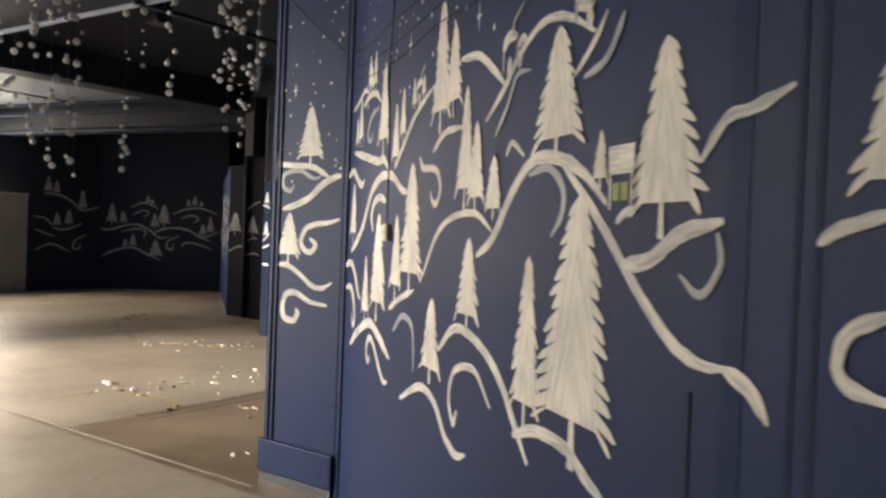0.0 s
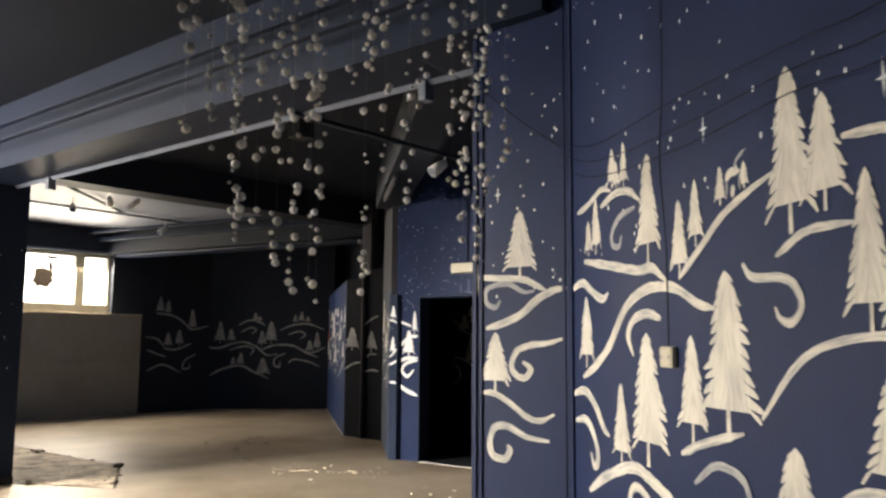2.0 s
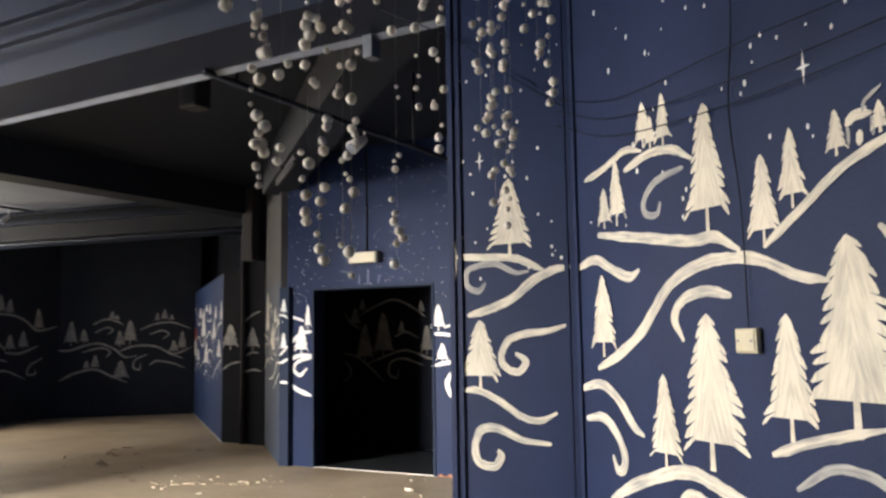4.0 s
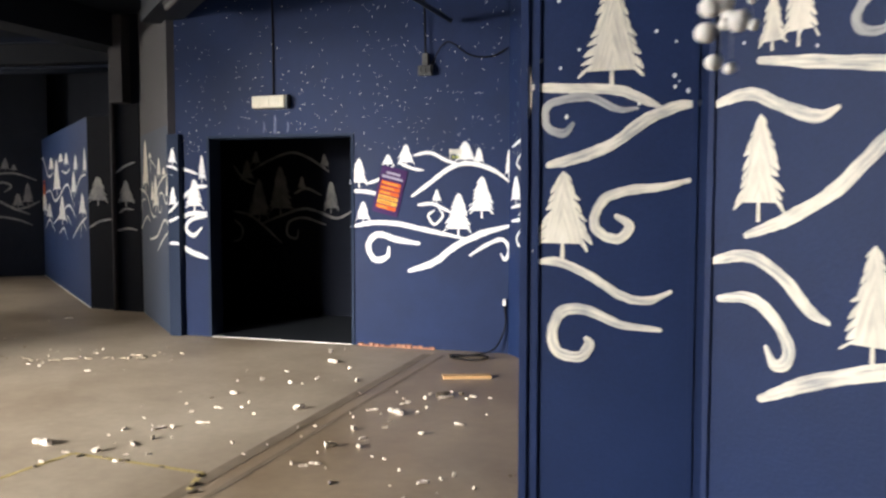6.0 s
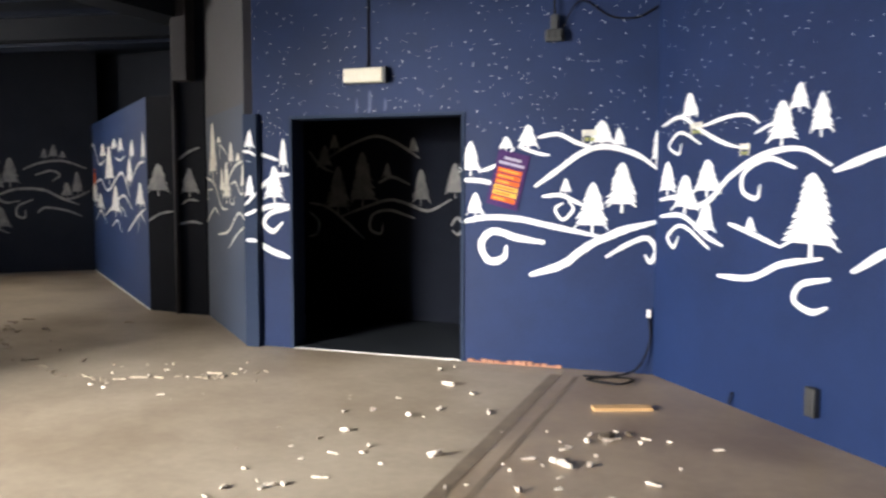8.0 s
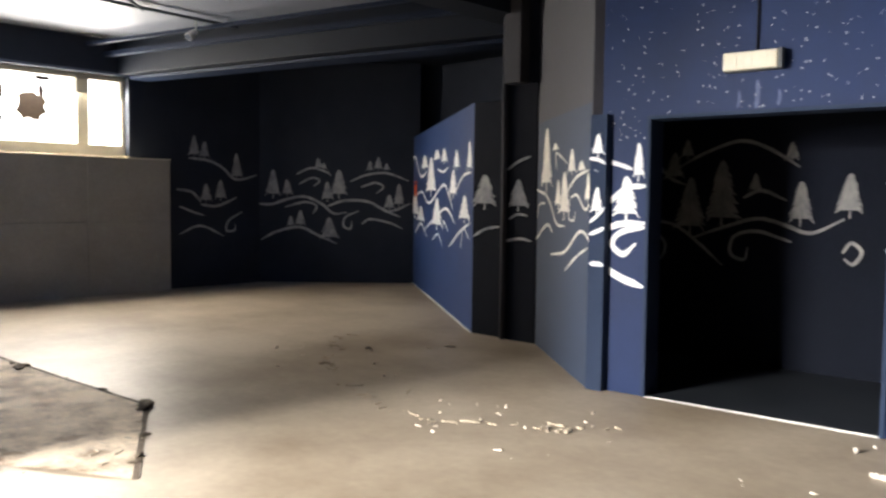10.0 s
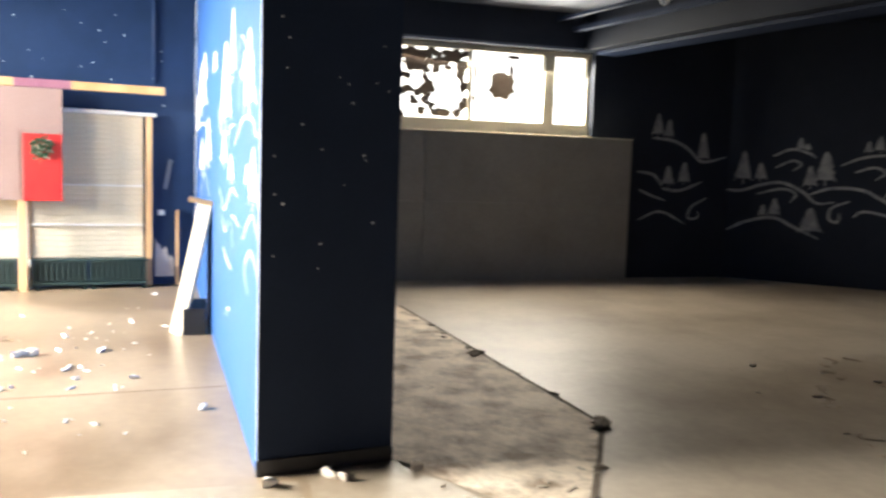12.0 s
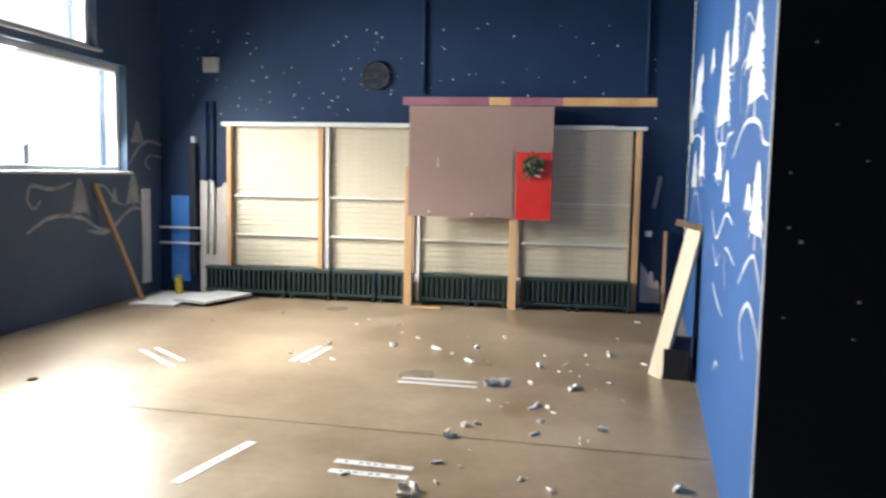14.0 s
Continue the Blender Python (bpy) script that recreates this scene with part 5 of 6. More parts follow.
for x, y, z, yaw in ((-14.3, 7.32, 3.42, 200), (-12.3, 5.35, 3.48, 60), (-12.2, 5.75, 3.48, 120), (-13.4, 5.3, 3.48, 250)):
    spotlight(x, y, z, yaw, CEILING_Z - z)
spotlight(-5.43, 4.95, 2.93, 170, 0.08)
speaker = root("ceiling_speaker", pose(-6.73, 4.46, 3.26), "black box loudspeaker hanging under the dark ceiling", "speaker")
part("cabinet", boxes((-0.09, 0.09, -0.08, 0.08, 0.0, 0.27), bevel=0.01), BLACK, speaker)
part("bracket", boxes((-0.02, 0.02, -0.02, 0.02, 0.27, 0.36)), BLACK, speaker)
part("grille", boxes((-0.08, 0.08, -0.086, -0.08, 0.02, 0.25), bevel=0.003), BLACKISH, speaker)
for k, (off, z0, z1, wide) in enumerate(((0.42, 3.34, 3.40, 0.10), (0.68, 3.46, 3.50, 0.06), (-0.05, 3.06, 3.10, 0.34))):
    beam("ledge_%d" % (k + 3), (-10.6, 8.95 - off), (-16.5, 7.60 - off), wide, z0, z1, CEIL_BLUE, "thin painted ledge along the hall beam")
track = root("light_track", pose(0, 0, 0), "dark lighting track on the ceiling", "track")
part("bar", tube(bmesh.new(), [(-13.9, 4.4, 3.55), (-14.4, 9.2, 3.55)], 0.02, 6), BLACKISH, track)
part("bar", tube(bmesh.new(), [(-11.8, 4.3, 3.55), (-14.2, 6.6, 3.55)], 0.02, 6), BLACKISH, track)
tube_light = root("tube_light", pose(0, 0, 0), "pale fluorescent batten under the diagonal beam", "light")
part("tube", tube(bmesh.new(), [(-7.9, 6.62, 3.12), (-7.0, 5.9, 3.12)], 0.025, 8), GREYBLUE, tube_light, smooth=True)
part("tray", tube(bmesh.new(), [(-7.95, 6.66, 3.17), (-6.95, 5.86, 3.17)], 0.03, 4), GREYBLUE, tube_light)
part("bracket", boxes((-7.5, -7.46, 6.2, 6.3, 3.16, 3.2)), GREYBLUE, tube_light)
for z, y, nm in ((3.34, 2.70, "ledge_1"), (3.18, 2.66, "ledge_2")):
    beam(nm, (-9.8, y - 0.16), (-3.3, y + 0.2), 0.05, z - 0.02, z, CEIL_BLUE, "shallow ledge on the downstand beam")
part("skirting_line", wall_box(bmesh.new(), STUB, 0.0, 5.1, 0.0, 0.014, 0.001, 0.008), WHITE, wall_stub, "worn pale line along the foot")

# ---------------------------------------------------------------- hall window
window_1 = root("window_1", WINDOWWALL.matrix(0, 0), "high hall window with cream frame and dirty panes", "window", kind="structure")
FRAME = mat("cream_window_paint", (0.62, 0.56, 0.42), (0.72, 0.66, 0.52), 4, 0.5, 0.1)
for nm, a, b, c, d, o0, o1 in (("frame", 1.4, 5.12, 3.03, 3.10, -0.22, -0.12), ("frame", 1.4, 5.12, 1.97, 2.12, -0.22, -0.10), ("mullion", 3.35, 3.41, 2.12, 3.03, -0.21, -0.13), ("mullion", 4.43, 4.60, 2.12, 3.03, -0.22, -0.12), ("frame", 5.06, 5.12, 2.12, 3.03, -0.22, -0.12), ("frame", 1.4, 1.46, 2.12, 3.03, -0.22, -0.12), ("mullion", 2.38, 2.42, 2.12, 3.03, -0.21, -0.13)):
    part(nm, boxes((a, b, o0, o1, c, d), bevel=0.008), FRAME, window_1)
part("lintel_rail", boxes((1.3, 5.6, 0.001, 0.03, 3.10, 3.14), bevel=0.004), STEEL, window_1)
part("sill", boxes((1.3, 5.1, -0.10, 0.05, 1.945, 1.968), bevel=0.004), FRAME, window_1)
GLASS = bpy.data.materials.new("window_glass")
GLASS.use_nodes = True
gn, gl = GLASS.node_tree.nodes, GLASS.node_tree.links
mixs, tr, gs = gn.new("ShaderNodeMixShader"), gn.new("ShaderNodeBsdfTransparent"), gn.new("ShaderNodeBsdfGlossy")
gs.inputs["Roughness"].default_value = 0.05
mixs.inputs[0].default_value = 0.06
gl.new(tr.outputs[0], mixs.inputs[1])
gl.new(gs.outputs[0], mixs.inputs[2])
gl.new(mixs.outputs[0], gn["Material Output"].inputs[0])
for a, b in ((1.46, 2.38), (2.42, 3.35), (3.41, 4.43), (4.60, 5.06)):
    ob = part("pane", boxes((a, b, -0.176, -0.170, 2.12, 3.03)), GLASS, window_1)
    ob.visible_shadow = False
DIRT = mat("dark_grime", (0.10, 0.075, 0.06), (0.17, 0.13, 0.10), 12, 0.9, 0.1)


def scrap(s, z, rx, rz, seed, name="torn_film"):
    """A torn dark scrap stuck on the pane."""
    rnd = random.Random(seed)
    bm = bmesh.new()
    n = 18
    lo, hi = [], []
    for k in range(n):
        t = k * 2 * math.pi / n
        q = rnd.uniform(0.78, 1.12)
        lo.append(bm.verts.new((s + rx * q * math.cos(t), -0.168, z + rz * q * math.sin(t))))
        hi.append(bm.verts.new((s + rx * q * math.cos(t), -0.160, z + rz * q * math.sin(t))))
    bm.faces.new(lo)
    bm.faces.new(hi)
    for k in range(n):
        bm.faces.new((lo[k], lo[(k + 1) % n], hi[(k + 1) % n], hi[k]))
    return part(name, bm, DIRT, window_1)


scrap(3.84, 2.59, 0.20, 0.20, 1)
scrap(3.97, 2.80, 0.035, 0.10, 2)
for k, (s, z, rx, rz) in enumerate(((3.46, 2.75, 0.03, 0.10), (3.45, 2.40, 0.03, 0.05), (4.0, 2.98, 0.12, 0.03), (3.15, 2.95, 0.17, 0.06), (2.66, 2.95, 0.2, 0.05), (2.80, 2.50, 0.06, 0.16), (3.0, 2.20, 0.16, 0.06))):
    scrap(s, z, rx, rz, 20 + k, "peeling_film")
rnd = random.Random(31)
k = 60
while k < 175:
    s, z = rnd.uniform(2.44, 3.34), rnd.uniform(2.15, 3.0)
    if 2.92 < s < 3.27 and 2.2 < z < 2.80 - 0.6 * abs(s - 3.02):
        continue
    if s < 2.72 and (2.18 < z < 2.30 or 2.5 < z < 2.62):
        continue
    k += 1
    scrap(s, z, rnd.uniform(0.03, 0.09), rnd.uniform(0.02, 0.07), k, "peeling_film").location.y = 0.0009 * (k % 8)

# boarding below the window
boarding = root("window_boarding", WINDOWWALL.matrix(0, 0), "grey boarding under the window with pale top ledge", "boarding")
for a, b in ((1.0, 2.7), (2.704, 4.455), (4.47, 5.66)):
    for c, d in ((0.0, 1.03), (1.034, 1.93)):
        part("board", boxes((a, b, 0.002, 0.18, c, d), bevel=0.006), GREYPANEL, boarding)
part("ledge", boxes((1.0, 5.67, 0.001, 0.19, 1.931, 1.945), bevel=0.003), FRAME, boarding)
part("cover_strip", boxes((4.43, 4.50, 0.18, 0.19, 0.0, 1.93), bevel=0.003), GREYPANEL, boarding)

# ---------------------------------------------------------------- glowing sky outside the windows
SKYCARD = bpy.data.materials.new("overcast_sky")
SKYCARD.use_nodes = True
em = SKYCARD.node_tree.nodes.new("ShaderNodeEmission")
em.inputs[0].default_value, em.inputs[1].default_value = (1.0, 0.98, 0.94, 1), 7.0
SKYCARD.node_tree.links.new(em.outputs[0], SKYCARD.node_tree.nodes["Material Output"].inputs[0])
for k, c in enumerate((((-19, 0.5, -0.2), (-19, 12, -0.2), (-19, 12, 7), (-19, 0.5, 7)), ((-40, -9, -0.2), (6, -9, -0.2), (6, -9, 12), (-40, -9, 12)))):
    bm = bmesh.new()
    bm.faces.new([bm.verts.new(p) for p in c])
    tagged(part("backdrop_%d" % (k + 1), bm, SKYCARD), "bright white overcast sky outside", "backdrop", kind="structure")

# ---------------------------------------------------------------- side room: windows
def side_window(name, w, holes, label):
    g = root(name, w.matrix(0, 0), label, "window", kind="structure")
    for a, b, c, d in holes:
        for nm, q in (("frame", (a, a + 0.06, -0.2, -0.08, c, d)), ("frame", (b - 0.06, b, -0.2, -0.08, c, d)), ("frame", (a + 0.06, b - 0.06, -0.2, -0.08, d - 0.06, d)), ("frame", (a + 0.06, b - 0.06, -0.2, -0.08, c, c + 0.05)), ("sill", (a - 0.03, b + 0.03, 0.001, 0.05, c - 0.03, c - 0.002))):
            part(nm, boxes(q, bevel=0.006), WHITE, g)
        ob = part("pane", boxes((a + 0.06, b - 0.06, -0.146, -0.14, c + 0.05, d - 0.06)), GLASS, g)
        ob.visible_shadow = False
    return g


g = side_window("window_2", LEFTWALL, ((0.75, 3.2, 1.39, 2.5), (1.3, 3.2, 2.6, 3.3)), "large white-framed window blown bright by daylight")
part("catch", boxes((2.34, 2.38, -0.08, -0.05, 1.44, 1.62), bevel=0.006), STEEL, g)
side_window("window_3", SIDEWALL, ((0.15, 2.15, 1.2, 2.95),), "large white-framed side window")
# brighter blue that stands for light falling on the end wall
BLUEGLOW = mat("lit_wall_blue", (0.05, 0.20, 0.62), (0.07, 0.25, 0.7), 6, 0.5, 0)
stroke(wall_left, LEFTWALL, 0.05, (1.42, 2.9), (1.34, 2.75), (1.30, 2.58))

# ---------------------------------------------------------------- side room: slatted bays
def slat_bay(s0, s1):
    g = root("slatted_panel", BOARDWALL.matrix(s0, 0), "cream horizontal slatted panel on the blue end wall", "wall panel", "slatted panels")
    wide = s1 - s0
    part("backing", boxes((0, wide, 0.002, 0.02, 0.33, 1.92)), SHUTTER, g)
    bm = bmesh.new()
    for x0, x1, y0, y1, z0, z1 in ((0.005, wide - 0.005, 0.02, 0.032, 0.0, 0.052),):
        box(bm, x0, x1, y0, y1, z0, z1, 0.006)
    me = mesh_from("slat", bm, SHUTTER)
    for k in range(27):
        ob = new("slat", me)
        ob.parent = g
        ob.matrix_basis = Matrix.Translation((0, 0, 0.345 + k * 0.0575)) @ pose(0, 0, 0, 4, 0, 0)
    for z in (0.70, 1.14):
        part("rail", boxes((0, wide, 0.042, 0.075, z - 0.011, z + 0.011), bevel=0.003), WHITE, g)
    return g


for s0, s1 in ((0.95, 1.96), (2.10, 3.08), (3.14, 4.18), (4.26, 5.40)):
    slat_bay(s0, s1)
uprights = (("timber_upright", 0.895, 0.945, 0.10, PINE, "rough pine upright beside the slatted panel"), ("timber_upright", 1.972, 2.033, 0.10, PINE, "rough pine upright between slatted panels"), ("white_upright", 2.038, 2.095, 0.08, WHITE, "white painted upright between slatted panels"), ("timber_upright", 5.43, 5.49, 0.10, PINE, "rough pine upright at the end of the panels"), ("white_upright", 3.085, 3.135, 0.06, WHITE, "white painted upright between slatted panels"), ("white_upright", 4.185, 4.255, 0.06, WHITE, "white painted upright between slatted panels"))
for nm, a, b, out, m, lab in uprights:
    tagged(part(nm, wall_box(bmesh.new(), BOARDWALL, a, b, 0.0, 1.92, 0.002, out, 0.006), m), lab, "upright")
cornice = root("cornice", BOARDWALL.matrix(0, 0), "white painted strip over the slatted panels", "trim", kind="structure")
rnd = random.Random(5)
s = 0.84
while s < 5.5:
    e = min(5.54, s + rnd.uniform(0.5, 1.1))
    part("strip", boxes((s, e - 0.004, 0.002, 0.12, 1.922, 1.955 + rnd.uniform(0, 0.018)), bevel=0.006), WHITE, cornice)
    s = e

# radiators
def radiator(s0, s1):
    g = root("radiator", BOARDWALL.matrix(s0, 0), "dark green finned radiator low along the wall", "radiator", "radiators")
    wide = s1 - s0 - 0.012
    part("top_rail", boxes((0, wide, 0.12, 0.24, 0.305, 0.34), bevel=0.008), RAD, g)
    part("bottom_rail", boxes((0, wide, 0.13, 0.23, 0.05, 0.085), bevel=0.008), RAD, g)
    part("back", boxes((0.01, wide - 0.01, 0.135, 0.15, 0.085, 0.305)), BLACK, g)
    n = max(4, int(wide / 0.052))
    me = mesh_from("fin", boxes((-0.013, 0.013, 0.152, 0.235, 0.086, 0.304), bevel=0.006), RAD)
    for k in range(n):
        ob = new("fin", me)
        ob.parent = g
        ob.matrix_basis = Matrix.Translation(((k + 0.5) * wide / n, 0, 0))
    for x in (0.03, wide - 0.05):
        part("foot", boxes((x, x + 0.03, 0.14, 0.22, 0.0, 0.05), bevel=0.004), RAD, g)
    return g


for s0, s1 in ((0.69, 1.13), (1.13, 1.66), (1.66, 2.18), (2.18, 2.70), (2.70, 3.02), (3.17, 3.75), (3.75, 4.13), (4.27, 4.83), (4.83, 5.44)):
    radiator(s0, s1)

# the hut front: mauve board on pine posts
hut = root("display_board", BOARDWALL.matrix(0, 0), "mauve painted stage board with red door on pine posts", "display board")
part("panel", boxes((3.05, 4.57, 0.30, 0.318, 0.975, 2.145), bevel=0.004), MAUVE, hut)
part("door_panel", boxes((4.20, 4.57, 0.319, 0.332, 0.97, 1.67), bevel=0.003), RED, hut, "red painted door panel")
for q in ((4.145, 4.165, 0.319, 0.326, 0.99, 1.73), (4.165, 4.57, 0.319, 0.326, 1.71, 1.73), (4.55, 4.575, 0.319, 0.326, 1.66, 2.14)):
    part("door_trim", boxes(q, bevel=0.002), MAUVE, hut)
for s in (3.01, 4.14):
    part("post", boxes((s, s + 0.085, 0.255, 0.298, 0.0, 1.5), bevel=0.004), PINE, hut, "pine post")
    part("prop", boxes((s + 0.095, s + 0.125, 0.22, 0.25, 0.34, 1.0), bevel=0.003), PINE, hut, "pine post")
part("head_rail", boxes((2.98, 3.895, 0.25, 0.335, 2.15, 2.235), bevel=0.004), MAUVE_TRIM, hut, "plum painted rail")
part("head_rail", boxes((3.897, 4.12, 0.25, 0.335, 2.15, 2.235), bevel=0.004), PINE_FLAT, hut, "bare pine rail")
part("head_rail", boxes((4.122, 4.66, 0.25, 0.335, 2.15, 2.235), bevel=0.004), MAUVE_TRIM, hut, "plum painted rail")
part("head_rail", boxes((4.662, 5.6, 0.25, 0.335, 2.15, 2.235), bevel=0.004), PINE_FLAT, hut, "bare pine rail")
for s, z in ((3.28, 1.03), (3.74, 1.01), (3.92, 1.0)):
    part("paint_chip", ball(bmesh.new(), (s, 0.325, z), 0.016, 0.4, 1), FOAM, hut)
part("scratch", boxes((3.36, 3.368, 0.318, 0.3195, 1.5, 1.6)), FOAM, hut)

wreath = root("wreath", BOARDWALL.matrix(4.375, 1.525, 0.345), "green leafy wreath with white tips on the red door", "wreath")
part("ring", tube(bmesh.new(), [(0.085 * math.cos(k * math.pi / 8), 0.02, 0.085 * math.sin(k * math.pi / 8)) for k in range(17)], 0.02, 6), LEAF, wreath)
rnd = random.Random(21)
leaf = bmesh.new()
for a, b, c in (((0, 0, 0), (0.012, 0.006, 0.02), (0, 0.004, 0.05)), ((0, 0, 0), (0, 0.004, 0.05), (-0.012, 0.006, 0.02))):
    leaf.faces.new([leaf.verts.new(p) for p in (a, b, c)])
leaf_mesh = mesh_from("leaf", leaf, LEAF)
frost = bmesh.new()
for a, b, c in (((0, 0, 0), (0.008, 0.006, 0.02), (0, 0.004, 0.045)), ((0, 0, 0), (0, 0.004, 0.045), (-0.008, 0.006, 0.02))):
    frost.faces.new([frost.verts.new(p) for p in (a, b, c)])
frost_mesh = mesh_from("frosted_leaf", frost, FOAM)
for k in range(150):
    t, r = rnd.uniform(0, 2 * math.pi), rnd.uniform(0.02, 0.12)
    ob = new("leaf" if k % 5 else "frosted_leaf", leaf_mesh if k % 5 else frost_mesh)
    ob.parent = wreath
    ob.matrix_basis = pose(r * math.cos(t), 0.03 + rnd.uniform(0, 0.03), r * math.sin(t), rnd.uniform(-60, 60), rnd.uniform(0, 360), rnd.uniform(-40, 40))

# end wall fittings
vent = root("wall_vent", BOARDWALL.matrix(2.605, 2.49), "round dark ventilation fan with grille", "fan")
part("housing", tube(bmesh.new(), [(0, 0.002, 0), (0, 0.03, 0)], 0.155, 24), BLACK, vent)
part("rim", tube(bmesh.new(), [(0.15 * math.cos(k * math.pi / 12), 0.035, 0.15 * math.sin(k * math.pi / 12)) for k in range(25)], 0.008, 6), BLACK, vent)
for k in range(5):
    part("blade", boxes((-0.02, 0.06, 0.032, 0.036, 0.02, 0.13), bevel=0.001), BLACKISH, vent).matrix_basis = pose(0, 0, 0, 0, k * 72, 0)
for k in (-0.09, -0.03, 0.03, 0.09):
    h = math.sqrt(0.15 ** 2 - k * k)
    part("grille_bar", boxes((-h, h, 0.04, 0.044, k - 0.003, k + 0.003)), BLACK, vent)
part("hub", tube(bmesh.new(), [(0, 0.03, 0), (0, 0.048, 0)], 0.03, 12), BLACK, vent)
alarm = root("alarm_box", BOARDWALL.matrix(0.68, 2.61), "white square alarm box high on wall", "alarm box")
part("casing", boxes((-0.09, 0.09, 0.002, 0.06, -0.085, 0.085), bevel=0.012), WHITE, alarm)
part("cover", boxes((-0.07, 0.07, 0.06, 0.066, -0.065, 0.065), bevel=0.006), WHITE, alarm)
for s, lab in ((5.52, "dark blue conduit down the end wall"), (3.14, "dark blue conduit down the end wall")):
    conduit("conduit", BOARDWALL.at(s, 2.3, 0.02), BOARDWALL.at(s, 3.6, 0.02), 0.018, lab, SIDE_BLUE)
bm = box(bmesh.new(), -0.02, 0.02, 0.002, 0.02, -0.17, 0.17, 0.004, BOARDWALL.matrix(5.67, 1.28) @ pose(0, 0, 0, 0, 10, 0))
tagged(part("loose_batten", bm, STEEL), "grey strip hanging askew on blue wall", "batten")
bm = wall_box(bmesh.new(), BOARDWALL, 5.56, 5.63, 0.81, 0.87, 0.002, 0.025, 0.005)
tagged(part("light_switch", bm, WHITE), "small white switch on the blue wall", "switch")
bm = box(bmesh.new(), -0.015, 0.015, 0.03, 0.06, 0.0, 0.87, 0.003, BOARDWALL.matrix(5.77, 0))
tagged(part("timber_stick", bm, PINE), "thin reddish timber stick leaning on the wall", "stick")
BARE = mat("bare_plaster", (0.55, 0.50, 0.47), (0.68, 0.63, 0.60), 5, 0.85, 0.3)
for s0, s1, z0, z1, ob in ((5.53, 5.74, 0.1, 0.58, 3), (0.53, 0.86, 0.0, 1.32, 4)):
    bm = bmesh.new()
    rnd = random.Random(ob)
    n = 10
    top = [bm.verts.new(BOARDWALL.at(s0 + (s1 - s0) * k / n, z1 - rnd.uniform(0, 0.12) - (0.25 * k / n if ob == 3 else 0), 0.004)) for k in range(n + 1)]
    low = [bm.verts.new(BOARDWALL.at(s0 + (s1 - s0) * k / n, z0, 0.004)) for k in range(n + 1)]
    for k in range(n):
        bm.faces.new((low[k], low[k + 1], top[k + 1], top[k]))
    part("bare_plaster", bm, BARE, wall_board, "patch of bare pale plaster")
# light caught in the wall corner, drawn as a brighter blue rectangle
part("lit_wall_patch", wall_box(bmesh.new(), BOARDWALL, 0.17, 0.40, 0.12, 1.12, 0.002, 0.006), BLUEGLOW, wall_board, "brighter blue patch standing for light on the wall")
for z in (0.57, 0.75):
    conduit("heating_pipe", BOARDWALL.at(0.05, z, 0.06), BOARDWALL.at(0.55, z, 0.06), 0.014, "white heating pipe along the wall corner", WHITE)
for s in (0.62, 0.70):
    conduit("heating_pipe", BOARDWALL.at(s, 1.30, 0.03), BOARDWALL.at(s, 2.20, 0.03), 0.016, "blue painted pipe rising up the end wall", SIDE_BLUE)
    conduit("heating_pipe", BOARDWALL.at(s, 0.45, 0.03), BOARDWALL.at(s, 1.296, 0.03), 0.016, "bare pale pipe over the plaster patch", WHITE)
tagged(part("pipe_casing", wall_box(bmesh.new(), BOARDWALL, 0.42, 0.50, 0.22, 1.72, 0.002, 0.07, 0.006), BLACKISH), "dark boxed pipe casing in the wall corner", "pipe")
tagged(part("thermostat", wall_box(bmesh.new(), BOARDWALL, 0.43, 0.49, 1.73, 1.80, 0.002, 0.045, 0.006), WHITE), "small white thermostat box on the end wall", "thermostat")
part("upstand", boxes((0.20, 0.36, 0.002, 0.03, 0.14, 1.2), bevel=0.004), WHITE, wall_left, "white painted upright strip").matrix_basis = LEFTWALL.matrix(0.1, 0)

# boards, timber and panel lying about
for k, (x, y, yaw, sx, sy, z) in enumerate(((-14.6, -3.0, 12, 0.9, 0.5, 0.0), (-14.75, -2.55, -8, 0.75, 0.45, 0.032))):
    bm = boxes((-sx / 2, sx / 2, -sy / 2, sy / 2, 0, 0.03), bevel=0.005)
    ob = part("loose_board", bm, WHITE)
    ob.matrix_basis = pose(x, y, z, 0, 0, yaw)
    tagged(ob, "white painted board lying flat on the floor", "board")
bm = box(bmesh.new(), -0.02, 0.02, -0.02, 0.02, 0.0, 1.38, 0.003)
ob = part("leaning_timber", bm, PINE)
a, b = Vector((-14.35, -3.15, 0.0)), LEFTWALL.at(1.39, 1.2, 0.03)
ob.matrix_basis = Matrix.Translation(a) @ (b - a).to_track_quat("Z", "Y").to_matrix().to_4x4()
tagged(ob, "slim timber length leaning against the dark wall", "timber")
bm = box(bmesh.new(), -0.05, 0.05, -0.03, 0.03, 0, 0.2, 0.006)
ob = part("yellow_bottle", bm, mat("yellow_plastic", (0.7, 0.5, 0.03), (0.75, 0.56, 0.05), 8, 0.4, 0))
ob.matrix_basis = pose(-14.9, -3.1, 0.032, 0, 8, 20)
tagged(ob, "small yellow plastic container on the white board", "container")

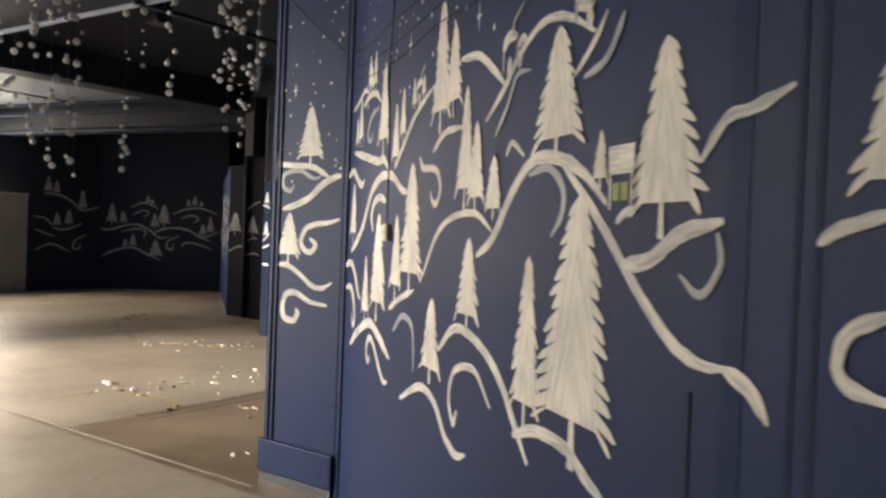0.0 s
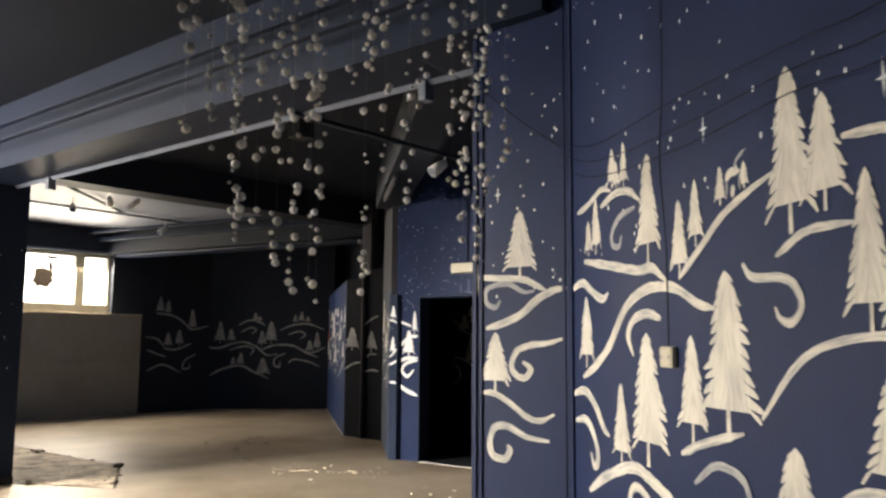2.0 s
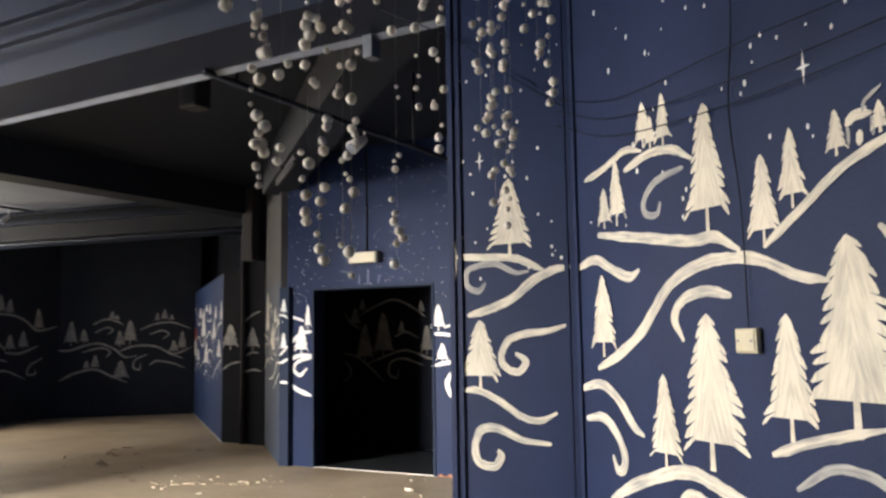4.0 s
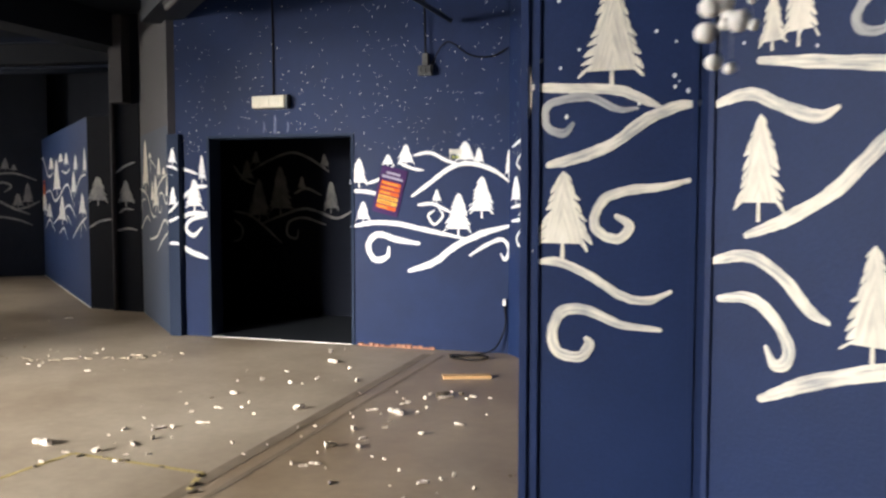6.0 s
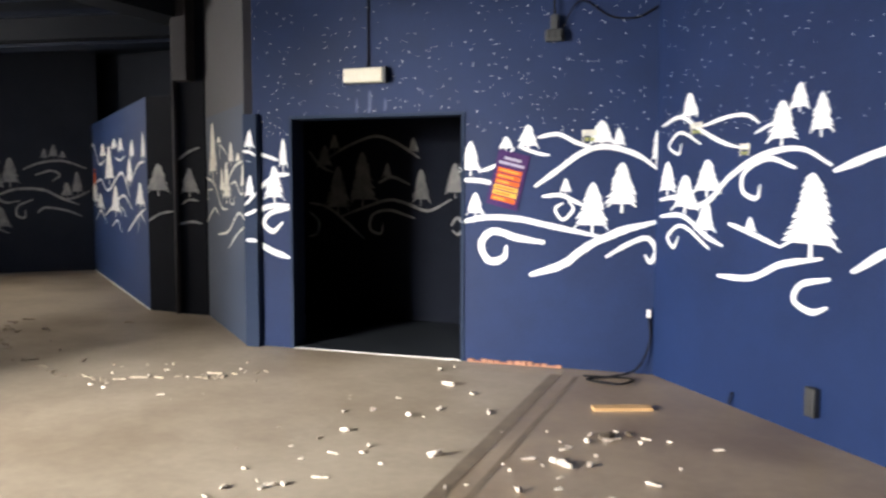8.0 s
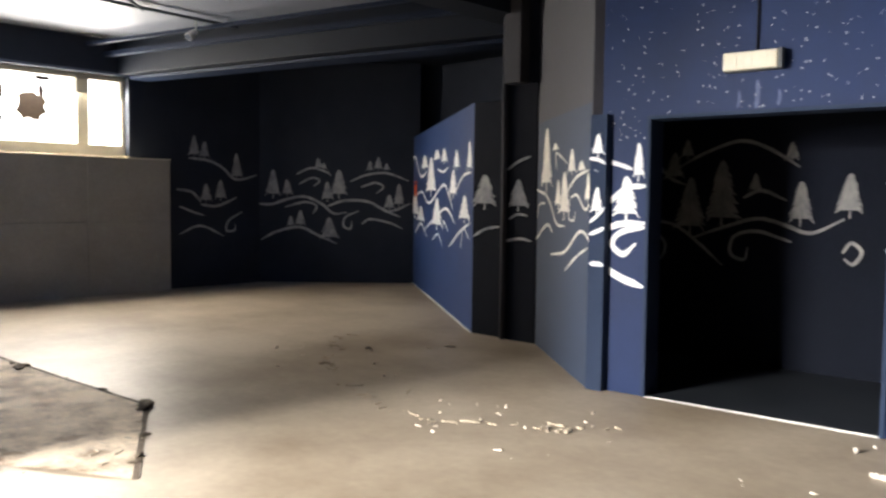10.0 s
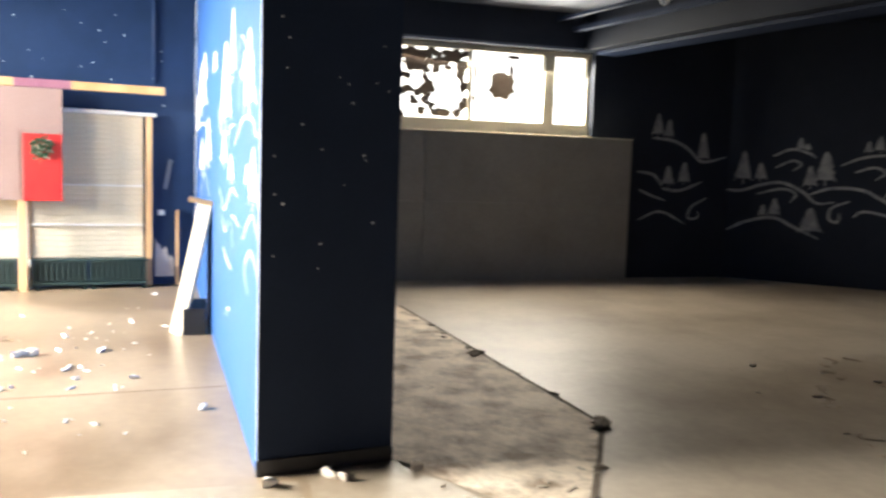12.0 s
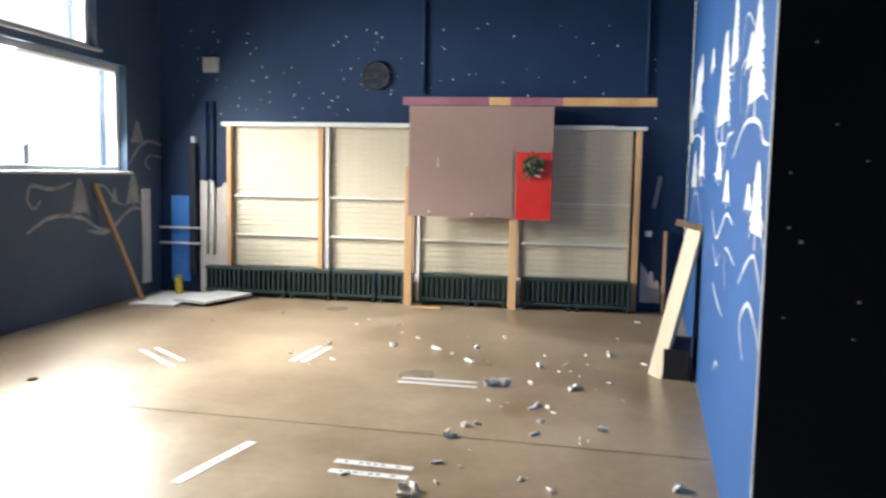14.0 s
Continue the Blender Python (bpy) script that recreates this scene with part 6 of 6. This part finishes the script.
CREAMWOOD = mat("cream_timber", (0.62, 0.52, 0.37), (0.72, 0.62, 0.47), 3, 0.55, 0.15, 40, stretch=(1, 1, 0.15))
lean = root("stage_flat", pose(-13.12, 2.23, 0), "cream timber panel leaning on the blue partition", "stage flat")
part("edge_board", box(bmesh.new(), -0.02, 0.02, -0.06, 0.06, 0, 1.1, 0.004, pose(0, 0, 0, -12, 0, 0) @ pose(0, 0, 0, 0, 0, -35)), CREAMWOOD, lean)
# black sheet, and a block at its foot, fill in the shadow behind the board
part("sheet", box(bmesh.new(), -0.7, -0.022, -0.012, 0.012, 0, 1.05, 0.003, pose(0, 0, 0, -12, 0, 0)), BLACK, lean)
part("cross_piece", box(bmesh.new(), -0.05, 0.05, -0.14, 0.05, 1.1, 1.14, 0.004, pose(0, 0, 0, -12, 0, 0)), PINE, lean)
part("gap_shade_block", box(bmesh.new(), -0.5, 0.05, 0.05, 0.23, 0.0, 0.22, 0.004), BLACK, lean)

# ---------------------------------------------------------------- floor marks
def strip(name, p0, p1, wide, z, material, label, category="floor mark"):
    a, b = Vector((*p0, 0)), Vector((*p1, 0))
    n = Vector((-(b - a).y, (b - a).x, 0)).normalized() * wide / 2
    bm = bmesh.new()
    k = max(2, int((b - a).length / 0.12))
    rows = []
    for i in range(k + 1):
        p = a.lerp(b, i / k)
        j = 0.15 * noise.noise(p * 9)
        rows.append((bm.verts.new(p + n * (1 + j) + Vector((0, 0, z))), bm.verts.new(p - n * (1 - j) + Vector((0, 0, z)))))
    for r0, r1 in zip(rows, rows[1:]):
        bm.faces.new((r0[0], r1[0], r1[1], r0[1]))
    return tagged(part(name, bm, material, floor), label)


# dirt colour of the floor joints, also the shadow colour at the screed edge
JOINT_EDGE_SHADE = mat("dirty_joint_and_edge_shade", (0.075, 0.052, 0.034), (0.15, 0.11, 0.075), 20, 0.9, 0.3)
PALELINE = mat("pale_joint_filler", (0.48, 0.43, 0.35), (0.58, 0.53, 0.45), 20, 0.8, 0.2)
SCRAPE = mat("pale_floor_scrape", (0.36, 0.30, 0.225), (0.48, 0.41, 0.32), 6, 0.6, 0)
TAPE = mat("white_floor_tape", (0.70, 0.69, 0.68), (0.78, 0.77, 0.76), 12, 0.5, 0.05)
SMUDGE = mat("dark_floor_stain", (0.15, 0.113, 0.078), (0.23, 0.18, 0.128), 5, 0.5, 0)
strip("floor_joint", (-5.4, 3.5), (-5.66, 7.35), 0.085, 0.0022, SMUDGE, "")
strip("floor_joint", (-5.25, 3.5), (-5.50, 7.35), 0.035, 0.0022, SMUDGE, "")
strip("floor_scrape", (-6.55, 5.15), (-6.55, 5.66), 0.05, 0.0026, SCRAPE, "")
strip("floor_joint", (-9.5, 2.90), (-3.5, 2.98), 0.02, 0.0028, PALELINE, "")
strip("floor_joint", (-11.1, -0.6), (-11.4, 2.6), 0.012, 0.0025, JOINT_EDGE_SHADE, "")
strip("floor_joint", (-11.0, -3.0), (-11.1, -0.6), 0.010, 0.0025, JOINT_EDGE_SHADE, "")
YELLINE = mat("crumbling_yellow_line", (0.36, 0.28, 0.10), (0.48, 0.38, 0.16), 25, 0.8, 0.4)
for a, b in (((-6.4, 3.45), (-6.37, 3.95)), ((-6.37, 3.95), (-5.5, 3.95)), ((-5.5, 3.95), (-5.4, 3.72))):
    strip("floor_line", a, b, 0.035, 0.003, YELLINE, "")
for a, b in (((-12.42, -1.66), (-12.05, -1.10)), ((-12.52, -1.60), (-12.24, -1.15)), ((-12.54, -0.40), (-13.09, -0.44)), ((-12.54, -0.31), (-13.1, -0.35)), ((-12.27, 0.56), (-12.33, 1.11)), ((-12.38, 0.55), (-12.45, 1.08))):
    strip("tape", a, b, 0.045, 0.003, TAPE, "")
PRINT = mat("faded_grey_print", (0.22, 0.21, 0.21), (0.34, 0.33, 0.32), 14, 0.6, 0)
for a, b in (((-10.17, 0.29), (-10.80, 0.31)), ((-10.57, 0.87), (-10.61, 1.26)), ((-10.70, 0.84), (-10.73, 1.24))):
    t = strip("tape", a, b, 0.056, 0.003, TAPE, "")
    va, vb = Vector(a), Vector(b)
    for k in range(8):
        if k in (1, 6):
            continue
        p, q = va.lerp(vb, 0.12 + k * 0.095), va.lerp(vb, 0.12 + k * 0.095 + 0.06)
        strip("print_bar", tuple(p), tuple(q), 0.022, 0.0042, PRINT, "")
for x, y, r in ((-12.5, 0.62, 0.16), (-14.85, -1.12, 0.14)):
    bm = bmesh.new()
    bm.faces.new([bm.verts.new((x + r * math.cos(k * 0.5236) * (1 + 0.2 * noise.noise((k, x, y))), y + r * 0.8 * math.sin(k * 0.5236), 0.0021)) for k in range(12)])
    part("stain", bm, SMUDGE, floor)

# broken screed beside the partition
bm = bmesh.new()
N = 46
grid = {}
c00, c10, c11, c01 = Vector((-9.95, 3.35, 0)), Vector((-14.6, 3.02, 0)), Vector((-14.4, 4.38, 0)), Vector((-8.9, 3.96, 0))
for i in range(N + 1):
    for j in range(N // 2 + 1):
        u, v = i / N, j / (N // 2)
        lo, hi = c00.lerp(c10, u), Vector((-8.9, 3.95, 0)).lerp(Vector((-10.25, 4.67, 0)), min(1, u / 0.3)) if u < 0.3 else Vector((-10.25, 4.67, 0)).lerp(c11, (u - 0.3) / 0.7)
        p = lo.lerp(hi, v)
        rim = min(1.0, 6 * min(v, 1 - v) + 0.1)
        p.z = 0.003 + rim * 0.012 * (noise.noise(p * 3.1) + 0.6 * noise.noise(p * 9.7) + 0.7)
        p.z = max(p.z, 0.003)
        grid[i, j] = bm.verts.new(p)
for i in range(N):
    for j in range(N // 2):
        bm.faces.new((grid[i, j], grid[i + 1, j], grid[i + 1, j + 1], grid[i, j + 1]))
part("broken_screed", bm, RUBBLE_FLOOR, floor, "rough broken screed patch", smooth=True)
# dark strips draw the shadow along the edge of the screed
for a, b in (((-8.9, 3.96), (-10.25, 4.68)), ((-10.25, 4.68), (-14.4, 4.40))):
    strip("screed_edge_shade", a, b, 0.034, 0.0045, JOINT_EDGE_SHADE, "")

# ---------------------------------------------------------------- debris
CHUNKS = []
for k in range(6):
    rnd = random.Random(40 + k)
    bm = bmesh.new()
    for j in range(1 + k % 3):
        c = Vector((j * rnd.uniform(0.8, 1.3) - 0.5, rnd.uniform(-0.5, 0.5), 0))
        vs = [bm.verts.new(c + Vector((rnd.uniform(-0.9, 0.9), rnd.uniform(-0.7, 0.7), rnd.uniform(0.0, 0.85)))) for _ in range(12)]
        vs += [bm.verts.new(c + Vector((rnd.uniform(-0.7, 0.7), rnd.uniform(-0.5, 0.5), 0))) for _ in range(4)]
        hull = bmesh.ops.convex_hull(bm, input=vs)
        bmesh.ops.delete(bm, geom=[v for v in {*hull["geom_interior"], *hull["geom_unused"]} if isinstance(v, bmesh.types.BMVert)], context="VERTS")
    CHUNKS.append(mesh_from("foam_chunk", bm, FOAM))


SCRAPS = []
WHITE_FOAM = mat("clean_white_foam", (0.78, 0.75, 0.72), (0.86, 0.84, 0.81), 9, 0.8, 0.3, 40)
for m in CHUNKS:
    c = m.copy()
    c.name = "foam_chunk"
    c.materials[0] = WHITE_FOAM
    SCRAPS.append(c)
CRUMBS = []
for m in CHUNKS:
    c = m.copy()
    c.name = "plaster_crumb"
    c.materials[0] = PLASTER
    CRUMBS.append(c)


def chunk(x, y, size, seed, z=0.0):
    rnd = random.Random(seed)
    ob = new("foam_chunk", (SCRAPS if x < -9.5 and y < 2.9 else CHUNKS)[rnd.randrange(6)])
    ob.matrix_basis = pose(x, y, z, 0, 0, rnd.uniform(0, 360)) @ Matrix.Diagonal((size * rnd.uniform(0.7, 1.25), size * rnd.uniform(0.6, 1.0), size * rnd.uniform(0.8, 1.5), 1))
    return tagged(ob, "crumbled white foam piece lying on the floor", "debris", "foam debris")


def crumb(x, y, size, seed, z=0.0):
    ob = chunk(x, y, size, seed, z)
    ob.matrix_basis = ob.matrix_basis @ Matrix.Diagonal((1.2, 1, 0.55, 1))
    ob.name, ob.data = "plaster_crumb", CRUMBS[seed % 6]
    return tagged(ob, "beige plaster crumb lying on the concrete floor", "debris", "plaster crumbs")


door_debris = ((-8.47, 5.96, 0.235), (-8.24, 6.11, 0.031), (-8.11, 6.31, 0.314), (-8.06, 6.74, 0.123), (-6.52, 7.11, 0.114), (-6.46, 7.27, 0.058), (-6.29, 6.71, 0.143), (-6.02, 6.53, 0.205), (-6.45, 5.88, 0.081), (-6.43, 6.23, 0.041), (-6.18, 5.87, 0.079), (-5.91, 6.08, 0.032), (-5.75, 6.13, 0.048), (-5.74, 5.24, 0.124), (-6.38, 5.44, 0.060), (-6.22, 5.06, 0.056), (-6.10, 5.14, 0.056), (-6.33, 4.91, 0.042), (-6.11, 4.72, 0.053), (-6.25, 4.53, 0.065))
slab_debris = ((-6.21, 4.57, 0.052), (-6.44, 4.42, 0.052), (-6.45, 4.30, 0.031), (-6.35, 4.56, 0.026), (-6.15, 4.32, 0.062), (-6.19, 4.21, 0.049), (-6.65, 4.01, 0.127), (-6.29, 4.01, 0.097), (-6.42, 3.95, 0.049), (-5.48, 4.85, 0.030), (-5.41, 4.93, 0.038), (-5.14, 4.93, 0.087), (-5.11, 4.60, 0.105), (-5.12, 4.47, 0.034), (-4.96, 4.65, 0.081), (-4.99, 5.05, 0.038), (-5.00, 4.81, 0.029), (-5.05, 5.38, 0.094), (-4.93, 5.43, 0.067), (-5.11, 5.65, 0.071))
edge_debris = ((-5.04, 5.83, 0.072), (-4.93, 5.89, 0.073), (-4.75, 5.92, 0.058), (-4.62, 5.99, 0.052), (-4.57, 5.28, 0.064), (-4.73, 5.03, 0.074), (-5.26, 5.40, 0.055), (-5.15, 5.34, 0.032), (-5.28, 5.21, 0.040), (-5.34, 5.27, 0.027), (-5.15, 4.25, 0.043), (-5.08, 4.24, 0.032), (-4.94, 4.25, 0.032), (-4.72, 4.50, 0.033), (-5.66, 4.43, 0.048), (-5.48, 4.29, 0.027), (-5.46, 4.49, 0.028), (-5.97, 4.10, 0.035), (-6.08, 4.04, 0.035))
room = (((-12.43, 1.19), 0.075), ((-13.33, 0.12), 0.07), ((-13.35, 0.49), 0.045), ((-11.3, 1.25), 0.05), ((-11.46, 1.28), 0.035), ((-11.7, 1.69), 0.04), ((-11.68, 2.05), 0.04), ((-13.05, 1.39), 0.05), ((-12.52, 1.72), 0.04), ((-13.73, 1.82), 0.04), ((-10.43, 1.33), 0.05), ((-13.21, -0.43), 0.03), ((-13.53, 0.76), 0.035))
room2 = (((-13.06, 0.84), 0.04), ((-13.26, 1.56), 0.025), ((-12.03, 1.65), 0.03), ((-12.03, 1.57), 0.03), ((-10.85, 1.31), 0.025), ((-10.7, 1.92), 0.025), ((-10.92, 2.47), 0.04), ((-11.47, 1.67), 0.02), ((-14.36, -1.49), 0.025), ((-15.32, 1.91), 0.025))
far = (((-9.34, 6.26), 0.05), ((-10.85, 7.18), 0.06), ((-10.56, 6.41), 0.05), ((-11.48, 7.52), 0.04), ((-9.01, 5.76), 0.03), ((-9.64, 5.99), 0.035), ((-8.63, 5.8), 0.03), ((-9.24, 5.87), 0.03), ((-10.39, 7.79), 0.05), ((-11.51, 7.34), 0.04), ((-11.0, 7.0), 0.04))
k = 0
for group in (door_debris, slab_debris, edge_debris):
    for x, y, long in group:
        k += 1
        (crumb if x < -7.5 else chunk)(x, y, 0.37 * min(long, 0.12 if y < 6.2 else 0.075), k)
for group in (room, room2, far):
    for (x, y), size in group:
        k += 1
        (crumb if group is far or (x < -7.5 and y > 3) else chunk)(x, y, size * (0.6 if x < -7.5 and y > 3 else 0.8), k)
rnd = random.Random(77)
for n, x0, x1, y0, y1 in ((34, -6.8, -4.3, 3.7, 6.2), (22, -9.0, -7.6, 5.5, 6.5), (34, -13.6, -10.4, 0.9, 2.2), (22, -14.5, -12.4, -0.6, 1.9), (14, -11.6, -9.4, 5.8, 7.6), (16, -4.6, -3.7, 3.3, 4.4)):
    for _ in range(n):
        chunk(rnd.uniform(x0, x1), rnd.uniform(y0, y1), rnd.uniform(0.006, 0.02), rnd.randrange(9999))
path = [Vector(p) for p in ((-11.5, 7.34), (-10.56, 6.45), (-9.64, 5.99), (-9.24, 5.87), (-8.63, 5.80), (-8.44, 5.97), (-8.0, 6.15), (-7.6, 6.75))]
for a, b in zip(path, path[1:]):
    for j in range(int((b - a).length / 0.07)):
        p = a.lerp(b, rnd.random())
        crumb(p.x + rnd.gauss(0, 0.035), p.y + rnd.gauss(0, 0.035), rnd.uniform(0.008, 0.026), rnd.randrange(9999))
for n, x0, x1, y0, y1 in ((26, -10.2, -9.2, 3.5, 4.5), (40, -14.0, -10.2, 3.4, 4.6)):
    for _ in range(n):
        crumb(rnd.uniform(x0, x1), rnd.uniform(y0, y1), rnd.uniform(0.006, 0.02), rnd.randrange(9999), 0.006)
for j, (x, y, size) in enumerate(((-10.27, 1.31, 0.045), (-10.4, 1.31, 0.04), (-10.47, 1.34, 0.05), (-10.17, 1.32, 0.03), (-10.32, 1.27, 0.025), (-10.3, 1.66, 0.02), (-11.27, 1.27, 0.03), (-11.52, 1.27, 0.04))):
    chunk(x, y, 0.6 * size, 700 + j)
LUMP = mat("screed_lump", (0.07, 0.052, 0.036), (0.20, 0.15, 0.10), 14, 0.9, 0.4, 60)
RUBBLE = []
for k in range(3):
    bm = bmesh.new()
    r = bmesh.ops.create_icosphere(bm, subdivisions=1, radius=1)
    for v in r["verts"]:
        v.co = v.co * (1 + 0.5 * noise.noise(v.co * 1.7 + Vector((k * 5, 0, 2))))
        v.co.z = max(v.co.z * 0.6, -0.3) + 0.3
    RUBBLE.append(mesh_from("rubble_piece", bm, LUMP))
for x, y, size in ((-10.22, 4.66, 0.075), (-10.30, 4.70, 0.05), (-9.15, 4.07, 0.03), (-12.10, 4.50, 0.06), (-12.04, 4.48, 0.05), (-12.74, 4.42, 0.03), (-10.26, 4.67, 0.035), (-10.34, 4.72, 0.025), (-11.45, 4.62, 0.02), (-13.29, 4.45, 0.035), (-4.95, 5.95, 0.05), (-4.85, 6.05, 0.03), (-11.37, -1.71, 0.03), (-10.9, 4.66, 0.025), (-9.6, 4.35, 0.03), (-9.25, 4.15, 0.03), (-12.3, 4.5, 0.03), (-12.9, 4.46, 0.02), (-5.42, 3.78, 0.025), (-5.48, 3.9, 0.02), (-5.75, 3.94, 0.015), (-6.0, 3.95, 0.02), (-6.3, 3.93, 0.02), (-6.38, 3.7, 0.015), (-6.15, 3.95, 0.012), (-5.36, 3.70, 0.02), (-10.18, 4.60, 0.03), (-12.1, 4.52, 0.04)):
    ob = new("rubble_piece", RUBBLE[k % 3])
    k += 1
    ob.matrix_basis = pose(x, y, 0.003, 0, 0, k * 47) @ Matrix.Diagonal((size * 1.5, size * 0.7, size * 0.6, 1))
    tagged(ob, "small dark lump of broken screed on floor", "rubble", "rubble pieces")
for x, y, size in ((-9.75, 3.45, 0.05), (-9.72, 3.05, 0.04), (-9.66, 2.8, 0.05)):
    chunk(x, y, size, int(-x * 100))
bm = box(bmesh.new(), -0.19, 0.19, -0.05, 0.05, 0.0, 0.02, 0.003)
ob = part("timber_offcut", bm, PINE_FLAT)
ob.matrix_basis = pose(-5.0, 6.58, 0, 0, 0, 25)
tagged(ob, "orange pine offcut lying on concrete floor", "timber")
bm = box(bmesh.new(), -0.14, 0.14, -0.03, 0.03, 0.0, 0.015, 0.003)
ob = part("timber_offcut", bm, PINE_FLAT)
ob.matrix_basis = BOARDWALL.matrix(3.3, 0, 0.42)
tagged(ob, "short pine offcut lying before the radiators", "timber")
